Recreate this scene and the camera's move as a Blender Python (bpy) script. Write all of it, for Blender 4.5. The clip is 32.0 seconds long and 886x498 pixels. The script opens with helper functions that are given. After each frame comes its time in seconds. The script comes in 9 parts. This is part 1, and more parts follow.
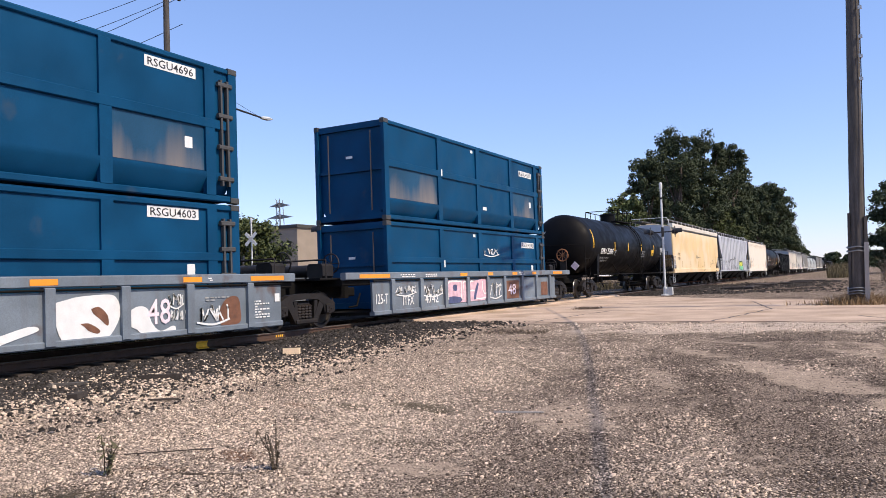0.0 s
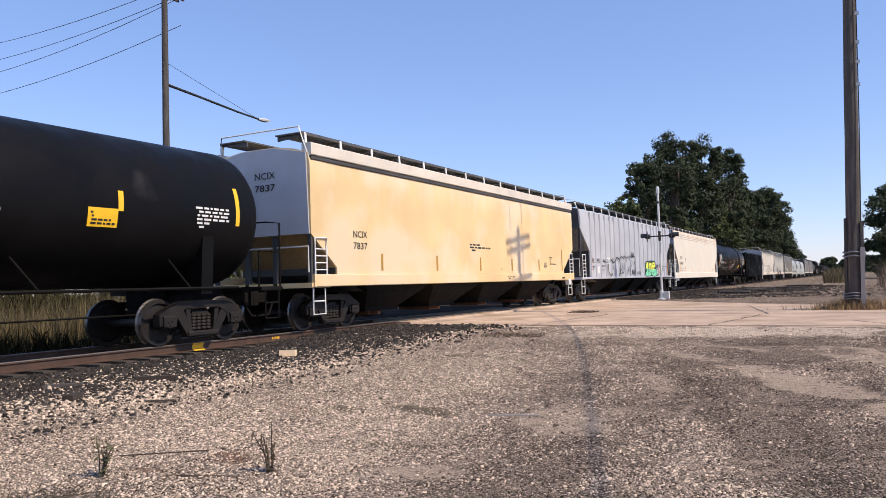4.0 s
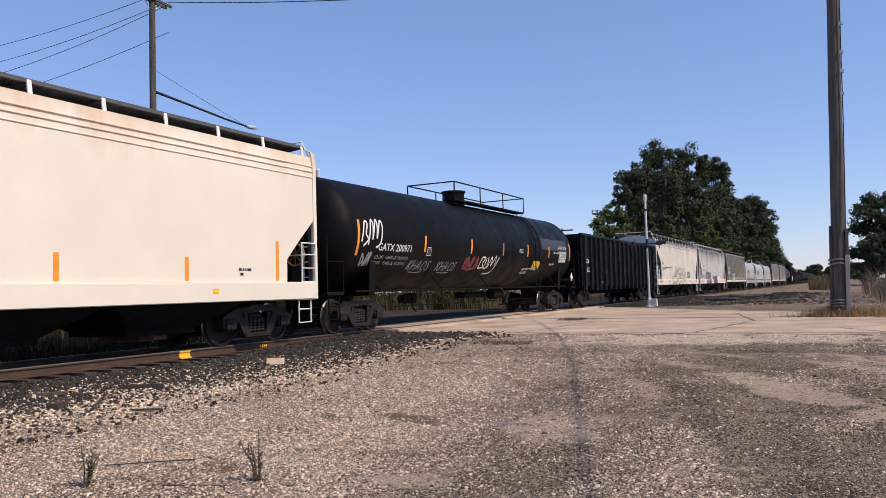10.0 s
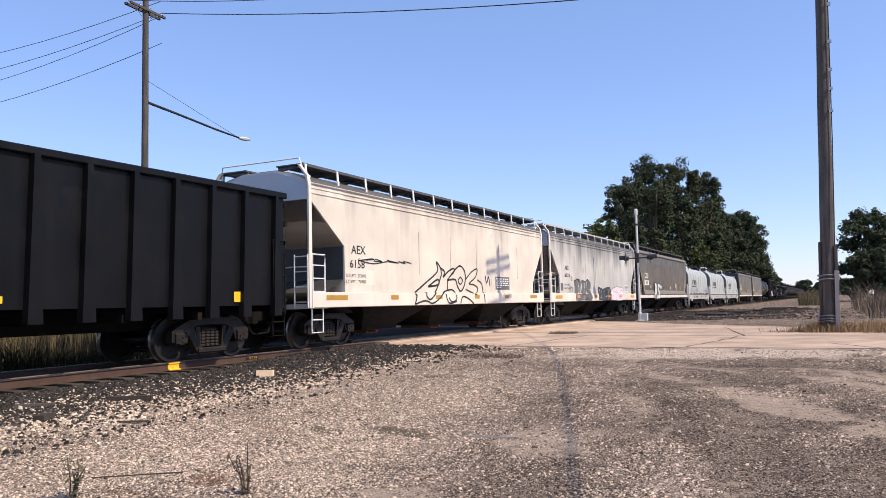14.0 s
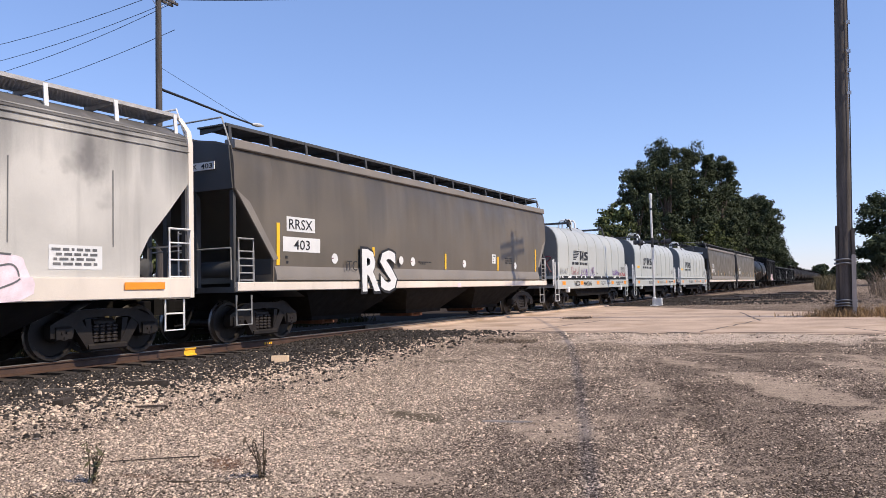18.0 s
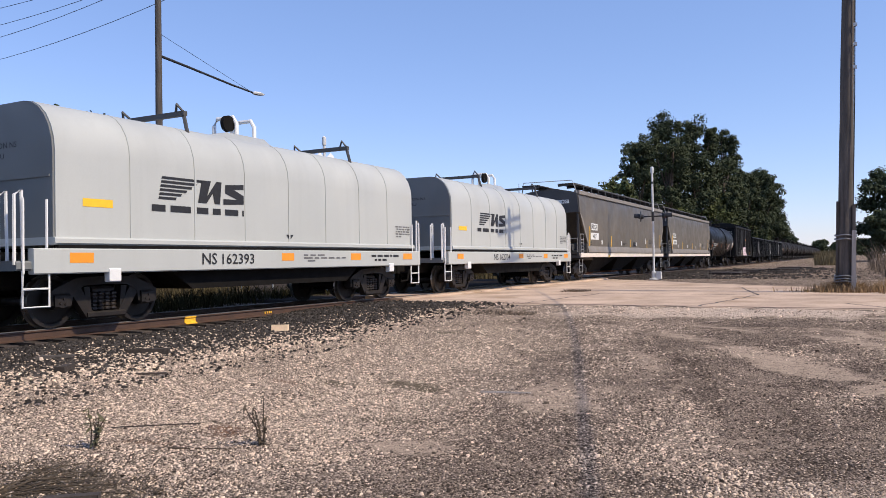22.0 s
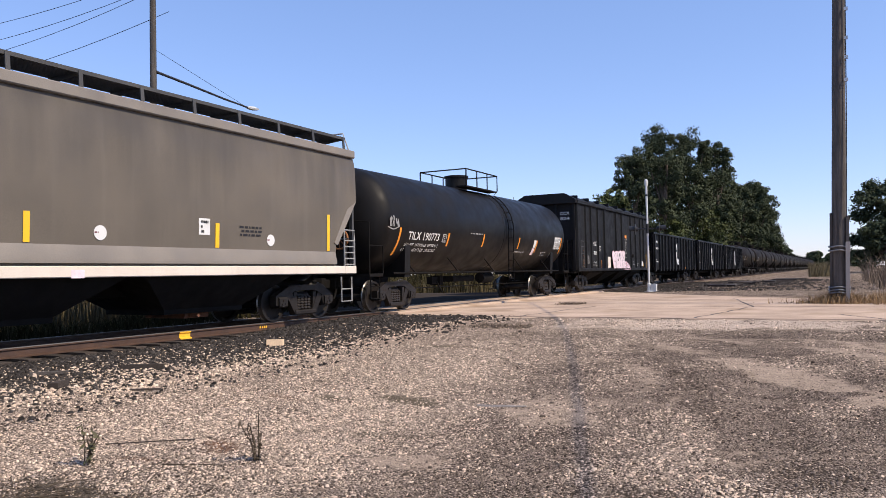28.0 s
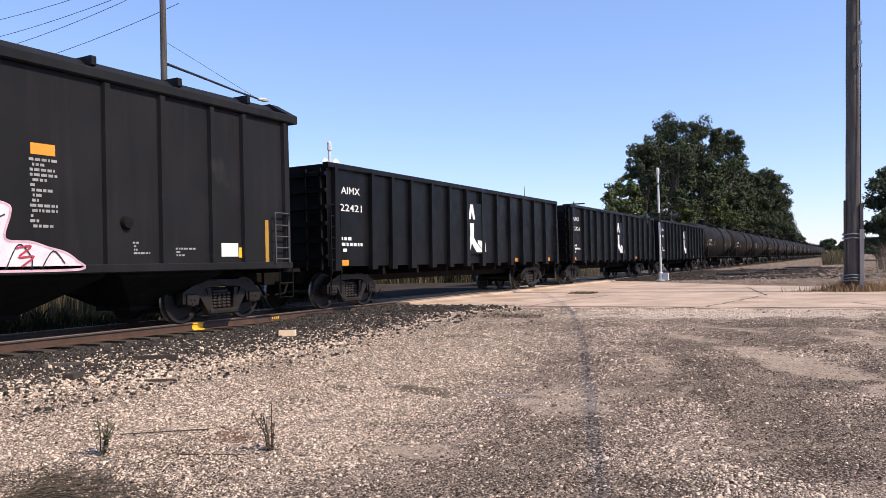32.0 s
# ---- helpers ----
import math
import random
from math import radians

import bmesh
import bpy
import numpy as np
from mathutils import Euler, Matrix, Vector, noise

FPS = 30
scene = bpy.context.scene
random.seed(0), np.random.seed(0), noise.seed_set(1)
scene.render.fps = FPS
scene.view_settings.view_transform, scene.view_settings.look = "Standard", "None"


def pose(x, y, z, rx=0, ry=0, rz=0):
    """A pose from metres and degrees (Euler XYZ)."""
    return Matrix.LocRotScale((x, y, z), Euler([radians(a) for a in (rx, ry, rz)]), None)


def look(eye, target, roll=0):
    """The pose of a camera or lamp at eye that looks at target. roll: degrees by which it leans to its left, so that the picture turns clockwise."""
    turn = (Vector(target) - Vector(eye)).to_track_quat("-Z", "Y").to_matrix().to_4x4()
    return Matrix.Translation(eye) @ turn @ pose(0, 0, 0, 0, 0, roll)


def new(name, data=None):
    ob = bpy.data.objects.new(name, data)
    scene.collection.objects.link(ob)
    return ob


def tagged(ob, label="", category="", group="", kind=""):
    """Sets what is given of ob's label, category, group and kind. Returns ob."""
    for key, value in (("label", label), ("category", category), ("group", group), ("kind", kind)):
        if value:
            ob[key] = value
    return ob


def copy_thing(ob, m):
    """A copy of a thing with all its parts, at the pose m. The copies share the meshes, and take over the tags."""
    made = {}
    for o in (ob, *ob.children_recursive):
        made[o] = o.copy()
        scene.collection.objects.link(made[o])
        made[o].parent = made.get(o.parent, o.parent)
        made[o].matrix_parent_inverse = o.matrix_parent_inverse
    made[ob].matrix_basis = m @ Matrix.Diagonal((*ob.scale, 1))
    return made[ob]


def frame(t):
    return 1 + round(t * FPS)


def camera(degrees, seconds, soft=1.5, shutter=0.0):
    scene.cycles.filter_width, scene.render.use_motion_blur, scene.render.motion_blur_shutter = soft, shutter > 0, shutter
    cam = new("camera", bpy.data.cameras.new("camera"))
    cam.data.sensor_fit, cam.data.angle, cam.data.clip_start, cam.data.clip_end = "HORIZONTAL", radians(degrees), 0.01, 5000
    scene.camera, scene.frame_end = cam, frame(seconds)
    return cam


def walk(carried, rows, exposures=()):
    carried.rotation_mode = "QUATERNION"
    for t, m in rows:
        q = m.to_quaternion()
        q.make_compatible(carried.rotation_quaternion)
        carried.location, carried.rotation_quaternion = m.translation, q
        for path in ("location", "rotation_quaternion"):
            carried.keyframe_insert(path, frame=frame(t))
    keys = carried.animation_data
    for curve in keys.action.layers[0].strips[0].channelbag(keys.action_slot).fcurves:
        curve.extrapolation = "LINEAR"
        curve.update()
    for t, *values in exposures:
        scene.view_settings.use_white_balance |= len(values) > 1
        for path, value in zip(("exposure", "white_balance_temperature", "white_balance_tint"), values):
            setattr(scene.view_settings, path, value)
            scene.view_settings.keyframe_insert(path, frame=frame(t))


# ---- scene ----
# metres; the camera stands beside the line, the track runs along y, z is up


def aim(turn, tilt, lean):
    """The camera's pose from its turn to the left of the track's line, its tilt and its lean, in degrees."""
    a, b = radians(turn), radians(tilt)
    way = Vector((-math.sin(a) * math.cos(b), math.cos(a) * math.cos(b), math.sin(b)))
    return look((0, 0, 1.5), Vector((0, 0, 1.5)) + way * 10, lean)


cam = camera(60.4, 32.0, soft=0.6, shutter=0.0)
PATH = [
    (0, aim(28.66, 2.43, -2.01)), (0.5, aim(28.64, 2.39, -1.98)), (1, aim(28.62, 2.48, -1.83)),
    (1.5, aim(28.57, 2.63, -1.67)), (2, aim(28.51, 2.77, -1.64)), (2.5, aim(28.53, 2.83, -1.77)),
    (3, aim(28.57, 2.77, -1.75)), (3.5, aim(28.59, 2.68, -1.74)), (5.5, aim(27.55, 2.39, -1.41)),
    (6, aim(27.66, 2.08, -1.31)), (6.5, aim(28.00, 1.59, -1.30)), (7, aim(28.41, 1.25, -1.49)),
    (7.5, aim(28.60, 1.21, -1.73)), (8, aim(28.47, 1.53, -1.99)), (8.5, aim(28.16, 2.03, -2.07)),
    (9, aim(27.88, 2.47, -1.97)), (9.5, aim(27.68, 2.83, -1.85)), (10, aim(27.54, 3.17, -1.73)),
    (10.5, aim(27.25, 3.56, -1.66)), (11, aim(26.89, 3.95, -1.50)), (11.5, aim(26.58, 4.27, -1.40)),
    (12, aim(26.44, 4.43, -1.25)), (12.5, aim(26.49, 4.43, -1.22)), (13, aim(26.63, 4.32, -1.17)),
    (13.5, aim(26.76, 4.20, -1.24)), (14, aim(26.87, 4.12, -1.35)), (14.5, aim(27.00, 4.01, -1.43)),
    (16.5, aim(27.52, 3.35, -1.62)), (17, aim(27.71, 3.19, -1.54)), (17.5, aim(27.83, 3.09, -1.52)),
    (18, aim(27.91, 3.05, -1.49)), (18.5, aim(27.94, 3.01, -1.55)), (19, aim(27.98, 2.96, -1.61)),
    (19.5, aim(28.05, 2.83, -1.66)), (20, aim(28.19, 2.68, -1.73)), (20.5, aim(28.30, 2.43, -1.69)),
    (21, aim(28.27, 2.03, -1.51)), (21.5, aim(28.13, 1.51, -1.21)), (22, aim(27.97, 0.90, -0.88)),
    (22.5, aim(27.84, 0.47, -0.80)), (23, aim(27.68, 0.33, -0.92)), (23.5, aim(27.47, 0.48, -1.01)),
    (24, aim(27.20, 0.83, -1.08)), (24.5, aim(26.93, 1.30, -1.01)), (25, aim(26.75, 1.68, -0.94)),
    (25.5, aim(26.69, 1.94, -0.98)), (27.5, aim(27.41, 1.97, -1.21)), (28, aim(27.59, 1.91, -1.20)),
    (28.5, aim(27.75, 1.85, -1.33)), (29, aim(27.91, 1.77, -1.40)), (29.5, aim(28.05, 1.72, -1.56)),
    (30, aim(28.16, 1.65, -1.61)), (30.5, aim(28.25, 1.58, -1.63)), (31, aim(28.31, 1.47, -1.61)),
    (31.5, aim(28.37, 1.32, -1.56)), (32, aim(28.43, 1.18, -1.51)),
]
EXPOSURES = [(0.0, 0.0), (1.0, 0.08), (3.5, -0.06), (5.5, -0.30), (10.0, -0.36), (11.0, -0.34), (11.6, -0.02), (12.0, 0.0), (14.0, 0.0), (17.0, -0.14), (20.0, -0.10), (23.0, -0.18), (28.0, -0.05), (31.0, 0.15), (32.0, 0.08)]
walk(cam, PATH, EXPOSURES)

# how far the train has run, in metres, at each second
RUN = [
    (0, 0.00), (1, 9.94), (2, 19.78), (3, 29.63), (4, 39.54), (5, 49.42), (6, 59.15), (7, 69.15),
    (8, 79.06), (9, 88.90), (10, 98.69), (11, 108.41), (12, 118.02), (13, 127.66), (14, 137.33), (15, 147.24),
    (16, 156.94), (17, 166.66), (18, 176.38), (19, 186.07), (20, 195.80), (21, 205.40), (22, 215.02), (23, 224.68),
    (24, 234.16), (25, 243.76), (26, 253.49), (27, 263.06), (28, 272.61), (29, 282.18), (30, 291.65), (31, 301.08),
    (32, 310.31),
]

TRACK = -12.9   # x of the track's middle
RAIL = 0.443    # height of the rail's top
GAUGE = 1.505   # between the middles of the rails

# ---- light ----
SUN_UP = radians(46)
SUN_TURN = radians(92)   # clockwise from +y, seen from above
world = bpy.data.worlds.new("sky")
scene.world = world
world.use_nodes = True
sky = world.node_tree.nodes.new("ShaderNodeTexSky")
sky.sky_type, sky.sun_disc = "NISHITA", False
sky.sun_elevation, sky.sun_rotation = SUN_UP, SUN_TURN
sky.air_density, sky.dust_density, sky.ozone_density = 1.0, 0.2, 3.0
world.node_tree.nodes["Background"].inputs[1].default_value = 0.15
# summer haze lifts and evens the clear blue
tint = world.node_tree.nodes.new("ShaderNodeMix")
tint.data_type, tint.blend_type = "RGBA", "MULTIPLY"
tint.inputs["Factor"].default_value, tint.inputs["B"].default_value = 1.0, (1.27, 1.17, 1.36, 1)
haze = world.node_tree.nodes.new("ShaderNodeMix")
haze.data_type = "RGBA"
haze.inputs["Factor"].default_value, haze.inputs["B"].default_value = 0.3, (2.12, 3.66, 6.9, 1)
world.node_tree.links.new(sky.outputs[0], tint.inputs["A"])
world.node_tree.links.new(tint.outputs["Result"], haze.inputs["A"])
world.node_tree.links.new(haze.outputs["Result"], world.node_tree.nodes["Background"].inputs[0])
sun = new("sun", bpy.data.lights.new("sun", "SUN"))
sun.data.energy, sun.data.angle, sun.data.color = 5.0, radians(0.53), (1.0, 0.845, 0.66)
sun.matrix_world = look((math.sin(SUN_TURN) * 50, 25 + math.cos(SUN_TURN) * 50, 50 * math.tan(SUN_UP)), (0, 25, 0))


# ---- materials ----
def material(name, colour, rough=0.7, metal=0.0, spread=0.15, scale=6.0, bump=0.15, grain=60.0, stain=None, stain_at=0.62, stain_scale=1.2,
             streak=0.0, random_tint=0.0, stretch=(1, 1, 1), spec=0.5, island=False, drip=None):
    """A surface with broad and fine variation of its colour, fine relief, and stains or streaks of a second colour.
    drip: a colour that fades from an edge, run-down dirt, painted shade and reflection, as (colour, height where it
    ends, height of the edge, most)."""
    m = bpy.data.materials.new(name)
    m.use_nodes = True
    nt = m.node_tree
    n, link = nt.nodes, nt.links.new
    b = n["Principled BSDF"]
    b.inputs["Roughness"].default_value, b.inputs["Metallic"].default_value = rough, metal
    b.inputs["Specular IOR Level"].default_value = spec
    co = n.new("ShaderNodeTexCoord")
    mp = n.new("ShaderNodeMapping")
    mp.inputs["Scale"].default_value = stretch
    link(co.outputs["Object"], mp.inputs["Vector"])

    def tex(size, detail=4.0, source=None):
        t = n.new("ShaderNodeTexNoise")
        t.inputs["Scale"].default_value, t.inputs["Detail"].default_value = size, detail
        link((source or mp).outputs[0], t.inputs["Vector"])
        return t.outputs["Fac"]

    def ramp(fac, lo, hi, a, c):
        r = n.new("ShaderNodeMapRange")
        for k, v in zip((1, 2, 3, 4), (lo, hi, a, c)):
            r.inputs[k].default_value = v
        link(fac, r.inputs[0])
        return r.outputs[0]

    def mix(fac, a, c, kind="MIX"):
        x = n.new("ShaderNodeMix")
        x.data_type, x.blend_type = "RGBA", kind
        for sock, v in ((x.inputs["Factor"], fac), (x.inputs["A"], a), (x.inputs["B"], c)):
            if hasattr(v, "links"):
                link(v, sock)
            else:
                sock.default_value = v if isinstance(v, float) else (*v, 1)
        return x.outputs["Result"]

    def grey(value):
        c = n.new("ShaderNodeCombineColor")
        for k in range(3):
            link(value, c.inputs[k])
        return c.outputs[0]

    col = mix(1.0, tuple(colour), grey(ramp(tex(scale), 0.3, 0.7, 1 - spread, 1 + spread)), "MULTIPLY")
    col = mix(1.0, col, grey(ramp(tex(grain, 2.0), 0.3, 0.7, 1 - spread * 0.6, 1 + spread * 0.6)), "MULTIPLY")
    if random_tint:
        src = n.new("ShaderNodeNewGeometry").outputs["Random Per Island"] if island else n.new("ShaderNodeObjectInfo").outputs["Random"]
        col = mix(1.0, col, grey(ramp(src, 0, 1, 1 - random_tint, 1 + random_tint)), "MULTIPLY")
    if stain:
        col = mix(ramp(tex(stain_scale, 6.0), stain_at, stain_at + 0.12, 0.0, 0.85), col, stain)
    if streak:
        sm = n.new("ShaderNodeMapping")
        sm.inputs["Scale"].default_value = (2.2, 2.2, 0.12)
        link(co.outputs["Object"], sm.inputs["Vector"])
        col = mix(ramp(tex(2.0, 5.0, sm), 0.52, 0.8, 0.0, streak), col, stain or (0.1, 0.08, 0.06))
    if drip:
        dm = n.new("ShaderNodeMapping")
        dm.inputs["Scale"].default_value = (1.0, 1.0, 0.10)
        link(co.outputs["Object"], dm.inputs["Vector"])
        xyz = n.new("ShaderNodeSeparateXYZ")
        link(co.outputs["Object"], xyz.inputs[0])
        reach = n.new("ShaderNodeMath")
        reach.operation = "ADD"
        link(ramp(xyz.outputs["Z"], drip[1], drip[2], 0.0, 0.62), reach.inputs[0])
        link(ramp(tex(1.5, 6.0, dm), 0.3, 0.7, -0.10, 0.45), reach.inputs[1])
        col = mix(ramp(reach.outputs[0], 0.38, 0.95, 0.0, drip[3]), col, drip[0])
    link(col, b.inputs["Base Color"])
    if bump:
        bp = n.new("ShaderNodeBump")
        bp.inputs["Strength"].default_value, bp.inputs["Distance"].default_value = bump, 0.01
        link(tex(grain * 0.7, 5.0), bp.inputs["Height"])
        link(bp.outputs[0], b.inputs["Normal"])
    link(ramp(tex(scale * 2), 0.3, 0.7, max(rough - 0.12, 0.02), min(rough + 0.12, 1)), b.inputs["Roughness"])
    return m


# ---- mesh tools ----
class Shape:
    """Collects points and faces for one mesh."""

    def __init__(self):
        self.v, self.f = [], []

    def add(self, verts, faces):
        k = len(self.v)
        self.v += [tuple(p) for p in verts]
        self.f += [tuple(i + k for i in q) for q in faces]
        return self

    def box(self, x0, x1, y0, y1, z0, z1, c=0.0):
        """A box; c: the width of its bevelled edges along y."""
        if c:
            return self.prism([(x0 + c, z0), (x1 - c, z0), (x1, z0 + c), (x1, z1 - c), (x1 - c, z1), (x0 + c, z1), (x0, z1 - c), (x0, z0 + c)], y0, y1)
        p = [(x, y, z) for x in (x0, x1) for y in (y0, y1) for z in (z0, z1)]
        return self.add(p, [(0, 1, 3, 2), (4, 6, 7, 5), (0, 4, 5, 1), (2, 3, 7, 6), (0, 2, 6, 4), (1, 5, 7, 3)])

    def prism(self, outline, a, b, axis="y"):
        """An outline drawn along an axis: along y it lies in (x, z), along x in (y, z), along z in (x, y)."""
        n = len(outline)
        put = {"y": lambda p, t: (p[0], t, p[1]), "x": lambda p, t: (t, p[0], p[1]), "z": lambda p, t: (p[0], p[1], t)}[axis]
        v = [put(p, a) for p in outline] + [put(p, b) for p in outline]
        f = [(i, (i + 1) % n, (i + 1) % n + n, i + n) for i in range(n)]
        return self.add(v, f + [tuple(range(n))[::-1], tuple(range(n, 2 * n))])

    def loft(self, rings, closed=True, caps=True):
        n = len(rings[0])
        v = [p for r in rings for p in r]
        f = []
        for k in range(len(rings) - 1):
            for i in range(n if closed else n - 1):
                j = (i + 1) % n
                f.append((k * n + i, k * n + j, (k + 1) * n + j, (k + 1) * n + i))
        if caps:
            f += [tuple(range(n))[::-1], tuple(range((len(rings) - 1) * n, len(rings) * n))]
        return self.add(v, f)

    def lathe(self, profile, axis="x", centre=(0, 0, 0), n=24):
        """Turns a profile of (place along the axis, radius)."""
        rings = []
        for t, r in profile:
            ring = []
            for i in range(n):
                a = 2 * math.pi * i / n
                c, s = r * math.cos(a), r * math.sin(a)
                p = {"x": (t, c, s), "y": (c, t, s), "z": (c, s, t)}[axis]
                ring.append((p[0] + centre[0], p[1] + centre[1], p[2] + centre[2]))
            rings.append(ring)
        return self.loft(rings)

    def tube(self, points, r, n=6, taper=1.0):
        """A round bar through points."""
        pts = [Vector(p) for p in points]
        rings = []
        for k, p in enumerate(pts):
            d = (pts[min(k + 1, len(pts) - 1)] - pts[max(k - 1, 0)]).normalized()
            up = Vector((0, 0, 1)) if abs(d.z) < 0.9 else Vector((1, 0, 0))
            a = d.cross(up).normalized()
            b = a.cross(d)
            q = r * (1 + (taper - 1) * k / max(len(pts) - 1, 1))
            rings.append([p + a * (q * math.cos(2 * math.pi * i / n)) + b * (q * math.sin(2 * math.pi * i / n)) for i in range(n)])
        return self.loft(rings)

    def mesh(self, name, mat, smooth=35):
        me = bpy.data.meshes.new(name)
        me.from_pydata(self.v, [], self.f)
        bm = bmesh.new()
        bm.from_mesh(me)
        bmesh.ops.recalc_face_normals(bm, faces=bm.faces)
        bm.to_mesh(me)
        bm.free()
        for q in (mat if isinstance(mat, (list, tuple)) else [mat]):
            me.materials.append(q)
        if smooth:
            me.shade_smooth()
            me.set_sharp_from_angle(angle=radians(smooth))
        return me


def part(name, shape, mat, parent=None, label="", at=None, smooth=35):
    """One mesh object, under a thing or a part where one is given."""
    ob = new(name, shape if isinstance(shape, bpy.types.Mesh) else shape.mesh(name, mat, smooth))
    if at is not None:
        ob.matrix_basis = at if isinstance(at, Matrix) else Matrix.Translation(at)
    if parent:
        ob.parent = parent
    if label:
        ob["label"] = label
    return ob


# ---- ground ----
def ease(a, b, t):
    t = np.clip((t - a) / (b - a), 0, 1)
    return t * t * (3 - 2 * t)


def land(x, y):
    """The ground's height: it rises from the camera to the crossing and to the foot of the ballast."""
    x, y = np.asarray(x, float), np.asarray(y, float)
    lift = 0.335 * ease(5, 18, y)
    toe = 0.20 * ease(-6.0, -9.5, x)
    z = np.maximum(lift, toe)
    z = np.where(x < TRACK, np.maximum(z, 0.20) - 0.25 * ease(-17, -24, x), z)
    near = ease(60, 25, np.hypot(x + 4, y - 10))
    return z + near * 0.012 * (np.sin(x * 1.7 + 0.6 * y) + np.sin(y * 2.3 - x * 0.9)) * ease(18.3, 17.3, y)


def steps(lo, hi, near_lo, near_hi, fine):
    inner = np.arange(near_lo, near_hi + fine / 2, fine)
    grow = lambda start, end: start + np.sign(end - start) * np.array([abs(end - start) * (k / 12) ** 3 for k in range(1, 13)])
    return np.concatenate([grow(near_lo, lo)[::-1], inner, grow(near_hi, hi)])


def speckled(name, pale, dark, share, cell, rough=0.95, patches=(), spots=(), drift=None, gap=0.35):
    """Loose stone: cells of stones from dark to pale, broad soft patches of other colours, and relief."""
    m = bpy.data.materials.new(name)
    m.use_nodes = True
    n, link = m.node_tree.nodes, m.node_tree.links.new
    b = n["Principled BSDF"]
    b.inputs["Roughness"].default_value = rough
    b.inputs["Specular IOR Level"].default_value = 0.0
    co = n.new("ShaderNodeTexCoord")
    vor = n.new("ShaderNodeTexVoronoi")
    vor.inputs["Scale"].default_value = cell
    link(co.outputs["Object"], vor.inputs["Vector"])
    sep = n.new("ShaderNodeSeparateColor")
    link(vor.outputs["Color"], sep.inputs[0])
    broad = n.new("ShaderNodeTexNoise")
    broad.inputs["Scale"].default_value, broad.inputs["Detail"].default_value = 0.55, 5
    link(co.outputs["Object"], broad.inputs["Vector"])
    add = n.new("ShaderNodeMath")
    add.operation = "ADD"
    link(sep.outputs[0], add.inputs[0])
    sc = n.new("ShaderNodeMapRange")
    for k, v in zip((1, 2, 3, 4), (0.3, 0.7, -0.28, 0.28)):
        sc.inputs[k].default_value = v
    link(broad.outputs["Fac"], sc.inputs[0])
    link(sc.outputs[0], add.inputs[1])
    ramp = n.new("ShaderNodeValToRGB")
    e = ramp.color_ramp.elements
    e[0].position, e[0].color = max(0.0, 1 - share - 0.45), (*dark, 1)
    e[1].position, e[1].color = 1.0, (*pale, 1)
    mid = e.new(1 - share)
    mid.color = (*[0.55 * p + 0.45 * d for p, d in zip(pale, dark)], 1)
    level = add.outputs[0]
    if drift:
        xyz = n.new("ShaderNodeSeparateXYZ")
        link(co.outputs["Object"], xyz.inputs[0])
        dr = n.new("ShaderNodeMapRange")
        for k, v in zip((1, 2, 3, 4), drift):
            dr.inputs[k].default_value = v
        link(xyz.outputs["X"], dr.inputs[0])
        more = n.new("ShaderNodeMath")
        more.operation = "ADD"
        link(level, more.inputs[0])
        link(dr.outputs[0], more.inputs[1])
        level = more.outputs[0]
    link(level, ramp.inputs[0])
    col = ramp.outputs[0]
    crown = n.new("ShaderNodeMapRange")
    for k, v in zip((1, 2, 3, 4), (0.25, 0.70, 1.0, 0.0)):
        crown.inputs[k].default_value = v
    link(vor.outputs["Distance"], crown.inputs[0])
    # dirt colour in the gaps also carries the shade between the stones
    dirt = n.new("ShaderNodeMix")
    dirt.data_type = "RGBA"
    inv = n.new("ShaderNodeMapRange")
    for k, v in zip((1, 2, 3, 4), (0.0, 0.6, gap, 0.0)):
        inv.inputs[k].default_value = v
    link(crown.outputs[0], inv.inputs[0])
    link(inv.outputs[0], dirt.inputs["Factor"])
    link(col, dirt.inputs["A"])
    dirt.inputs["B"].default_value = (*[0.8 * q for q in dark], 1)
    col = dirt.outputs["Result"]
    for k, (tint, size, at) in enumerate(patches):
        no = n.new("ShaderNodeTexNoise")
        no.inputs["Scale"].default_value, no.inputs["Detail"].default_value = size, 6
        mp = n.new("ShaderNodeMapping")
        mp.inputs["Location"].default_value = (13.7 * k + 3, 5.1 * k, 0)
        link(co.outputs["Object"], mp.inputs["Vector"])
        link(mp.outputs[0], no.inputs["Vector"])
        r = n.new("ShaderNodeMapRange")
        for q, v in zip((1, 2, 3, 4), (at, at + 0.14, 0.0, 0.75)):
            r.inputs[q].default_value = v
        link(no.outputs["Fac"], r.inputs[0])
        x = n.new("ShaderNodeMix")
        x.data_type = "RGBA"
        link(r.outputs[0], x.inputs["Factor"])
        link(col, x.inputs["A"])
        x.inputs["B"].default_value = (*tint, 1)
        col = x.outputs["Result"]
    if spots:
        wob = n.new("ShaderNodeTexNoise")
        wob.inputs["Scale"].default_value, wob.inputs["Detail"].default_value = 1.6, 6
        link(co.outputs["Object"], wob.inputs["Vector"])
    for sx, sy, rx, ry, turn, tint, most in spots:
        mp = n.new("ShaderNodeMapping")
        mp.vector_type = "TEXTURE"
        mp.inputs["Location"].default_value, mp.inputs["Rotation"].default_value, mp.inputs["Scale"].default_value = (sx, sy, 0), (0, 0, radians(turn)), (rx, ry, 3)
        link(co.outputs["Object"], mp.inputs["Vector"])
        ln = n.new("ShaderNodeVectorMath")
        ln.operation = "LENGTH"
        link(mp.outputs[0], ln.inputs[0])
        ad = n.new("ShaderNodeMath")
        ad.operation = "MULTIPLY_ADD"
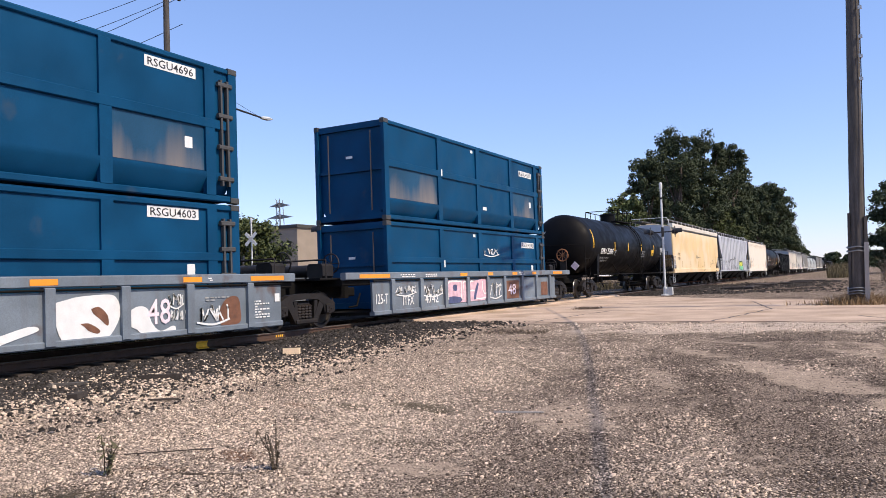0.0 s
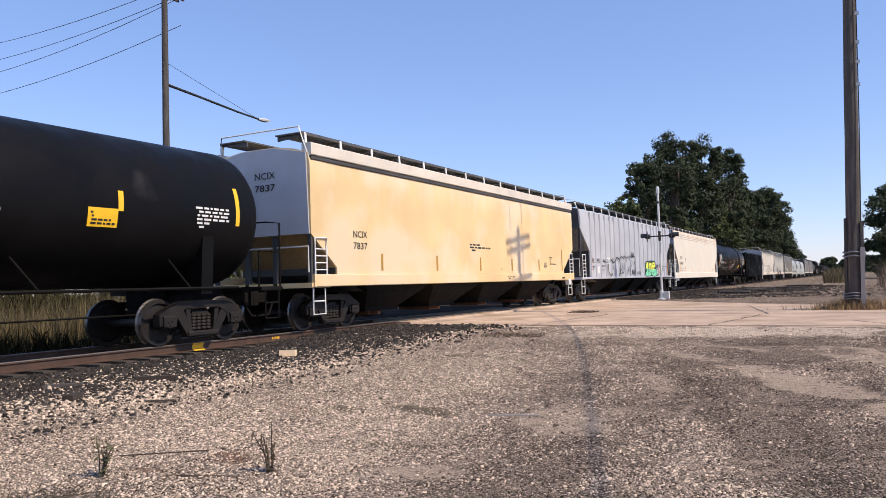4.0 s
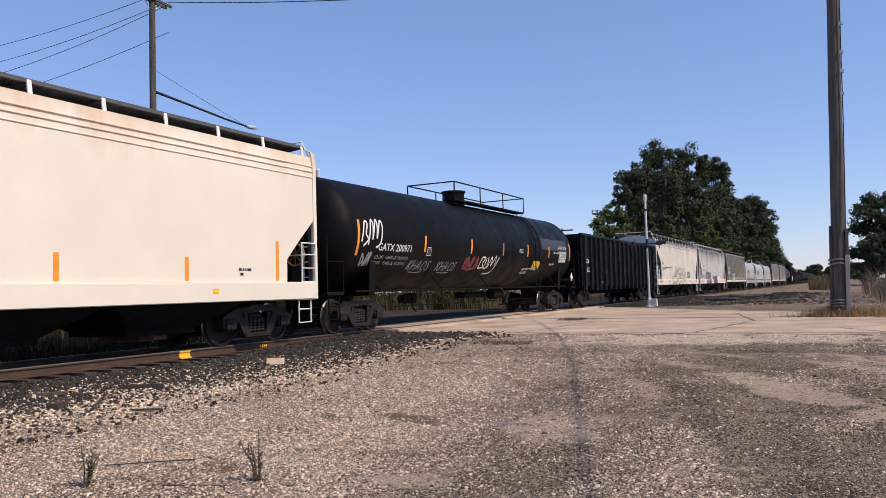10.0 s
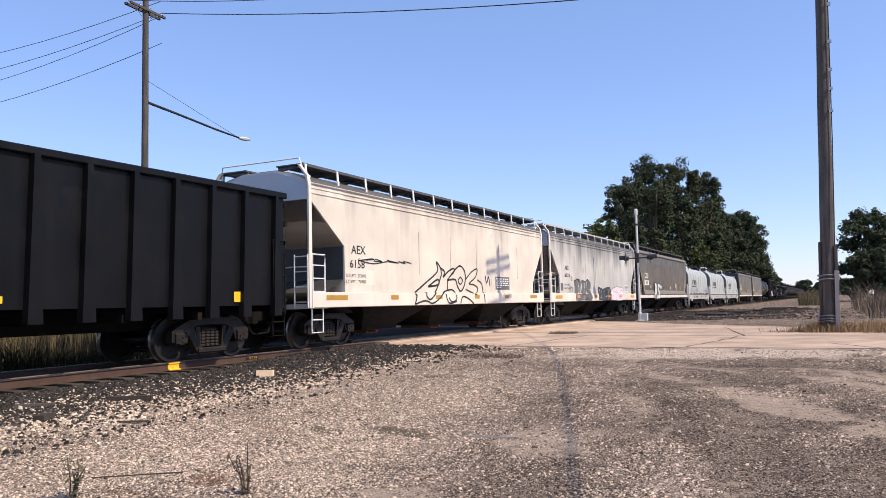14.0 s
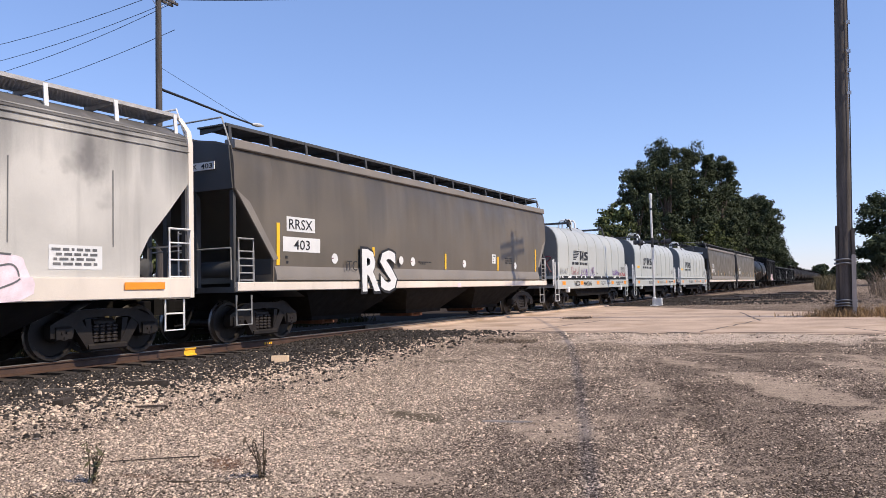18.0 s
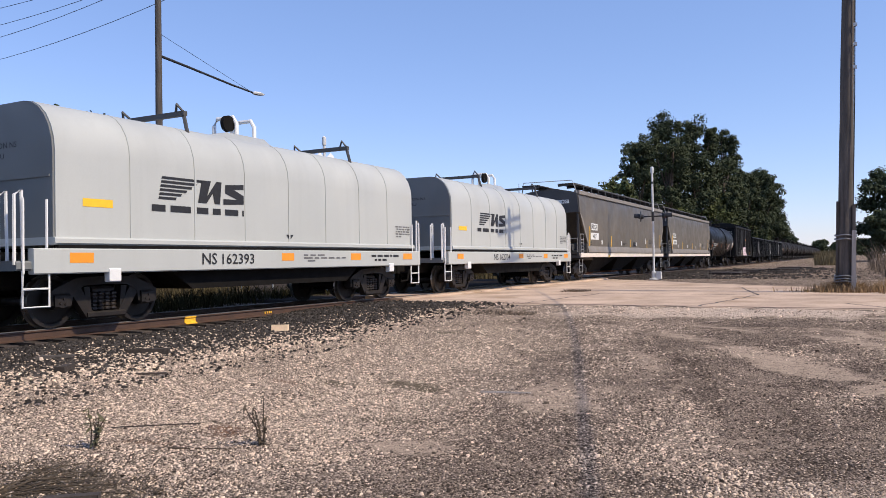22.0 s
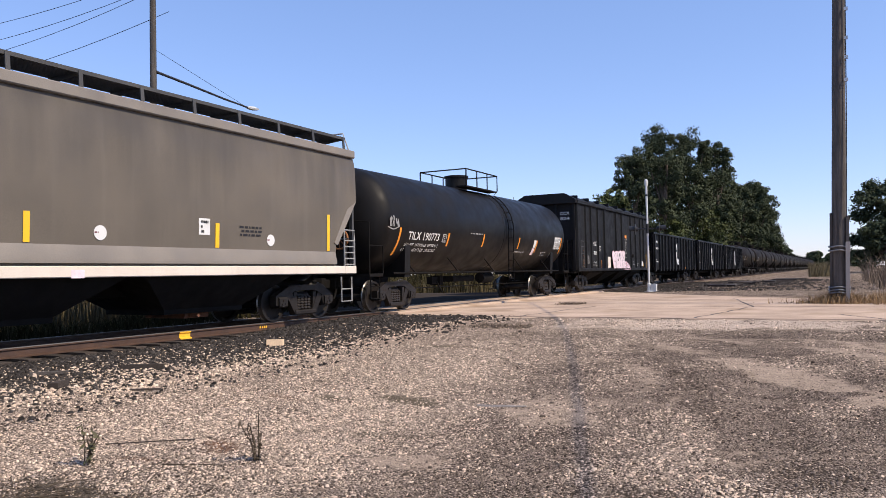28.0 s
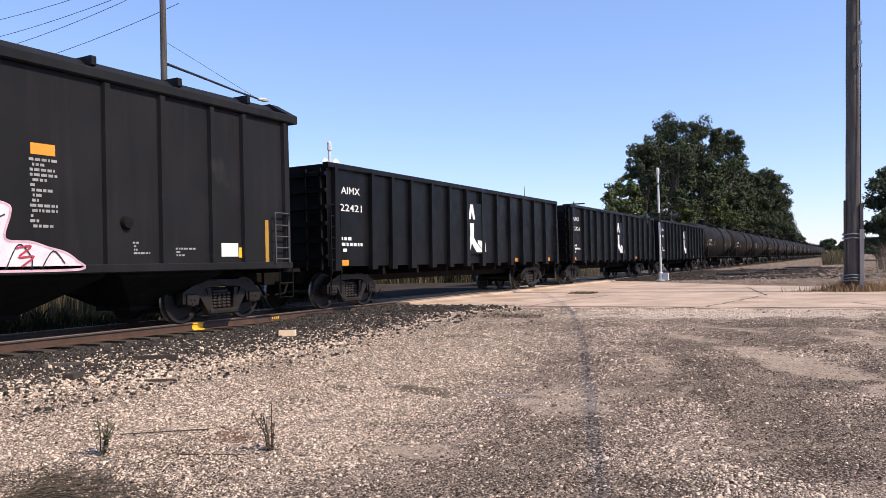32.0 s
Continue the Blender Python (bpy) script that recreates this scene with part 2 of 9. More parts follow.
        link(wob.outputs["Fac"], ad.inputs[0])
        ad.inputs[1].default_value = 1.3
        link(ln.outputs["Value"], ad.inputs[2])
        r = n.new("ShaderNodeMapRange")
        for q, v in zip((1, 2, 3, 4), (1.15, 1.75, most, 0.0)):
            r.inputs[q].default_value = v
        link(ad.outputs[0], r.inputs[0])
        x = n.new("ShaderNodeMix")
        x.data_type = "RGBA"
        link(r.outputs[0], x.inputs["Factor"])
        link(col, x.inputs["A"])
        x.inputs["B"].default_value = (*tint, 1)
        col = x.outputs["Result"]
    link(col, b.inputs["Base Color"])
    bp = n.new("ShaderNodeBump")
    bp.inputs["Strength"].default_value, bp.inputs["Distance"].default_value = 0.9, 0.016
    link(crown.outputs[0], bp.inputs["Height"])
    link(bp.outputs[0], b.inputs["Normal"])
    return m


# sandy, earthen and mossy places of the yard: x, y, half widths, turn, strength
SANDY = [(-2.75, 7.75, 0.6, 0.9, 32, 0.75), (-1.9, 8.9, 0.4, 0.8, 20, 0.5), (-0.65, 10.7, 0.55, 1.9, 40, 1.0), (0.6, 9.0, 0.5, 1.6, 22, 0.9), (1.9, 9.6, 0.5, 2.4, 25, 0.8), (-2.45, 10.3, 0.25, 0.55, 30, 0.6), (-7.9, 12.8, 0.8, 0.3, 0, 0.9), (-6.6, 12.9, 0.7, 0.25, 10, 0.6), (-0.3, 13.9, 1.6, 0.25, -8, 0.6), (2.6, 12.6, 2.2, 0.4, -8, 0.7), (-0.9, 6.3, 0.5, 0.4, 20, 0.45), (-3.15, 5.3, 0.38, 0.33, 10, 0.8), (1.0, 6.4, 0.4, 1.5, 40, 0.5)]
LIMY = [(-2.4, 17.0, 3.0, 1.5, 3, 1.0), (-4.2, 15.9, 1.4, 0.6, 0, 0.7), (-0.7, 17.6, 1.6, 0.9, 0, 0.9)]
MOSSY = [(-5.5, 7.55, 0.36, 0.16, -30, 0.9), (-4.55, 7.7, 0.55, 0.20, -20, 1.0), (-4.7, 3.25, 0.9, 0.42, -30, 0.9), (-3.9, 6.1, 0.5, 0.15, 20, 0.5), (-6.5, 12.2, 0.5, 0.18, 0, 0.7)]
RUSTY = [(-5.0, 5.15, 0.36, 0.15, -40, 1.0), (-6.1, 7.4, 0.5, 0.1, -30, 0.5), (-5.2, 4.5, 0.3, 0.1, 0, 0.6)]
LATTICE = np.random.default_rng(17).random((64, 64))


def cloud(x, y, octaves=4):
    """Smooth random blots between 0 and 1, one unit wide, with finer ones laid over them."""
    total, weight = 0, 0
    for k in range(octaves):
        u, v = x * 2 ** k + 7.3 * k + 200, y * 2 ** k + 3.1 * k + 200
        i, j = np.floor(u).astype(int), np.floor(v).astype(int)
        p, q = u - i, v - j
        p, q = p * p * (3 - 2 * p), q * q * (3 - 2 * q)
        get = lambda m, n: LATTICE[m % 64, n % 64]
        total = total + 0.5 ** k * ((get(i, j) * (1 - p) + get(i + 1, j) * p) * (1 - q) + (get(i, j + 1) * (1 - p) + get(i + 1, j + 1) * p) * q)
        weight += 0.5 ** k
    return total / weight


def blots(places, x, y):
    """How far a point lies in one of the listed places, with ragged edges."""
    out = np.zeros_like(x)
    ragged = 1.5 * (cloud(x * 2.2, y * 2.2, 5) - 0.5)
    for sx, sy, rx, ry, turn, most in places:
        c, n = math.cos(radians(turn)), math.sin(radians(turn))
        u, v = (x - sx) * c + (y - sy) * n, -(x - sx) * n + (y - sy) * c
        out = np.maximum(out, most * ease(1.15, 0.6, np.hypot(u / rx, v / ry) + ragged))
    return out


def yard(x, y):
    """What covers the yard: shares of pale limestone, bare sand, fine dark chips, moss, rust-brown litter and lime dust."""
    x, y = np.asarray(x, float), np.asarray(y, float)
    r, turn = np.hypot(x + 8, y - 7), np.arctan2(y - 7, x + 8)
    tracks = cloud(r * 1.5, turn * 3.5)              # wheel tracks curve round towards the crossing
    broad = cloud(x * 0.45 + 9, y * 0.45)
    sand = np.maximum(blots(SANDY, x, y), 0.75 * ease(0.58, 0.70, tracks) * ease(-4.5, -2.0, x))
    pale = ease(-1.4, -4.4, x + 3.2 * (broad - 0.5) + 1.2 * (tracks - 0.5)) * (1 - 0.45 * ease(11.0, 14.5, y)) * (0.35 + 1.0 * cloud(x * 0.9, y * 0.9 + 5))
    pale = np.clip(pale, 0, 0.95) * (1 - 0.8 * ease(-9.0, -10.0, x))
    pale = np.maximum(pale, 0.16 + 0.45 * ease(0.5, 0.68, cloud(x * 0.8 + 31, y * 0.8)))
    moss, rust, lime = blots(MOSSY, x, y), blots(RUSTY, x, y), blots(LIMY, x, y)
    chips = ease(0.56, 0.40, tracks) * ease(-5.0, -1.5, x) + 0.5 * ease(0.5, 0.36, cloud(x * 0.7, y * 0.7 + 3))
    far = ease(17, 30, np.hypot(x, y))
    return pale * (1 - far) + 0.25 * far, sand * (1 - 0.7 * lime) * (1 - far), np.clip(chips, 0, 1), moss, rust, lime


def yard_ground():
    """Trodden gravel: each stone pale or brown-grey by the share of limestone, bare sand between, moss and litter."""
    m = bpy.data.materials.new("gravel_ground")
    m.use_nodes = True
    n, link = m.node_tree.nodes, m.node_tree.links.new
    b = n["Principled BSDF"]
    b.inputs["Roughness"].default_value, b.inputs["Specular IOR Level"].default_value = 0.95, 0.0
    co = n.new("ShaderNodeTexCoord").outputs["Object"]

    def put(sock, v):
        if hasattr(v, "links"):
            link(v, sock)
        else:
            sock.default_value = v

    def calc(kind, a, c=0.0, d=0.0):
        x = n.new("ShaderNodeMath")
        x.operation = kind
        for k, v in enumerate((a, c, d)):
            put(x.inputs[k], v)
        return x.outputs[0]

    def span(v, lo, hi, a=0.0, c=1.0):
        x = n.new("ShaderNodeMapRange")
        for k, q in enumerate((v, lo, hi, a, c)):
            put(x.inputs[k], q)
        return x.outputs[0]

    def mix(fac, a, c):
        x = n.new("ShaderNodeMix")
        x.data_type = "RGBA"
        put(x.inputs["Factor"], fac)
        for sock, v in ((x.inputs["A"], a), (x.inputs["B"], c)):
            put(sock, v if hasattr(v, "links") else (*v, 1))
        return x.outputs["Result"]

    def noise(size, detail=4.0):
        x = n.new("ShaderNodeTexNoise")
        x.inputs["Scale"].default_value, x.inputs["Detail"].default_value = size, detail
        link(co, x.inputs["Vector"])
        return x

    def attribute(name):
        x = n.new("ShaderNodeAttribute")
        x.attribute_name = name
        return x.outputs["Fac"]

    def cells(size):
        wob = n.new("ShaderNodeVectorMath")
        wob.operation = "MULTIPLY_ADD"
        link(noise(size * 0.9, 2).outputs["Color"], wob.inputs[0])
        wob.inputs[1].default_value = (0.7 / size,) * 3
        link(co, wob.inputs[2])
        v = n.new("ShaderNodeTexVoronoi")
        v.inputs["Scale"].default_value = size
        link(wob.outputs[0], v.inputs["Vector"])
        c = n.new("ShaderNodeSeparateColor")
        link(v.outputs["Color"], c.inputs[0])
        return v.outputs["Distance"], c.outputs[0], c.outputs[1], c.outputs[2]

    pale, sand, chips, moss, rust, lime = (attribute(q) for q in ("pale", "sand", "chips", "moss", "rust", "lime"))
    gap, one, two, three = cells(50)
    gap2, four, five, six = cells(85)
    broad, fine = noise(1.4, 6).outputs["Fac"], noise(60, 5).outputs["Fac"]
    stone = mix(one, (0.42, 0.33, 0.258), (0.72, 0.575, 0.45))
    dark = mix(span(calc("POWER", one, 1.3), 0, 1), mix(chips, (0.15, 0.116, 0.094), (0.055, 0.044, 0.038)), mix(chips, (0.46, 0.36, 0.285), (0.30, 0.238, 0.192)))
    col = mix(span(calc("SUBTRACT", calc("ADD", pale, span(fine, 0.3, 0.7, -0.12, 0.12)), two), -0.05, 0.05), dark, stone)
    # gaps between stones darken in the colour, as shade between them
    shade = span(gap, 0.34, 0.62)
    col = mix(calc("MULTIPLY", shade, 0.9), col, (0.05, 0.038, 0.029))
    # a finer layer of grit fills in between
    grit = mix(four, (0.15, 0.115, 0.09), (0.50, 0.395, 0.305))
    col = mix(span(calc("ADD", five, span(broad, 0.35, 0.65, -0.3, 0.3)), 0.72, 0.76), col, grit)
    bare = mix(span(noise(9, 6).outputs["Fac"], 0.3, 0.7), (0.31, 0.24, 0.182), (0.45, 0.352, 0.266))
    bare = mix(span(six, 0.80, 0.86), bare, (0.15, 0.118, 0.095))
    cut = span(calc("ADD", sand, span(noise(5, 8).outputs["Fac"], 0.3, 0.7, -0.4, 0.4)), 0.30, 0.75)
    col = mix(calc("MULTIPLY", cut, 0.88), col, bare)
    col = mix(calc("MULTIPLY", moss, span(fine, 0.4, 0.6, 0.45, 0.95)), col, (0.085, 0.072, 0.046))
    col = mix(calc("MULTIPLY", rust, span(fine, 0.4, 0.6, 0.3, 0.9)), col, (0.20, 0.095, 0.05))
    col = mix(calc("MULTIPLY", lime, span(noise(24, 6).outputs["Fac"], 0.35, 0.55, 0.35, 0.95)), col, (0.66, 0.53, 0.42))
    link(col, b.inputs["Base Color"])
    height = calc("MULTIPLY", span(gap, 0.2, 0.75, 1, 0), calc("SUBTRACT", 1.0, calc("MULTIPLY", cut, 0.85)))
    height = calc("ADD", height, calc("MULTIPLY", fine, 0.5))
    bp = n.new("ShaderNodeBump")
    bp.inputs["Strength"].default_value, bp.inputs["Distance"].default_value = 0.9, 0.014
    link(height, bp.inputs["Height"])
    link(bp.outputs[0], b.inputs["Normal"])
    return m


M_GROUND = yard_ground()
M_BALLAST = speckled("ballast_bed", (0.16, 0.145, 0.13), (0.022, 0.020, 0.019), 0.2, 26, patches=(((0.05, 0.04, 0.032), 0.6, 0.52),))
M_STONE = material("pale_limestone", (0.62, 0.495, 0.385), 0.9, spread=0.12, scale=40, grain=150, bump=0.2, random_tint=0.42, island=True, spec=0.0)
M_DARKSTONE = material("grey_ballast_stone", (0.050, 0.045, 0.042), 0.85, spread=0.15, scale=30, grain=120, bump=0.2, random_tint=0.55, island=True, spec=0.0)
M_CHIP = material("grey_brown_chips", (0.17, 0.135, 0.110), 0.9, spread=0.15, scale=30, grain=120, bump=0.2, random_tint=0.8, island=True, spec=0.0)
M_CONCRETE = material("worn_concrete", (0.49, 0.372, 0.282), 0.9, spread=0.2, scale=0.8, grain=35, bump=0.35, stain=(0.36, 0.265, 0.185), stain_at=0.56, stain_scale=0.6, spec=0.0)
M_CRACK = material("dark_joint_filler", (0.07, 0.055, 0.045), 0.9, spread=0.3)
M_RAIL = material("rusty_rail", (0.072, 0.038, 0.024), 0.7, spread=0.2, scale=5, grain=70, stain=(0.055, 0.031, 0.022), stain_at=0.55, stain_scale=3)
M_HEAD = material("polished_rail_head", (0.16, 0.145, 0.13), 0.5, metal=0.6, spread=0.08, bump=0.02)
M_TIE = material("creosoted_timber", (0.05, 0.038, 0.03), 0.9, spread=0.3, scale=6, grain=40, bump=0.5, random_tint=0.3, stretch=(1, 6, 6))
M_POLE = material("weathered_pole_wood", (0.078, 0.068, 0.060), 0.9, spread=0.4, scale=8, grain=60, bump=0.7, stretch=(1.5, 1.5, 0.12), stain=(0.14, 0.115, 0.09), stain_at=0.6, stain_scale=6)
M_BOARD = material("grey_weathered_board", (0.34, 0.31, 0.28), 0.85, spread=0.2, scale=6, stretch=(2, 2, 0.2))
M_GALV = material("galvanised_steel", (0.50, 0.50, 0.49), 0.45, metal=0.5, spread=0.12, scale=4)
M_SILVER = material("aluminium_paint", (0.62, 0.62, 0.60), 0.45, spread=0.1, scale=5)
M_BLACK = material("black_signal_housing", (0.018, 0.018, 0.02), 0.55, spread=0.2)
M_CABLE = material("black_cable", (0.02, 0.02, 0.022), 0.6, spread=0.1, bump=0)
M_LENS = material("dark_red_lens", (0.10, 0.008, 0.008), 0.15, spread=0.05, bump=0)
M_SIGN = material("white_sign_sheet", (0.80, 0.80, 0.78), 0.5, spread=0.05)
M_YELLOW = material("yellow_marking_paint", (0.85, 0.48, 0.03), 0.6, spread=0.15, scale=20)
M_BLOCK = material("fresh_cut_timber", (0.86, 0.64, 0.42), 0.8, spread=0.12, scale=12, stretch=(1, 8, 1))
M_LEAF = material("dark_green_leaves", (0.055, 0.068, 0.036), 0.7, spread=0.25, scale=0.5, grain=3, bump=0, random_tint=0.4, island=True, spec=0.12)
M_LEAF2 = material("mid_green_leaves", (0.080, 0.095, 0.036), 0.6, spread=0.25, scale=0.5, grain=3, bump=0, random_tint=0.5, island=True, spec=0.15)
M_BARK = material("grey_brown_bark", (0.11, 0.085, 0.065), 0.95, spread=0.3, scale=5, bump=0.6)
M_STRAW = material("dry_straw_grass", (0.27, 0.175, 0.085), 0.8, spread=0.2, scale=2, bump=0, random_tint=0.4, island=True)
M_REED = material("green_tan_reeds", (0.105, 0.082, 0.038), 0.8, spread=0.25, scale=1.5, bump=0, random_tint=0.5, island=True)
M_SCRUB = material("brown_scrub", (0.13, 0.095, 0.065), 0.85, spread=0.25, scale=1, bump=0, random_tint=0.5, island=True)
M_THICKET = material("thicket_leaves", (0.062, 0.054, 0.028), 0.9, spread=0.3, scale=1.5, bump=0, random_tint=0.55, island=True, spec=0.0)
M_DIM = material("shade_dark_weed_leaves", (0.040, 0.036, 0.018), 0.9, spread=0.25, scale=2, bump=0, random_tint=0.5, island=True, spec=0.0)
M_WEED = material("dead_weed_stalk", (0.075, 0.055, 0.035), 0.9, spread=0.25)
M_WEEDLEAF = material("fading_weed_leaf", (0.10, 0.09, 0.04), 0.8, spread=0.25)
M_TAN = material("tan_building_wall", (0.30, 0.245, 0.19), 0.9, spread=0.1, scale=1.0)
M_ROOFING = material("dark_roof_edge", (0.06, 0.055, 0.05), 0.9)
M_STEELGREY = material("grey_lattice_steel", (0.20, 0.21, 0.22), 0.6, metal=0.4)

xs, ys = steps(-1800, 1800, -11.5, 6.1, 0.11), steps(-600, 4000, 2.2, 19.0, 0.11)
xs = np.unique(np.concatenate([xs[(xs < -30) | (xs > 20)], np.arange(-30, -11.5, 0.5), xs[(xs >= -11.6) & (xs <= 6.2)], np.arange(6.5, 20.1, 0.5)]))
ys = np.unique(np.concatenate([ys[(ys < -6) | (ys > 46)], np.arange(-6, 2.2, 0.5), ys[(ys >= 2.1) & (ys <= 19.1)], np.arange(19.4, 46, 0.5)]))
gx, gy = np.meshgrid(xs, ys)
gz = land(gx, gy)
n = len(xs)
sheet = Shape()
sheet.v = list(map(tuple, np.stack([gx, gy, gz], -1).reshape(-1, 3)))
sheet.f = [(j * n + i, j * n + i + 1, (j + 1) * n + i + 1, (j + 1) * n + i) for j in range(len(ys) - 1) for i in range(n - 1)]
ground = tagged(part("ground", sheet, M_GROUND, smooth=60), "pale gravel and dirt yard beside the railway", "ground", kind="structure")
for word, share in zip(("pale", "sand", "chips", "moss", "rust", "lime"), yard(gx, gy)):
    ground.data.attributes.new(word, "FLOAT", "POINT").data.foreach_set("value", np.ascontiguousarray(share, dtype=np.float32).reshape(-1))

bank = [(-3.5, 0.05), (-1.75, 0.25), (-0.9, 0.20), (0.9, 0.20), (1.75, 0.24), (2.35, 0.25), (3.75, 0.10), (3.75, -0.2), (-3.5, -0.2)]
tagged(part("ballast", Shape().prism(bank, -60, 1500), M_BALLAST, at=(TRACK, 0, 0)), "dark stone ballast bed under the track", "ballast", kind="structure")


def rail_outline():
    h = RAIL
    return [(-0.07, h - 0.172), (0.07, h - 0.172), (0.07, h - 0.16), (0.012, h - 0.14), (0.010, h - 0.045), (0.036, h - 0.035), (0.036, h - 0.012), (-0.036, h - 0.012), (-0.036, h - 0.035), (-0.010, h - 0.045), (-0.012, h - 0.14), (-0.07, h - 0.16)]


for k, x in enumerate((-GAUGE / 2, GAUGE / 2)):
    r = tagged(part("rail", Shape().prism(rail_outline(), -60, 1500), M_RAIL, at=(TRACK + x, 0, 0)), "rust-brown steel rail with a polished head", "rail", "track rails")
    part("rail_head", Shape().prism([(-0.036, RAIL - 0.012), (0.036, RAIL - 0.012), (0.031, RAIL), (-0.031, RAIL)], -60, 1500), M_HEAD, r)
    if x > 0:
        for y in (13.85, 13.93, 14.0, 14.06):
            part("paint_mark", Shape().box(0.0155, 0.019, y, y + 0.04, RAIL - 0.12, RAIL - 0.07), M_YELLOW, r)
        for y, w in ((11.55, 0.30),):
            part("paint_mark", Shape().prism([(0.0125, RAIL - 0.14), (0.0145, RAIL - 0.05), (0.038, RAIL - 0.034), (0.038, RAIL - 0.013), (0.045, RAIL - 0.013), (0.045, RAIL - 0.04), (0.02, RAIL - 0.055), (0.018, RAIL - 0.13), (0.072, RAIL - 0.155), (0.072, RAIL - 0.17), (0.066, RAIL - 0.165)], y - w / 2, y + w / 2), M_YELLOW, r, "yellow paint on the rail's side")

# loose stones: each a small chipped block, thousands in one mesh
def stones(name, places, sizes, mat, label, seed):
    """Chipped stones: a four-sided foot that sinks into the ground, and a smaller uneven top."""
    rng = np.random.default_rng(seed)
    k = len(places)
    base = np.array([(1, 0, -0.35), (0, 0.9, -0.35), (-1, 0, -0.35), (0, -0.9, -0.35), (0.5, 0.35, 0.5), (-0.35, 0.5, 0.5), (-0.5, -0.35, 0.5), (0.35, -0.5, 0.5)], float)
    v = base[None] * rng.uniform(0.75, 1.25, (k, 8, 3)) + rng.uniform(-0.2, 0.2, (k, 8, 3))
    v *= np.stack([rng.uniform(0.75, 1.4, k), rng.uniform(0.65, 1.05, k), rng.uniform(0.55, 1.1, k)], -1)[:, None, :]
    a = rng.uniform(0, 6.28, k)
    c, s = np.cos(a)[:, None], np.sin(a)[:, None]
    x, y = v[..., 0] * c - v[..., 1] * s, v[..., 0] * s + v[..., 1] * c
    v = np.stack([x, y, v[..., 2]], -1) * sizes[:, None, None] + places[:, None, :]
    quad = np.array([(0, 1, 5, 4), (1, 2, 6, 5), (2, 3, 7, 6), (3, 0, 4, 7), (4, 5, 6, 7)])
    f = (quad[None] + 8 * np.arange(k)[:, None, None]).reshape(-1, 4)
    me = bpy.data.meshes.new(name)
    me.vertices.add(8 * k)
    me.vertices.foreach_set("co", v.reshape(-1))
    me.loops.add(len(f) * 4)
    me.loops.foreach_set("vertex_index", f.reshape(-1))
    me.polygons.add(len(f))
    me.polygons.foreach_set("loop_start", np.arange(0, len(f) * 4, 4))
    me.update(calc_edges=True)
    me.materials.append(mat)
    return tagged(new(name, me), label, "stones", kind="stuff")


rng = np.random.default_rng(4)


def field(count, x0, x1, y0, y1, keep):
    """Random places, kept by a rule that gives each a chance."""
    x, y = rng.uniform(x0, x1, count), rng.uniform(y0, y1, count)
    ok = rng.random(count) < keep(x, y)
    return x[ok], y[ok]


def waves(x, y):
    return 0.5 + 0.25 * (np.sin(0.9 * x + 0.7 * y + 1.3 * np.sin(0.5 * y)) + np.sin(1.7 * y - 0.6 * x + np.sin(1.1 * x)))


def near(x, y, d, power):
    """Stones thin out with distance, where the ground's own grain takes over."""
    return np.clip(d / np.hypot(x, y), 0.04, 1) ** power


# pale stones lie thick towards the track, brown-grey chips over the beaten yard
def pale_share(x, y):
    pale, sand, chips, moss, rust, lime = yard(x, y)
    return near(x, y, 5.0, 1.5) * np.clip(pale * 1.2 - 0.14, 0.02, 0.95) * (1 - 0.85 * sand) * (1 - 0.75 * lime) * (1 - 0.8 * moss) * (1 - 0.6 * rust)


def chip_share(x, y):
    pale, sand, chips, moss, rust, lime = yard(x, y)
    return near(x, y, 5.0, 1.5) * (1 - 0.6 * lime) * np.clip(0.3 + 0.75 * chips - 0.3 * pale, 0.14, 1) * (1 - 0.8 * sand) * (1 - 0.7 * moss)


x, y = field(420000, -9.9, 4.5, 2.6, 18.0, pale_share)
size = rng.lognormal(math.log(0.0100), 0.32, len(x)) * np.clip(np.hypot(x, y) / 8, 0.9, 1.1)
stones("gravel", np.stack([x, y, land(x, y) + size * 0.15], -1), size, M_STONE, "loose pale limestone gravel over the yard", 5)
x, y = field(330000, -9.0, 4.5, 2.6, 18.0, chip_share)
size = rng.lognormal(math.log(0.0092), 0.36, len(x)) * np.clip(np.hypot(x, y) / 8, 0.9, 1.15)
stones("dark_gravel", np.stack([x, y, land(x, y) + size * 0.15], -1), size, M_CHIP, "loose grey-brown gravel chips over the yard", 6)


def bed(x):
    return np.interp(x - TRACK, [q[0] for q in bank[:7]], [q[1] for q in bank[:7]])


x, y = field(200000, TRACK + 0.85, TRACK + 5.6, 3.0, 70.0, lambda x, y: np.clip(9 / np.hypot(x + 8, y), 0.04, 1) * (1 - 0.93 * ease(-9.8, -7.8, x)) * np.where((y > 19) & (y < 41), 0, 1))
size = rng.lognormal(math.log(0.026), 0.3, len(x)) * np.clip(np.hypot(x, y) / 14, 0.9, 2.0)
top = np.maximum(bed(x), land(x, y)) + size * 0.2
stones("ballast_stones", np.stack([x, y, top], -1), size, M_DARKSTONE, "dark grey ballast stones along the track", 7)
x, y = field(34000, TRACK + 1.0, TRACK + 4.9, 3.0, 40.0, lambda x, y: np.clip(9 / np.hypot(x + 8, y), 0.04, 1) * np.clip(0.25 + 0.6 * ease(-11.2, -9.6, x), 0, 1) * np.where((y > 19) & (y < 41), 0, 1))
size = rng.lognormal(math.log(0.0175), 0.3, len(x))
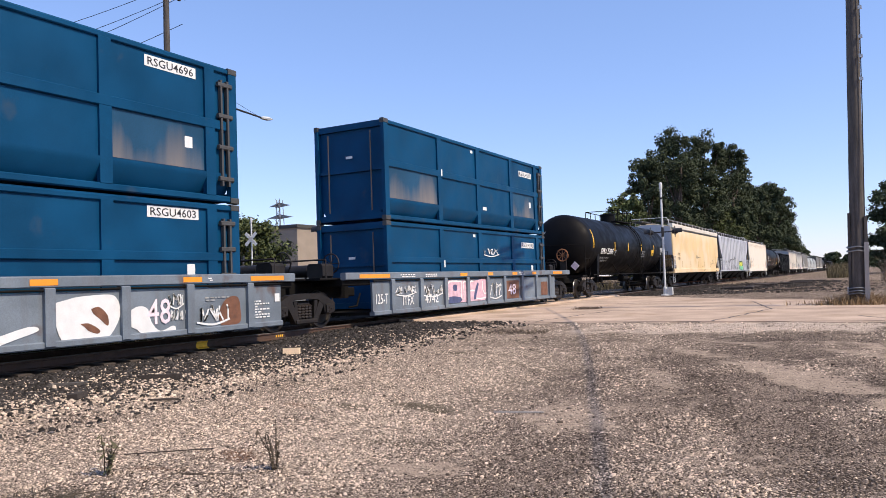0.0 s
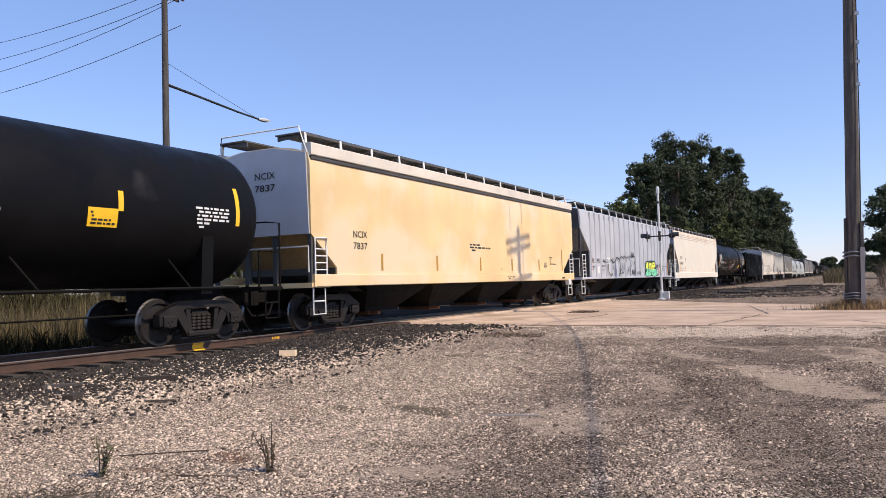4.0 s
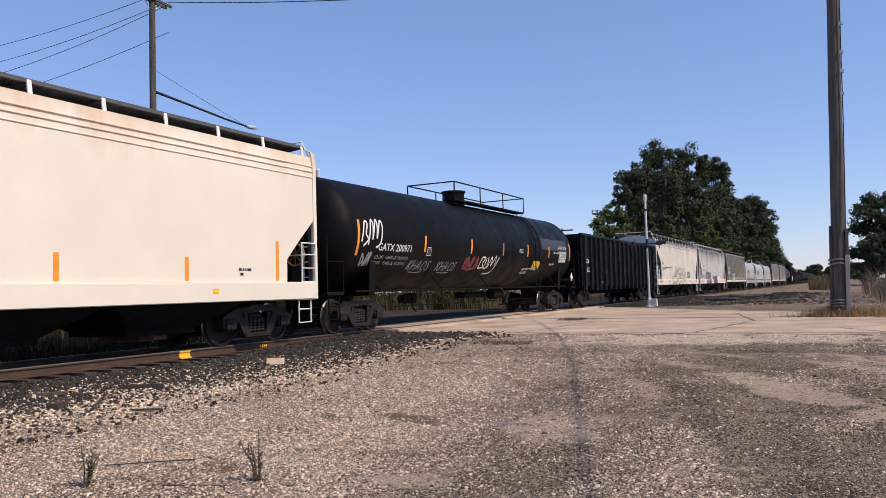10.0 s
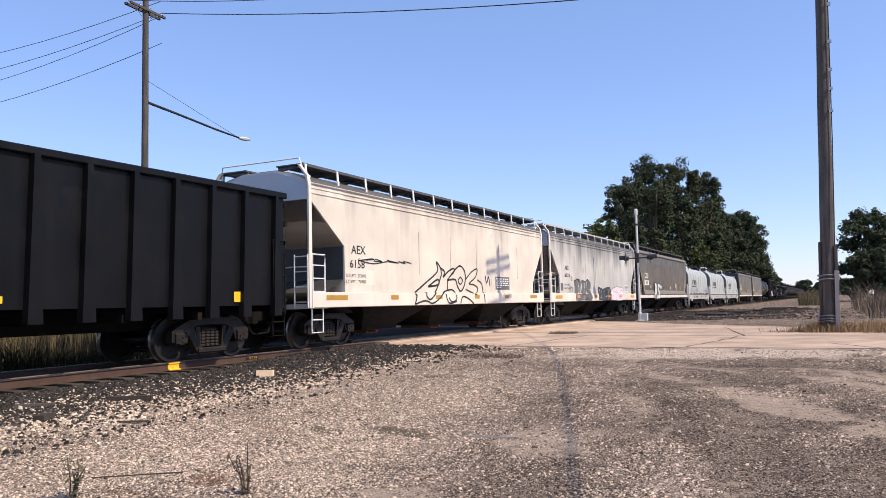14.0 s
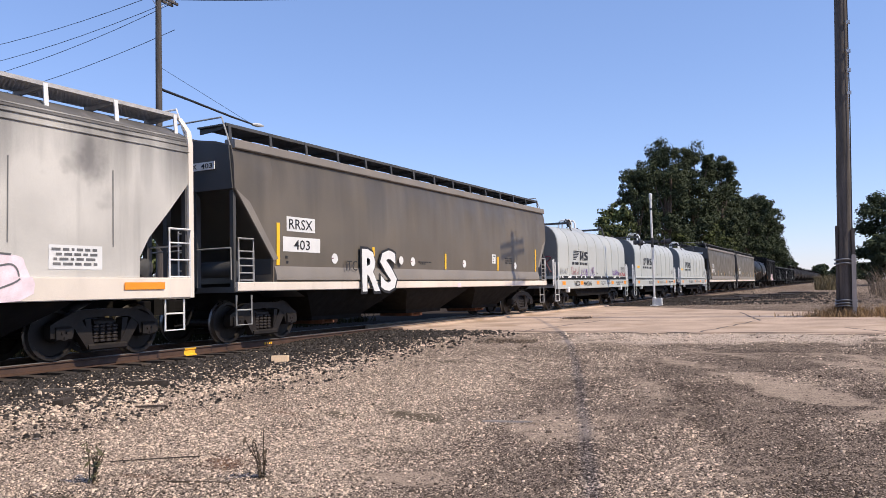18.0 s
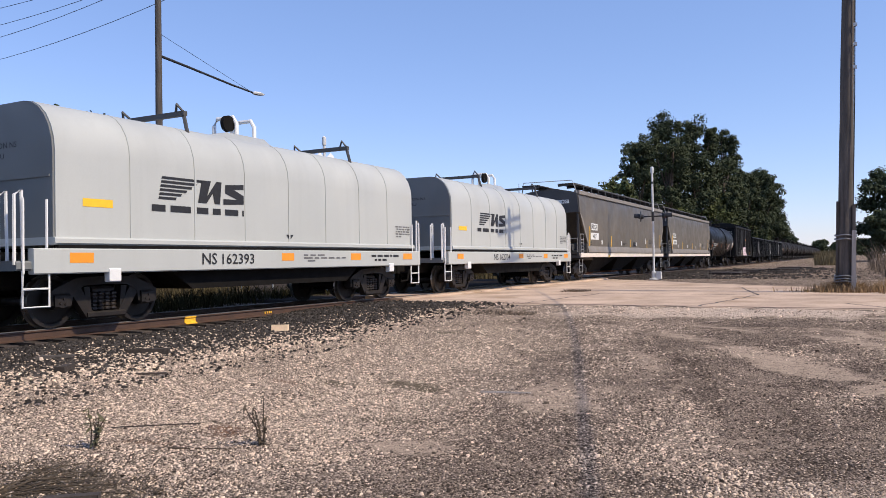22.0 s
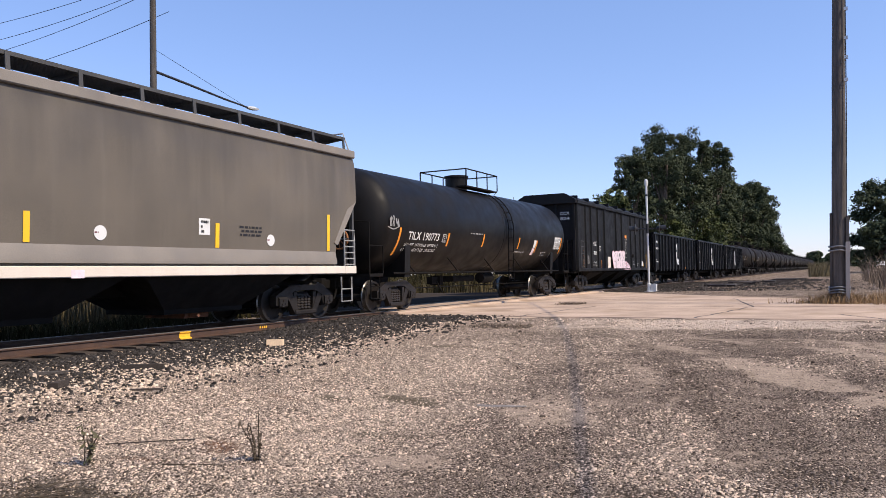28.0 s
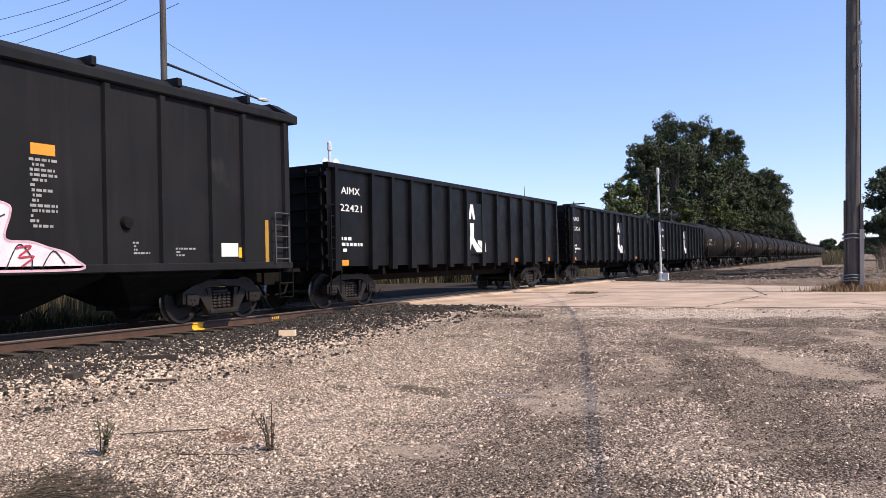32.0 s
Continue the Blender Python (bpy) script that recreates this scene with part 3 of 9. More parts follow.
stones("pale_ballast_stones", np.stack([x, y, np.maximum(bed(x), land(x, y)) + size * 0.35], -1), size, M_STONE, "white stones scattered in the dark ballast", 8)
x, y = field(1800, -6.5, 1.2, 15.6, 18.35, lambda x, y: np.clip(waves(x * 1.3, y) + 0.1, 0, 1))
size = rng.lognormal(math.log(0.015), 0.4, len(x))
stones("rubble", np.stack([x, y, land(x, y) + size * 0.2], -1), size, M_STONE, "pale rubble along the broken edge of the slab", 11)
x, y = field(9000, -9.2, 0.5, 41.5, 75, lambda x, y: np.where((x < -3.0 + 0.02 * y) & (waves(x * 0.7, y * 0.4) > 0.42), 0.8, 0.08))
size = rng.lognormal(math.log(0.07), 0.35, len(x))
stones("spoil_stones", np.stack([x, y, land(x, y) + size * 0.2], -1), size, M_DARKSTONE, "dark spoil stones spread beyond the crossing", 9)

x, y = field(9000, -9.2, 2.5, 41.5, 72, lambda x, y: np.clip(46 / y, 0, 1) * np.clip(1.5 * waves(x * 0.9, y * 0.5) - 0.1, 0.1, 1))
size = rng.lognormal(math.log(0.045), 0.35, len(x))
stones("yard_chips", np.stack([x, y, land(x, y) + size * 0.2], -1), size, M_CHIP, "grey-brown rubble spread beyond the crossing", 12)

# ---- crossing ----
road = tagged(part("road", Shape().prism([(-11.95, 18.75), (-6.0, 18.62), (0.0, 18.5), (60.0, 18.3), (60.0, 27.5), (10.0, 27.6), (-1.0, 30.6), (-4.5, 33.6), (-7.1, 36.5), (-9.3, 39.2), (-11.95, 41.6)], 0.05, 0.355, "z"), M_CONCRETE), "worn tan concrete road slab at the crossing", "road", kind="structure")
lines = Shape()
rnd = random.Random(3)


def crack(pts, w, z=0.358):
    """A thin dark joint or crack on the slab."""
    p = [Vector(q) for q in pts]
    v, f = [], []
    for k, q in enumerate(p):
        d = (p[min(k + 1, len(p) - 1)] - p[max(k - 1, 0)]).normalized()
        s = Vector((-d.y, d.x)) * w * rnd.uniform(0.6, 1.3) / 2
        v += [(*(q + s), z), (*(q - s), z)]
    return Shape().add(v, [(2 * k, 2 * k + 1, 2 * k + 3, 2 * k + 2) for k in range(len(p) - 1)])


for a, b in (((-11.9, 24.6), (20, 23.6)), ((-11.9, 30.8), (-1.5, 29.0)), ((-3.1, 18.6), (-2.4, 24.0)), ((-2.3, 24.0), (-3.6, 30.6)), ((-7.6, 18.6), (-7.2, 24.3)), ((3.5, 18.5), (4.0, 23.9)), ((-9.8, 30.3), (-10.5, 40.0)), ((0.9, 18.5), (-0.1, 20.4))):
    pts = [Vector(a).lerp(Vector(b), k / 14) + Vector((rnd.uniform(-0.06, 0.06), rnd.uniform(-0.06, 0.06))) for k in range(15)]
    part("crack", crack(pts, 0.07), M_CRACK, road)
for k in range(26):
    u = -11.6 + k * 0.62
    w, d = rnd.uniform(0.25, 0.75), rnd.uniform(0.1, 0.45)
    ring = [(u + w * math.cos(a) * rnd.uniform(0.7, 1.2), 18.45 + d * math.sin(a) * rnd.uniform(0.6, 1.2)) for a in (2 * math.pi * i / 9 for i in range(9))]
    z = float(land(u, 18.3))
    part("broken_edge", Shape().prism(ring, z - 0.05, 0.33 + 0.02 * rnd.random(), "z"), M_CONCRETE, road)
for k in range(8):
    y0 = 20.2 + k * 2.62
    part("crossing_panel", Shape().box(TRACK - 0.66, TRACK + 0.66, y0, y0 + 2.6, 0.2, RAIL - 0.012, 0.03), M_CONCRETE, road)
for k in range(8):
    y0 = 19.2 + k * 2.72
    part("crossing_panel", Shape().box(TRACK + 0.84, TRACK + 1.35, y0, y0 + 2.7, 0.2, RAIL - 0.02, 0.03), M_CONCRETE, road)
part("apron", Shape().prism([(-11.56, 18.9), (-10.2, 18.8), (-8.6, 24.0), (-8.9, 36.0), (-11.56, 41.2)], 0.3, 0.36, "z"), M_CONCRETE, road)
# a pale road coloured dark, the train's shadow put into its surface
tagged(part("far_road", Shape().prism([(TRACK - 0.84, 17.5), (TRACK - 0.84, 40.0), (-60, 38.5), (-60, 20.0)], 0.0, RAIL - 0.03, "z"), material("shade_darkened_road", (0.055, 0.046, 0.04), 1.0, spec=0.0, spread=0.2, scale=0.7, grain=30, bump=0.3)), "worn road beyond the track, darkened for the train's shade", "road", kind="structure")
tagged(part("lane", Shape().prism([(-6.5, 47.0), (-0.8, 44.0), (-1.0, 210.0), (-5.0, 210.0)], 0.25, 0.318, "z"), material("dusty_lane", (0.145, 0.118, 0.096), 0.95, spread=0.2, scale=0.5, grain=20, bump=0.3)), "dusty lane running beside the track", "road", kind="structure")
tagged(part("cross_lane", Shape().prism([(-8.0, 88.0), (30, 86.0), (30, 91), (-8.0, 92.0)], 0.25, 0.322, "z"), material("pale_lane", (0.22, 0.18, 0.148), 0.95, spread=0.2, scale=0.4, spec=0.0)), "pale crossing lane far down the yard", "road", kind="structure")

# ---- ties, nearest 250 as pieces of the track bed ----
track = tagged(new("track_ties"), "row of dark creosoted timber ties", "railway ties", kind="structure")
tie = Shape().box(-1.3, 1.3, -0.115, 0.115, 0.10, RAIL - 0.172, 0.012).mesh("tie", M_TIE)
for k in range(250):
    y = 1.0 + 0.53 * k
    if not 19.5 < y < 41:
        part("tie", tie, None, track, at=pose(TRACK + rnd.uniform(-0.03, 0.03), y, 0, 0, 0, rnd.uniform(-0.8, 0.8)))

# ---- poles, wires and signals ----
def sag(a, b, drop, n=14):
    a, b = Vector(a), Vector(b)
    return [a.lerp(b, k / n) - Vector((0, 0, drop * 4 * (k / n) * (1 - k / n))) for k in range(n + 1)]


def wire(a, b, drop, r, label):
    tagged(part("overhead_wire", Shape().tube(sag(a, b, drop), r, 5), M_CABLE), label, "wire", "overhead wires")


def cross_arm(parent, z, half, turn, insulators=4):
    c, s = math.cos(turn), math.sin(turn)
    arm = Shape()
    for d in (-0.17, 0.17):
        o = [(-half, d - 0.05), (half, d - 0.05), (half, d + 0.05), (-half, d + 0.05)]
        arm.prism([(x * c - q * s, x * s + q * c) for x, q in o], z - 0.06, z + 0.06, "z")
    ob = part("cross_arm", arm, M_POLE, parent)
    for k in range(insulators):
        x = -half + 0.1 + (2 * half - 0.2) * k / (insulators - 1)
        part("insulator", Shape().lathe([(z + 0.06, 0.02), (z + 0.10, 0.055), (z + 0.16, 0.06), (z + 0.2, 0.03), (z + 0.24, 0.05), (z + 0.26, 0.01)], "z", (x * c, x * s, 0), 8), M_GALV, ob)
    part("brace", Shape().tube([(-half * 0.55 * c, -half * 0.55 * s, z - 0.05), (0, 0, z - 0.6)], 0.02, 4).tube([(half * 0.55 * c, half * 0.55 * s, z - 0.05), (0, 0, z - 0.6)], 0.02, 4), M_GALV, parent)


def pole_mesh(h, r0, r1, seed):
    q = random.Random(seed)
    rings = []
    for k in range(15):
        z = h * k / 14
        r = r0 + (r1 - r0) * k / 14
        rings.append([(r * (1 + q.uniform(-0.03, 0.03)) * math.cos(2 * math.pi * i / 14), r * (1 + q.uniform(-0.03, 0.03)) * math.sin(2 * math.pi * i / 14), z) for i in range(14)])
    return Shape().loft(rings)


ARM = math.radians(98)
pole = tagged(new("utility_pole"), "tall weathered wooden utility pole with splint boards at its foot", "utility pole")
pole.matrix_basis = pose(-0.09, 26.6, 0.30, 0, 1.7, 0)
part("shaft", pole_mesh(15.3, 0.225, 0.145, 1), M_POLE, pole)
cross_arm(pole, 14.75, 1.18, ARM)
cross_arm(pole, 13.1, 1.18, ARM)
part("splint_board", Shape().box(0.17, 0.29, -0.30, -0.14, 0, 1.95, 0.015), M_BOARD, pole, "pale weathered splint board")
part("splint_board", Shape().box(0.18, 0.27, -0.20, -0.04, 0, 2.75, 0.015), M_POLE, pole)
part("splint_board", Shape().box(-0.265, -0.19, -0.14, 0.03, 0, 2.85, 0.015), M_POLE, pole)
for z in (0.38, 0.46, 0.55, 1.68, 1.80):
    part("band", Shape().tube([(0.30 * math.cos(a), 0.30 * math.sin(a), z + 0.02 * math.sin(3 * a)) for a in (2 * math.pi * i / 20 for i in range(21))], 0.022, 5), M_STEELGREY, pole, "wire band round pole and boards")
part("ground_wire", Shape().tube([(0.20, -0.22, 2.7), (0.21, -0.16, 6), (0.19, -0.14, 9.5), (0.16, -0.12, 13)], 0.016, 5), M_CABLE, pole)
for z in (6.9, 7.6, 8.2, 9.1, 10.3):
    part("clip", Shape().box(0.15, 0.26, -0.2, -0.13, z, z + 0.1), M_GALV, pole)

lpole = tagged(new("utility_pole"), "weathered utility pole across the track with a street light arm", "utility pole")
lpole.matrix_basis = pose(-30.35, 27.0, 0.0)
part("shaft", pole_mesh(18.1, 0.20, 0.14, 2), M_POLE, lpole)
cross_arm(lpole, 16.75, 1.2, math.radians(95))
arm = part("lamp_arm", Shape().tube([(0.1, 0.1, 12.0), (0.3, 2.0, 11.75), (0.55, 4.5, 11.4), (0.75, 6.0, 11.22)], 0.075, 8, 0.7), M_BLACK, lpole, "long dark street light arm")
part("lamp_head", Shape().loft([[(0.75 + x + 0.08 * k, 6.0 + y + 0.35 * k, 11.2 + z) for x, y, z in ((-0.1 * w, 0, -0.05 * w), (0.1 * w, 0, -0.05 * w), (0.13 * w, 0, 0.02), (0.0, 0, 0.09 * w), (-0.13 * w, 0, 0.02))] for k, w in ((0, 0.6), (0.5, 1.2), (1.4, 1.5), (2.0, 0.9))]), M_SILVER, arm, "street light head")
part("guy_wire", Shape().tube([(0.1, 0.1, 13.1), (0.72, 5.7, 11.3)], 0.012, 4), M_CABLE, lpole)

wire((-30.3, 28.0, 16.95), (-0.2, 27.0, 11.8), 0.45, 0.022, "black overhead wire between the poles")
wire((-30.3, 26.0, 16.95), (-0.1, 25.9, 13.3), 0.9, 0.018, "black overhead wire between the poles")
wire((-30.3, 27.0, 17.9), (-0.1, 27.0, 15.2), 1.1, 0.014, "black overhead wire between the poles")
for z0, z1, d in ((16.95, 16.6, 1.2), (16.95, 17.7, 1.0), (17.6, 19.2, 1.0), (15.4, 15.2, 1.1)):
    wire((-30.4, 27.0 + d, z0), (-64, 28.5, z1), d, 0.016, "black overhead wire leading away from the pole")
wire((0.05, 26.5, 11.2), (13.2, -14.0, 10.0), 1.55, 0.023, "thick black service cable from the pole")
wire((-0.1, 27.0, 15.0), (34, 27.5, 15.0), 1.2, 0.016, "black overhead wire leading away from the pole")
back = tagged(new("utility_pole"), "wooden pole at the end of the service cable", "utility pole")
back.matrix_basis = pose(13.25, -14.1, 0)
part("shaft", pole_mesh(10.6, 0.17, 0.12, 5), M_POLE, back)
for x in (-64, 34):
    q = tagged(new("utility_pole"), "wooden pole that carries the wires on", "utility pole")
    q.matrix_basis = pose(x, 28, 0)
    part("shaft", pole_mesh(19.2 if x < 0 else 15.3, 0.2, 0.14, 7), M_POLE, q)


def signal(x, y, z, h, lamps, crossbuck, label):
    m = tagged(new("crossing_signal"), label, "railway signal")
    m.matrix_basis = pose(x, y, z)
    part("mast", Shape().lathe([(0, 0.055), (h - 0.35, 0.055), (h - 0.34, 0.085), (h - 0.05, 0.085), (h, 0.03)], "z", n=14), M_SILVER, m)
    part("base", Shape().lathe([(0, 0.24), (0.05, 0.24), (0.07, 0.13), (0.42, 0.11), (0.46, 0.06)], "z", n=14), M_SILVER, m)
    part("junction_box", Shape().box(0.12, 0.38, -0.12, 0.12, 0.02, 0.42, 0.03), M_SILVER, m)
    if lamps:
        part("lamp_bracket", Shape().tube([(-0.62, 0, lamps), (0.62, 0, lamps)], 0.035, 8).tube([(0, 0, lamps + 0.25), (0, 0, lamps - 0.25)], 0.07, 8), M_BLACK, m)
        for g, turn in ((-1, 97), (1, -83)):
            head = part("lamp_head", Shape().lathe([(-0.16, 0.02), (-0.14, 0.10), (-0.02, 0.13), (0.0, 0.29), (0.02, 0.29), (0.025, 0.15)], "y", n=20), M_BLACK, m, "black round signal lamp with a hood", at=pose(g * 0.62, 0, lamps, 0, 0, turn))
            rings = [[(r * math.cos(a), y, r * math.sin(a)) for a in (math.radians(d) for d in range(-20, 201, 20))] for y, r in ((0.02, 0.155), (0.34, 0.17))]
            part("hood", Shape().loft(rings, closed=False, caps=False), M_BLACK, head)
            part("lens", Shape().lathe([(0.02, 0.14), (0.045, 0.08), (0.05, 0.01)], "y", n=16), M_LENS, head)
            part("lamp_head", Shape().lathe([(0.16, 0.02), (0.14, 0.10), (0.02, 0.13), (0.0, 0.22)], "y", n=20), M_BLACK, m, at=pose(g * 0.62, 0.06, lamps, 0, 0, turn))
    if crossbuck:
        zc, size, turn = crossbuck
        for a in (45, -45):
            part("crossbuck_blade", Shape().box(-size, size, -0.10, -0.07, -0.11, 0.11), M_SIGN, m, at=pose(0, 0, zc, 0, 0, turn) @ pose(0, 0, 0, 0, a, 0))


signal(-8.92, 40.2, 0.36, 5.9, 3.3, None, "silver crossing signal mast with two black lamps")
part("strap", Shape().lathe([(5.0, 0.06), (5.1, 0.065), (5.12, 0.05)], "z", (-8.92, 40.2, 0.36), 12), M_BLACK, bpy.data.objects["crossing_signal"]).matrix_parent_inverse = bpy.data.objects["crossing_signal"].matrix_basis.inverted()
signal(-17.25, 23.1, 0.40, 5.85, 3.2, (4.85, 0.42, 62), "silver crossing signal mast with a crossbuck beyond the track")
signal(-37.0, 40.0, 0.0, 6.4, 2.0, (4.9, 0.6, 10), "distant crossing signal with a white crossbuck")

# ---- plants ----
def leaf_cloud(name, clumps, per, size, mat, parent, seed, at):
    """A crown: leaves as small bent quads in clumps; clumps are (x, y, z, radius)."""
    g = np.random.default_rng(seed)
    c = np.repeat(np.array(clumps, float), per, 0)
    k = len(c)
    d = g.normal(size=(k, 3))
    d /= np.linalg.norm(d, axis=1, keepdims=True)
    p = c[:, :3] + d * (c[:, 3] * np.sqrt(g.uniform(0.08, 1.15, k)))[:, None] * np.array((1, 1, 0.8))
    nrm = d + g.normal(size=(k, 3)) * 0.55 + np.array((0, 0, 0.5))
    nrm /= np.linalg.norm(nrm, axis=1, keepdims=True)
    u = np.cross(nrm, g.normal(size=(k, 3)))
    u /= np.linalg.norm(u, axis=1, keepdims=True)
    w = np.cross(nrm, u)
    s = (size * g.uniform(0.6, 1.35, k))[:, None]
    v = np.stack([p - u * s, p - w * s * 0.55 + nrm * s * 0.15, p + u * s, p + w * s * 0.55 + nrm * s * 0.15], 1)
    me = bpy.data.meshes.new(name)
    me.vertices.add(4 * k)
    me.vertices.foreach_set("co", v.reshape(-1))
    me.loops.add(4 * k)
    me.loops.foreach_set("vertex_index", np.arange(4 * k))
    me.polygons.add(k)
    me.polygons.foreach_set("loop_start", np.arange(0, 4 * k, 4))
    me.update(calc_edges=True)
    me.materials.append(mat)
    return part(name, me, None, parent)


def tree(x, y, h, w, seed, label, leaves=130, size=0.35, mat=None, low=0.18, stems=1, clear=None):
    """A trunk, limbs, and a crown of several uneven lobes made of leaf clumps."""
    q = random.Random(seed)
    t = tagged(new("tree"), label, "tree", "trees")
    t.matrix_basis = pose(x, y, float(land(x, y)) - 0.05)
    top = h * 0.78
    for k in range(stems):
        lean = q.uniform(-0.05, 0.05) * h
        part("trunk", Shape().tube([(0.3 * k, 0, 0), (lean * 0.3 + 0.4 * k, 0.1, top * 0.35), (lean * 0.7, -0.1, top * 0.7), (lean, 0, top)], 0.02 * h, 9, 0.3), M_BARK, t)
    lobes = [(0, 0, h * 0.87, 0.42 * w, h * 0.10), (0.1 * w, 0, h * 0.6, 0.6 * w, h * 0.18)]
    for k in range(15):
        u = (k + 0.5) / 15
        a = 2.4 * k + q.uniform(-0.5, 0.5)
        reach = w * math.sqrt(max(0.12, 1 - ((u - 0.35) / 0.75) ** 2)) * q.uniform(0.45, 0.68)
        lobes.append((reach * math.cos(a), reach * math.sin(a), h * (low + 0.06 + (0.84 - low) * u), w * q.uniform(0.26, 0.42), h * q.uniform(0.06, 0.11)))
    clumps = []
    for cx, cy, cz, rr, rz in lobes:
        part("limb", Shape().tube([(0, 0, cz * 0.62), (cx * 0.5, cy * 0.5, cz * 0.82), (cx, cy, cz)], 0.007 * h, 6, 0.3), M_BARK, t)
        for k in range(13):
            d = Vector((q.gauss(0, 1), q.gauss(0, 1), q.gauss(0, 1))).normalized() * q.uniform(0.3, 1.0)
            p = (cx + d.x * rr, cy + d.y * rr, cz + d.z * rz, rr * q.uniform(0.28, 0.60))
            if not (clear and x + p[0] + p[3] > clear and p[2] - p[3] < 5.4):
                clumps.append(p)
    leaf_cloud("crown", clumps, leaves * 46 // len(clumps), size, mat or M_LEAF, t, seed, None)
    return t


for x, y, h, w, s in ((-23.4, 98, 17.6, 3.8, 1), (-22.0, 108, 22.2, 4.5, 2), (-20.0, 121, 23.6, 4.9, 3), (-24.0, 119, 20.0, 5.2, 4), (-18.6, 137, 24.2, 5.0, 5), (-19.4, 152, 20.2, 4.8, 6), (-17.6, 166, 19.4, 4.8, 7), (-17.2, 187, 22.0, 5.2, 8), (-18.6, 216, 21.8, 6.0, 9), (-21.5, 262, 22.0, 7.0, 10)):
    tree(x, y, h, w, s, "tall dark green broadleaf tree behind the track", 600, 0.155 + 0.0008 * (y - 90), low=0.10, clear=-15.2)
for x, y, h, w, s in ((-23.0, 83, 8.6, 2.7, 11), (-24.0, 89, 11.5, 3.4, 12), (-21.0, 108, 9.0, 4.0, 13), (-19.6, 150, 11.0, 4.5, 14), (-19.5, 200, 12.0, 4.5, 15), (-19.0, 122, 12.0, 3.8, 16), (-18.4, 135, 12.5, 3.4, 17), (-18.8, 168, 12.0, 3.8, 18)):
    tree(x, y, h, w, s, "bushy green sapling at the edge of the trees", 200, 0.19, M_LEAF2, low=0.06, clear=-15.2)
for x, y, h, w, s in ((-53, 28.5, 13.2, 4.6, 21), (-46.5, 31, 12.6, 4.2, 22), (-41.2, 31.5, 11.4, 3.6, 23), (-37.2, 31.0, 8.8, 2.6, 24), (-60, 36, 13, 5, 25), (-41, 43, 7.0, 4, 26)):
    tree(x, y, h, w, s, "feathery green tree of heaven beyond the track", 300, 0.15, M_LEAF2, low=0.12, stems=2)
for x, y, h, w, s in ((7.0, 146, 16.0, 6.6, 31), (15.5, 152, 17.6, 7.4, 32), (27, 150, 16.0, 7.0, 33), (11, 170, 14, 6, 34), (6.2, 138, 8.5, 4.6, 35), (13.5, 140, 9.5, 5.5, 36)):
    tree(x, y, h, w, s, "broad dark tree standing beyond the dusty lane", 420, 0.26, low=0.05)
for x, y, h, w, s in ((-11.5, 420, 9, 5, 41), (-6, 520, 9, 5, 42), (4, 480, 11, 7, 43), (-2.5, 640, 10, 8, 44), (-26, 330, 13, 6, 45), (-25, 420, 12, 6, 46)):
    tree(x, y, h, w, s, "small distant tree near the horizon", 60, 0.7, low=0.08)


def blades(name, places, heights, width, mat, label, seed, lean=0.35):
    g = np.random.default_rng(seed)
    k = len(places)
    a = g.uniform(0, 6.283, k)
    side = np.stack([np.cos(a), np.sin(a), 0 * a], -1) * (width * g.uniform(0.6, 1.4, k))[:, None]
    bend = np.stack([g.normal(size=k), g.normal(size=k), 0 * a], -1) * (heights * lean)[:, None]
    up = np.stack([0 * a, 0 * a, heights], -1)
    v = np.stack([places - side, places + side, places + side * 0.7 + up * 0.6 + bend * 0.3, places - side * 0.7 + up * 0.6 + bend * 0.3, places + up + bend], 1)
    i = 5 * np.arange(k)
    f = [q for j in i for q in ((j, j + 1, j + 2, j + 3), (j + 3, j + 2, j + 4))]
    me = bpy.data.meshes.new(name)
    me.from_pydata(list(map(tuple, v.reshape(-1, 3))), [], [tuple(map(int, q)) for q in f])
    me.materials.append(mat)
    return tagged(new(name, me), label, "grass", kind="stuff")


def strip(count, x0, x1, y0, y1):
    x, y = rng.uniform(x0, x1, count), rng.uniform(y0, y1, count)
    return np.stack([x, y, land(x, y) - 0.02], -1)


p = strip(12000, -24, -17.4, 2, 19.6)
blades("tall_grass", p, rng.uniform(0.7, 1.75, len(p)) * (0.6 + 0.4 * waves(p[:, 0], p[:, 1])), 0.012, M_REED, "tall green and tan reed grass beyond the track", 1, 0.18)
p = strip(16000, -31, -22.5, -6, 21)
blades("thicket", p, rng.uniform(1.0, 2.3, len(p)) * (0.65 + 0.35 * waves(p[:, 0] * 0.7, p[:, 1] * 0.6)), 0.035, M_THICKET, "dark brown-green thicket beyond the reeds", 13, 0.22)
p = strip(15000, -64, -21, 43.5, 53)
blades("thicket", p, rng.uniform(1.0, 2.5, len(p)) * (0.6 + 0.4 * waves(p[:, 0] * 0.6, p[:, 1] * 0.6)), 0.05, M_THICKET, "dark scrub thicket beyond the far road", 14, 0.25)
# weeds added here, their dark colour standing in for the train's shade
p = strip(5200, -17.6, -15.3, 3, 24)
blades("low_weeds", p, rng.uniform(0.15, 0.75, len(p)) * (0.4 + 0.6 * waves(p[:, 0] * 2, p[:, 1])), 0.016, M_DIM, "low weeds added along the far side, darkened for the train's shade", 12, 0.5)
p = strip(5000, -30, -17.6, 42, 75)
blades("tall_grass", p, rng.uniform(0.5, 1.3, len(p)), 0.014, M_REED, "tall grass beyond the track past the road", 2, 0.2)
a, r = rng.uniform(0, 6.283, 2600), np.abs(rng.normal(0, 0.6, 2600))
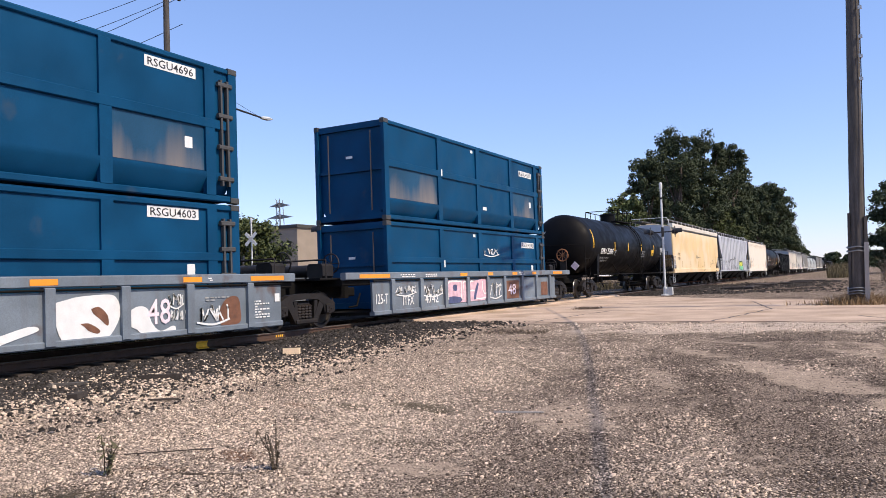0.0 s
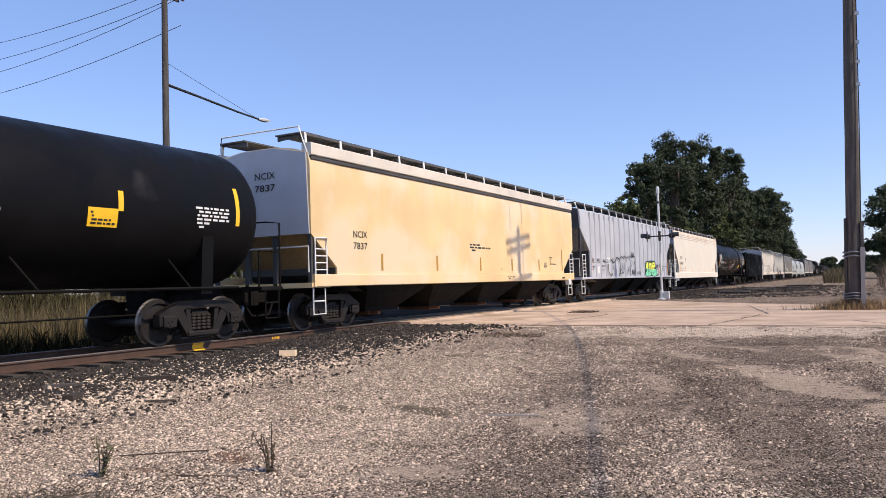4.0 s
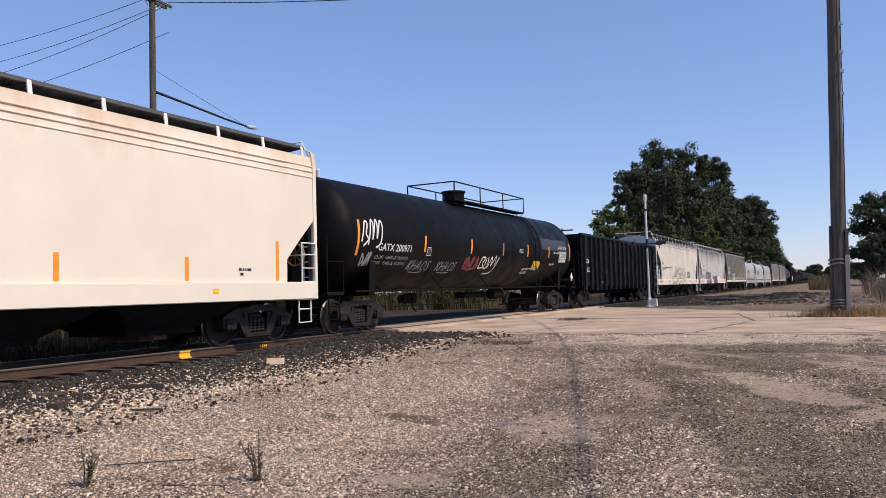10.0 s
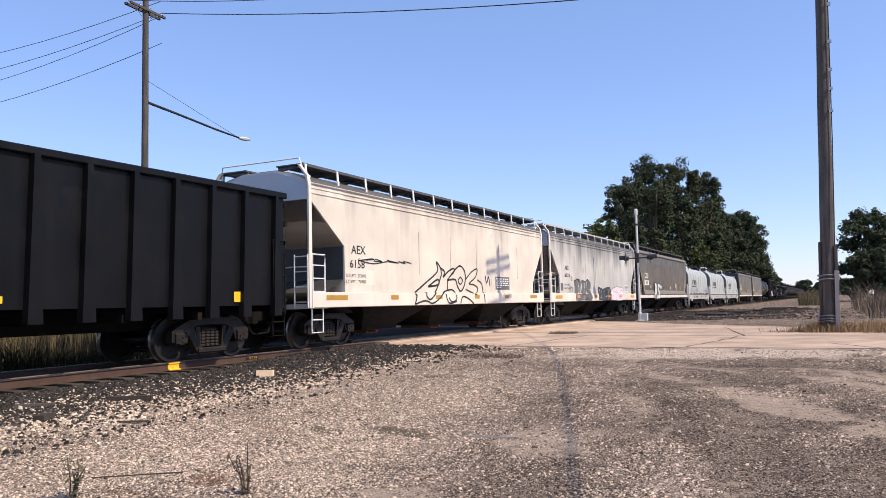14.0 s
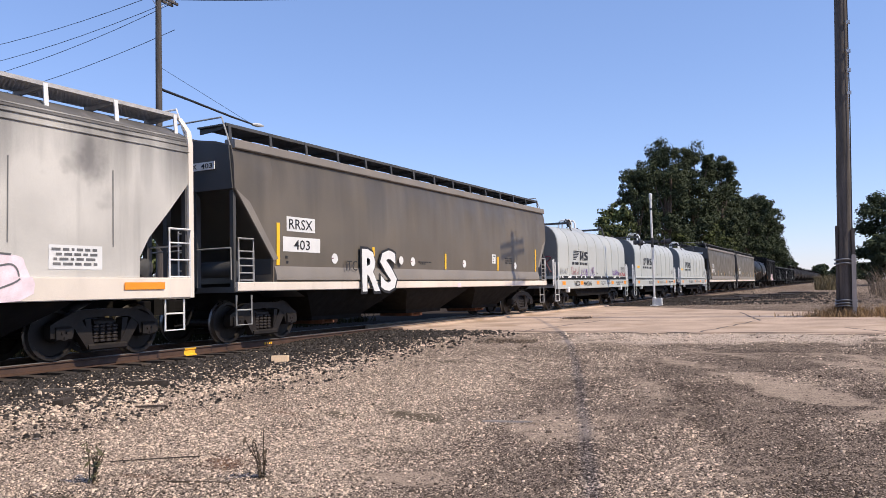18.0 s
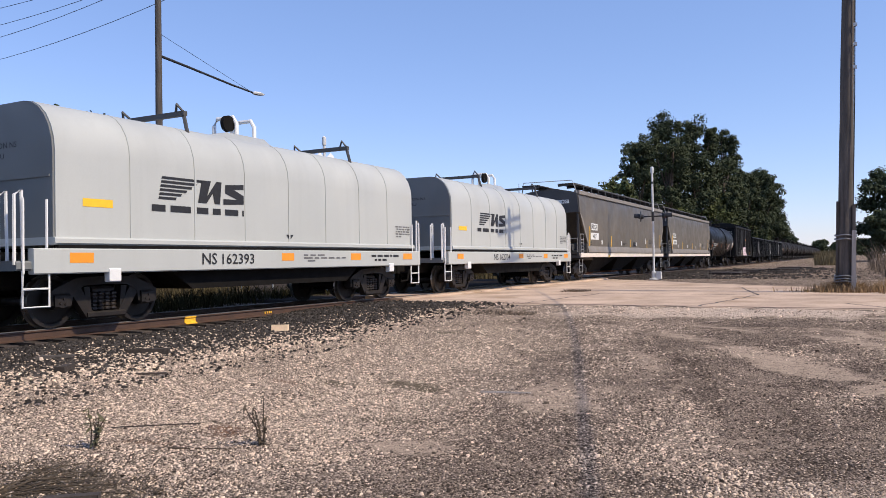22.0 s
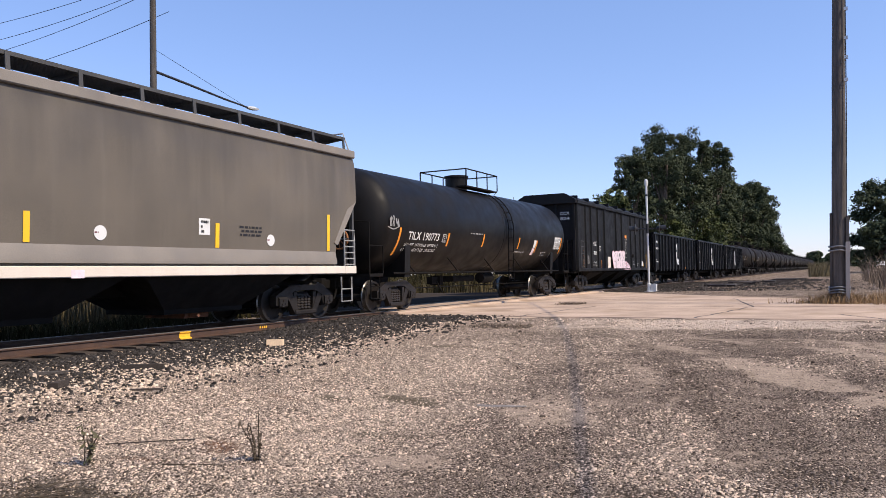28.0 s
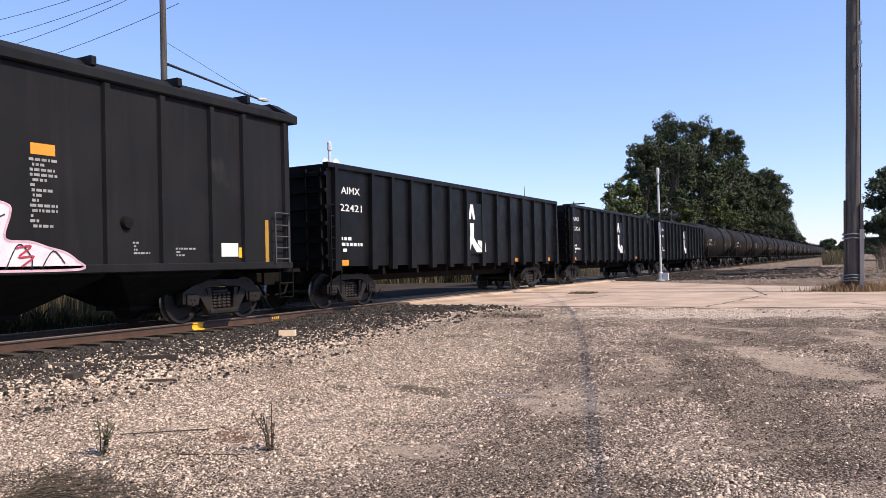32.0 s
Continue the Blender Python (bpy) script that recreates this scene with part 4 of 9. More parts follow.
p = np.stack([-0.1 + 1.25 * r * np.cos(a), 26.6 + 0.7 * r * np.sin(a), 0 * a + 0.30], -1)
blades("dry_grass", p, rng.uniform(0.12, 0.55, 2600) * np.exp(-0.5 * r), 0.010, M_STRAW, "dry straw-coloured grass round the pole's foot", 3, 0.4)
p = strip(4200, 0.8, 9.0, 25.4, 29.0)
p[:, 2] = 0.345
blades("dry_grass", p, rng.uniform(0.08, 0.42, len(p)), 0.010, M_STRAW, "dry grass along the road's edge", 4, 0.4)
p = strip(3800, 1.5, 16, 40, 80)
blades("scrub", p, rng.uniform(0.5, 2.6, len(p)) * (0.4 + 0.6 * waves(p[:, 0] * 0.6, p[:, 1] * 0.3)), 0.016, M_SCRUB, "brown dry scrub beside the lane", 5, 0.3)
p = strip(2500, -3.4, -0.8, 95, 150)
blades("scrub", p, rng.uniform(0.5, 2.0, len(p)), 0.03, M_REED, "low green scrub far down the lane", 6, 0.3)
p = strip(500, -8.95, -8.05, 25.4, 26.4)
p[:, 2] = 0.355
blades("weeds", p, rng.uniform(0.02, 0.10, len(p)), 0.008, M_SCRUB, "low dry weeds growing in the slab", 7, 0.8)
p = strip(500, -7.4, -6.1, 15.4, 16.2)
blades("weeds", p, rng.uniform(0.03, 0.12, len(p)), 0.008, M_SCRUB, "low brown weeds in the gravel", 8, 0.9)
p = strip(1500, -5.7, -3.9, 2.8, 3.75)
blades("weeds", p, rng.uniform(0.015, 0.075, len(p)), 0.007, M_WEED, "flattened dead weeds on the gravel", 9, 3.2)
p = strip(260, -5.3, -4.5, 4.9, 5.4)
blades("weeds", p, rng.uniform(0.01, 0.04, len(p)), 0.01, M_RAIL, "rust-brown dead leaves by the stick", 10, 2.5)


def dead_weed(x, y, h, seed, leafy):
    q = random.Random(seed)
    w = tagged(new("dead_weed"), "withered weed standing in the gravel", "weed", "dead weeds")
    w.matrix_basis = pose(x, y, float(land(x, y)))
    stems = []
    for k in range(7):
        a, hh = q.uniform(0, 6.28), h * q.uniform(0.4, 0.9) if k else h
        out = hh * (q.uniform(0.15, 0.55) if k else 0.12)
        line = [Vector((0.02 * math.cos(a), 0.02 * math.sin(a), 0)), Vector((out * 0.35 * math.cos(a), out * 0.35 * math.sin(a), hh * 0.45)), Vector((out * 0.8 * math.cos(a + 0.3), out * 0.8 * math.sin(a + 0.3), hh * 0.8)), Vector((out * math.cos(a + 0.5), out * math.sin(a + 0.5), hh))]
        part("stem", Shape().tube(line, 0.006, 5, 0.5), M_WEED, w)
        stems.append(line)
        u = q.uniform(0.3, 0.7)
        fork = line[1].lerp(line[2], u)
        b = q.uniform(0, 6.28)
        part("twig", Shape().tube([fork, fork + Vector((math.cos(b), math.sin(b), 0.6)) * 0.04, fork + Vector((math.cos(b), math.sin(b), 1.1)) * 0.07], 0.004, 4, 0.5), M_WEED, w)
    for k in range(60 if leafy else 46):
        a, line = q.uniform(0, 6.28), q.choice(stems)
        seg = q.choice((0, 1, 1, 2) if leafy else (0, 0, 1, 2))
        s = q.uniform(0.012, 0.032)
        c = line[seg].lerp(line[seg + 1], q.random()) + Vector((math.cos(a), math.sin(a), 0)) * q.uniform(0.005, 0.03)
        u = Vector((math.cos(a), math.sin(a), q.uniform(-0.8, 0.3))) * s * 1.6
        v = Vector((-math.sin(a), math.cos(a), q.uniform(-0.3, 0.3))) * s * 0.6
        part("leaf", Shape().add([c - u, c + v, c + u, c - v, c + Vector((0, 0, -0.004))], [(0, 1, 4), (1, 2, 4), (2, 3, 4), (3, 0, 4), (0, 3, 2, 1)]), M_WEEDLEAF if leafy else M_WEED, w)


dead_weed(-4.25, 4.80, 0.40, 3, False)
dead_weed(-5.52, 4.20, 0.34, 5, True)

# ---- small things on the ground ----
def lying(name, x, y, length, w, t, turn, mat, label, category, lift=0.0):
    z = float(max(land(x, y), bed(x) if x < TRACK + 3.9 else 0))
    ob = part(name, Shape().loft([[(-w / 2, yy, 0), (w / 2, yy, 0.002), (w / 2 * 0.9, yy, t), (-w / 2 * 0.92, yy, t * 0.93)] for yy in (-length / 2, -length * 0.2, length * 0.3, length / 2)]), mat, at=pose(x, y, z - 0.004 + lift, 0, 0, turn))
    return tagged(ob, label, category)


lying("wood_block", -9.62, 11.42, 0.31, 0.15, 0.13, -62, M_BLOCK, "pale fresh-cut timber block on the ballast edge", "timber", 0.01)
lying("tie_fragment", -9.1, 7.85, 0.6, 0.12, 0.07, -55, M_TIE, "dark broken tie fragment in the gravel", "timber")
lying("tie_fragment", -10.0, 7.0, 0.5, 0.16, 0.05, -50, M_POLE, "grey weathered board in the ballast", "timber")
lying("tie_fragment", -8.0, 6.75, 0.7, 0.04, 0.025, -58, M_TIE, "thin dark splinter of timber", "timber")
lying("tie_fragment", -8.75, 6.25, 0.3, 0.14, 0.08, 30, M_TIE, "short dark stub of timber", "timber")
lying("stick", -5.75, 5.05, 0.80, 0.014, 0.012, -52, M_TIE, "dark dry stick on the gravel", "stick")
lying("stick", -3.35, 7.72, 0.55, 0.03, 0.02, -78, M_BOARD, "pale thin stick on the gravel", "stick")
lying("stick", -4.9, 4.3, 0.5, 0.012, 0.012, 20, M_WEED, "thin curved twig on the gravel", "stick")
lying("stick", -4.6, 4.5, 0.6, 0.012, 0.012, -70, M_WEED, "thin curved twig on the gravel", "stick")
lying("tie_fragment", -4.40, 3.18, 0.34, 0.09, 0.05, -50, M_TIE, "short dark stub of timber among dead weeds", "timber")
lying("tie_fragment", -3.55, 3.45, 0.07, 0.06, 0.04, 20, M_TIE, "small dark lump of timber on the gravel", "timber")
bush = tagged(new("dead_weed"), "matted dead weed lying flat on the gravel", "weed", "dead weeds")
bush.matrix_basis = pose(-4.95, 3.12, float(land(-4.95, 3.12)))
for k in range(26):
    a = rnd.uniform(-0.5, 1.9)
    far, up = rnd.uniform(0.35, 1.05), rnd.uniform(0.015, 0.07)
    o = Vector((rnd.uniform(-0.25, 0.1), rnd.uniform(-0.1, 0.15), 0))
    tip = o + Vector((math.cos(a), math.sin(a), 0)) * far
    part("stem", Shape().tube([o + Vector((0, 0, 0.005)), o.lerp(tip, 0.5) + Vector((rnd.uniform(-0.04, 0.04), rnd.uniform(-0.04, 0.04), up)), tip + Vector((0, 0, 0.012))], 0.005, 5, 0.5), M_WEED, bush)
for k in range(16):
    u = rnd.random()
    lying("tie_fragment", -7.4 + 3.6 * u + rnd.uniform(-1, 1), 50 + 28 * u + rnd.uniform(-3, 3), rnd.uniform(1.2, 2.4), 0.22, 0.16, rnd.uniform(40, 110), M_TIE, "old dark tie lying beyond the crossing", "timber")

# ---- far things beyond the track ----
b = tagged(new("warehouse"), "low flat-roofed tan warehouse far beyond the track", "building")
b.matrix_basis = pose(-66, 76, -0.1)
part("wall", Shape().box(-7, 7.5, -5, 5, 0, 8.6), M_TAN, b)
part("roof", Shape().box(-7.2, 7.7, -5.2, 5.2, 8.6, 9.0), M_ROOFING, b)
part("annex", Shape().box(-16, -7, -4, 5, 0, 7.2), M_TAN, b)
for k in range(5):
    part("window", Shape().box(-5.6 + 2.7 * k, -4.2 + 2.7 * k, -5.06, -4.98, 5.4, 7.0), M_ROOFING, b)
py = tagged(new("power_pylon"), "grey steel lattice pylon on the skyline", "pylon")
py.matrix_basis = pose(-172, 200, 0)
for sx in (-1, 1):
    for sy in (-1, 1):
        part("leg", Shape().tube([(sx * 3.2, sy * 3.2, 0), (sx * 1.0, sy * 1.0, 20), (sx * 0.7, sy * 0.7, 31)], 0.16, 4), M_STEELGREY, py)
for k in range(9):
    z, r = 2 + 3.3 * k, 3.0 - 0.27 * k if k < 7 else 1.0
    part("bracing", Shape().tube([(-r, -r, z), (r, -r, z + 3.0)], 0.1, 4).tube([(r, -r, z), (-r, -r, z + 3.0)], 0.1, 4).tube([(-r, -r, z), (r, -r, z)], 0.1, 4), M_STEELGREY, py)
for z, w in ((21, 5.5), (25, 5.5), (29, 4.5)):
    part("arm", Shape().prism([(-w, z), (0, z - 0.4), (w, z), (0, z + 1.2)], -0.3, 0.3), M_STEELGREY, py)
fp = tagged(new("utility_pole"), "distant wooden pole with one crossarm", "utility pole")
fp.matrix_basis = pose(-47.1, 140, 0)
part("shaft", pole_mesh(12.9, 0.16, 0.12, 9), M_POLE, fp)
part("cross_arm", Shape().box(-2.2, 2.2, -0.1, 0.1, 12.3, 12.55), M_POLE, fp)
am = tagged(new("radio_mast"), "thin distant mast on the skyline", "mast")
am.matrix_basis = pose(-81.6, 200, 0)
part("shaft", Shape().tube([(0, 0, 0), (0, 0, 18), (0, 0, 23)], 0.28, 6, 0.25), M_STEELGREY, am)
for k in range(5):
    part("guy", Shape().box(-0.5, 0.5, -0.05, 0.05, 6 + 3 * k, 6.1 + 3 * k), M_STEELGREY, am)
fence = tagged(new("fence"), "grey wire fence with steel posts beyond the track", "fence")
for k in range(14):
    part("post", Shape().lathe([(0, 0.035), (2.0, 0.035), (2.03, 0.01)], "z", (-44 + 1.8 * k, 26.0 - 0.15 * k, 0), 8), M_GALV, fence)
for z in (0.3, 1.1, 1.95):
    part("wire", Shape().tube([(-44, 26.0, z), (-20.6, 24.05, z)], 0.012, 4), M_GALV, fence)


# ---- the train ----
PAINT = {
    "blue": material("blue_container_paint", (0.0025, 0.052, 0.125), 0.5, spec=0.12, spread=0.2, scale=1.1, bump=0.05, stain=(0.03, 0.06, 0.10), stain_at=0.66, stain_scale=1.6),
    # tan towards the panel's foot paints a bright reflection into the scuffed blue
    "scuffed": material("scuffed_blue_paint_tan_reflection", (0.012, 0.06, 0.12), 0.5, spec=0.25, spread=0.2, scale=1.0, bump=0.08, drip=((0.24, 0.20, 0.17), 4.45, 3.35, 0.85)),
    "well": material("grey_blue_car_paint", (0.15, 0.18, 0.21), 0.6, spread=0.22, scale=1.5, stain=(0.10, 0.045, 0.025), stain_at=0.60, stain_scale=1.7, streak=0.35),
    "black": material("black_tank_paint", (0.0048, 0.0046, 0.0050), 0.5, spec=0.11, spread=0.25, scale=0.9, bump=0.04, stain=(0.035, 0.032, 0.03), stain_at=0.66, stain_scale=0.8),
    "sooty_tank": material("sooty_brown_tank_paint", (0.013, 0.0105, 0.0092), 0.7, spec=0.1, spread=0.3, scale=0.9, bump=0.05, stain=(0.035, 0.028, 0.023), stain_at=0.62, stain_scale=0.8, streak=0.3),
    "worn_black": material("worn_black_tank_paint", (0.0085, 0.0080, 0.0080), 0.48, spec=0.16, spread=0.25, scale=0.9, bump=0.04, stain=(0.045, 0.033, 0.026), stain_at=0.66, stain_scale=0.7, streak=0.15),
    "tank_patch": material("repainted_grey_patch", (0.035, 0.035, 0.036), 0.5, spread=0.12),
    "yellowed": material("yellowed_cream_paint", (0.76, 0.545, 0.275), 0.55, spread=0.09, scale=0.7, bump=0.05, stain=(0.76, 0.62, 0.42), stain_at=0.50, stain_scale=0.45, streak=0.12, drip=((0.80, 0.70, 0.54), 3.2, 4.5, 0.6)),
    "cream": material("cream_band_paint", (0.68, 0.62, 0.52), 0.55, spread=0.08, scale=1.2, bump=0.05, streak=0.06),
    "grey": material("light_grey_car_and_end_shade_paint", (0.47, 0.48, 0.51), 0.55, spread=0.09, scale=1.1, bump=0.05, stain=(0.42, 0.33, 0.26), stain_at=0.70, stain_scale=0.8, streak=0.14),
    "white": material("off_white_car_paint", (0.80, 0.725, 0.60), 0.5, spread=0.04, scale=0.6, bump=0.04, stain=(0.66, 0.50, 0.36), stain_at=0.72, stain_scale=0.6, streak=0.05, drip=((0.62, 0.40, 0.24), 3.35, 4.75, 0.8)),
    "dirty": material("dirty_white_car_paint", (0.66, 0.60, 0.505), 0.6, spread=0.10, scale=0.9, bump=0.06, stain=(0.30, 0.265, 0.225), stain_at=0.68, stain_scale=0.9, streak=0.24, drip=((0.22, 0.20, 0.18), 3.0, 4.4, 0.65)),
    "sooty": material("sooty_white_car_paint", (0.53, 0.51, 0.465), 0.6, spread=0.14, scale=0.8, bump=0.06, stain=(0.19, 0.18, 0.17), stain_at=0.61, stain_scale=0.7, streak=0.4, drip=((0.085, 0.082, 0.078), 2.5, 4.0, 0.9)),
    # taupe darkens towards the eaves, the bulging side's upper shade painted in
    "taupe": material("weathered_taupe_top_shade_paint", (0.135, 0.115, 0.090), 0.45, spec=0.35, spread=0.16, scale=0.7, bump=0.05, stain=(0.20, 0.178, 0.15), stain_at=0.74, stain_scale=0.9, streak=0.22, drip=((0.062, 0.054, 0.045), 2.3, 4.3, 0.75)),
    "taupe_band": material("faded_taupe_ledge_paint", (0.22, 0.195, 0.165), 0.55, spread=0.12, scale=1.2, streak=0.1),
    "pink_white": material("dusty_white_sill_paint", (0.74, 0.66, 0.56), 0.55, spread=0.08, scale=1.0, streak=0.12),
    "coil": material("white_steel_cover_paint", (0.445, 0.46, 0.435), 0.45, spread=0.05, scale=0.5, bump=0.03, streak=0.06, drip=((0.30, 0.305, 0.29), 2.6, 4.2, 0.35)),
    "coil_grey": material("grey_cover_end_shade_paint", (0.17, 0.178, 0.175), 0.55, spread=0.10, scale=1.0),
    "gondola": material("black_gondola_paint", (0.0050, 0.0050, 0.0058), 0.45, spec=0.16, spread=0.3, scale=1.2, bump=0.06, stain=(0.016, 0.0155, 0.015), stain_at=0.66, stain_scale=0.9, streak=0.25),
    "charcoal": material("charcoal_car_paint", (0.014, 0.014, 0.0148), 0.6, spec=0.12, spread=0.2, scale=1.0, bump=0.05, stain=(0.05, 0.045, 0.04), stain_at=0.66, stain_scale=0.8, streak=0.2),
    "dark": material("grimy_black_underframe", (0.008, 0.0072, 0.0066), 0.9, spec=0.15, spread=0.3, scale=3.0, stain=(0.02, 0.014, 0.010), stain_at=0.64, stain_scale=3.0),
    "dark_end": material("dark_grey_paint_and_end_shade", (0.055, 0.055, 0.055), 0.65, spread=0.25, scale=1.6),
    "truck": material("rusty_cast_steel", (0.0135, 0.0105, 0.0088), 0.6, spec=0.35, spread=0.4, scale=4.0, bump=0.3, stain=(0.026, 0.016, 0.011), stain_at=0.6, stain_scale=5.0),
    "spring": material("spring_steel", (0.022, 0.0165, 0.014), 0.5, spread=0.2),
    "wheel": material("wheel_steel", (0.014, 0.0108, 0.0092), 0.55, spec=0.4, spread=0.3, scale=5.0),
    "tread": material("bright_wheel_rim", (0.16, 0.15, 0.14), 0.35, metal=0.8, spread=0.15, scale=8.0, bump=0.05),
    "grate": material("galvanised_walkway", (0.10, 0.10, 0.10), 0.6, metal=0.3, spread=0.2),
    "pale_grate": material("dusty_grey_walkway", (0.42, 0.41, 0.40), 0.6, spread=0.15),
    "orange": material("orange_reflective_strip", (0.85, 0.30, 0.02), 0.4, spread=0.06),
    "gold": material("faded_amber_strip", (0.42, 0.23, 0.03), 0.5, spread=0.1),
    "bright": material("yellow_reflective_strip", (0.90, 0.52, 0.02), 0.4, spread=0.06),
    "ink": material("black_lettering", (0.015, 0.015, 0.017), 0.6, spread=0.1, bump=0),
    "chalk": material("white_lettering", (0.72, 0.72, 0.70), 0.6, spread=0.06, bump=0),
    "worn": material("worn_grey_lettering", (0.30, 0.30, 0.29), 0.6, spread=0.2, bump=0),
    "label": material("white_label", (0.72, 0.72, 0.70), 0.5, spread=0.05, bump=0),
    "pink": material("pink_spray_paint", (0.62, 0.40, 0.46), 0.6, spread=0.2, bump=0),
    "rose": material("pale_pink_spray_paint", (0.80, 0.66, 0.70), 0.6, spread=0.12, bump=0),
    "purple": material("purple_spray_paint", (0.16, 0.05, 0.30), 0.6, spread=0.2, bump=0),
    "red": material("red_spray_paint", (0.42, 0.04, 0.06), 0.6, spread=0.2, bump=0),
    "navy": material("dark_blue_spray_paint", (0.06, 0.075, 0.16), 0.6, spread=0.25, bump=0),
    "maroon": material("maroon_spray_paint", (0.16, 0.03, 0.045), 0.6, spread=0.2, bump=0),
    "lime": material("lime_spray_paint", (0.78, 0.80, 0.10), 0.6, spread=0.12, bump=0),
    "mint": material("mint_spray_paint", (0.22, 0.72, 0.42), 0.6, spread=0.15, bump=0),
    "pine": material("dark_green_spray_paint", (0.02, 0.05, 0.04), 0.6, spread=0.25, bump=0),
    "rust": material("brown_rust_patch", (0.16, 0.07, 0.04), 0.8, spread=0.3),
    "smoke": material("grey_spray_paint", (0.13, 0.13, 0.13), 0.6, spread=0.25, scale=3.0, bump=0),
    "soot_paint": material("near_black_spray_paint", (0.045, 0.045, 0.047), 0.6, spread=0.35, scale=2.5, bump=0),
    "brake_rust": material("rusty_brake_wheel", (0.28, 0.12, 0.05), 0.8, spread=0.3),
    "roof_soot": material("sooty_roof_paint", (0.11, 0.105, 0.10), 0.7, spread=0.25, scale=1.5, bump=0.1, stain=(0.22, 0.2, 0.18), stain_at=0.62, stain_scale=1.4),
}
CARS = []      # each car and the place of its middle along the train
WHEELS = []    # the wheelsets
LETTERS = {}


class Car:
    """A freight car; s is a place along the train, y the same place on the car."""

    def __init__(self, name, s0, s1, label, category="freight car", group="train cars"):
        self.ob = new(name)
        self.mid, self.half = (s0 + s1) / 2, (s1 - s0) / 2
        tagged(self.ob, label, category, group)
        self.ob.matrix_basis = pose(TRACK, self.mid, RAIL)
        CARS.append((self.ob, self.mid))

    def y(self, s):
        return s - self.mid

    def put(self, name, shape, mat, label="", parent=None, smooth=35):
        return part(name, shape, PAINT[mat] if isinstance(mat, str) else mat, parent or self.ob, label, smooth=smooth)


def flat(x):
    return lambda z: x


def drum(r, zc):
    return lambda z: math.sqrt(max(r * r - (z - zc) ** 2, 0.01))


def patch(car, name, s0, s1, z0, z1, mat, surf, label="", lean=0.0, lift=0.006):
    """A painted or stuck-on field that follows the side of a car."""
    n = 5
    sh = Shape()
    for k in range(n + 1):
        z = z0 + (z1 - z0) * k / n
        d = lean * k / n
        sh.v += [(surf(z) + lift, car.y(s0 + d), z), (surf(z) + lift, car.y(s1 + d), z)]
    sh.f = [(2 * k, 2 * k + 1, 2 * k + 3, 2 * k + 2) for k in range(n)]
    return car.put(name, sh, mat, label)


def plate_box(car, s, z, size, line, ground, surf):
    """A thin square outline with a small letter in it."""
    patch(car, "plate_sign", s, s + size, z, z + size, line, surf)
    patch(car, "plate_sign", s + 0.02, s + size - 0.02, z + 0.02, z + size - 0.02, ground, surf, lift=0.009)
    lettering(car, "C", s + size * 0.36, s + size * 0.64, z + size * 0.18, z + size * 0.52, line, surf, lift=0.012)
    lettering(car, "PLATE", s + size * 0.2, s + size * 0.8, z + size * 0.66, z + size * 0.84, line, surf, 0.0, lift=0.012)


def letter_mesh(text, bold=0.0):
    if (text, bold) not in LETTERS:
        cu = bpy.data.curves.new("lettering", "FONT")
        cu.body, cu.resolution_u, cu.offset = text, 2, bold
        ob = bpy.data.objects.new("lettering", cu)
        scene.collection.objects.link(ob)
        me = bpy.data.meshes.new_from_object(ob.evaluated_get(bpy.context.evaluated_depsgraph_get()))
        bpy.data.objects.remove(ob)
        v = np.array([p.co[:2] for p in me.vertices])
        LETTERS[(text, bold)] = (v - v.min(0), v.max(0) - v.min(0), [tuple(p.vertices) for p in me.polygons])
    return LETTERS[(text, bold)]


def lettering(car, text, s0, s1, z0, z1, mat, surf, bold=0.008, slant=0.0, lift=0.009):
    """Words painted on a car's side, filling a field."""
    v, size, faces = letter_mesh(text, bold)
    sh = Shape()
    for u, w in v:
        z = z0 + w / size[1] * (z1 - z0)
        sh.v.append((surf(z) + lift, car.y(s0 + u / size[0] * (s1 - s0) + slant * (z - z0)), z))
    sh.f = list(faces)
    return car.put("lettering", sh, mat, smooth=0)


def end_lettering(car, text, x0, x1, z0, z1, mat, y, bold=0.008):
    v, size, faces = letter_mesh(text, bold)
    sh = Shape()
    sh.v = [(x0 + u / size[0] * (x1 - x0), y - 0.008, z0 + w / size[1] * (z1 - z0)) for u, w in v]
    sh.f = list(faces)
    return car.put("lettering", sh, mat, smooth=0)


def bars(car, s0, s1, z0, z1, rows, mat, surf, seed=1, lift=0.008):
    """Lines of writing too small to read, as rows of short bars."""
    rnd = random.Random(seed)
    sh = Shape()
    step = (z1 - z0) / rows
    for k in range(rows):
        z = z1 - (k + 0.8) * step
        s = s0 + (rnd.random() * 0.12 * (s1 - s0) if k else 0)
        while s < s1 - 0.02:
            w = rnd.uniform(0.06, 0.22) * (s1 - s0)
            e = min(s + w, s1)
            sh.add([(surf(z) + lift, car.y(s), z), (surf(z) + lift, car.y(e), z), (surf(z + step * 0.55) + lift, car.y(e), z + step * 0.55), (surf(z + step * 0.55) + lift, car.y(s), z + step * 0.55)], [(0, 1, 2, 3)])
            s = e + 0.05 * (s1 - s0)
            if rnd.random() < 0.12:
                break
    return car.put("lettering", sh, mat, smooth=0)


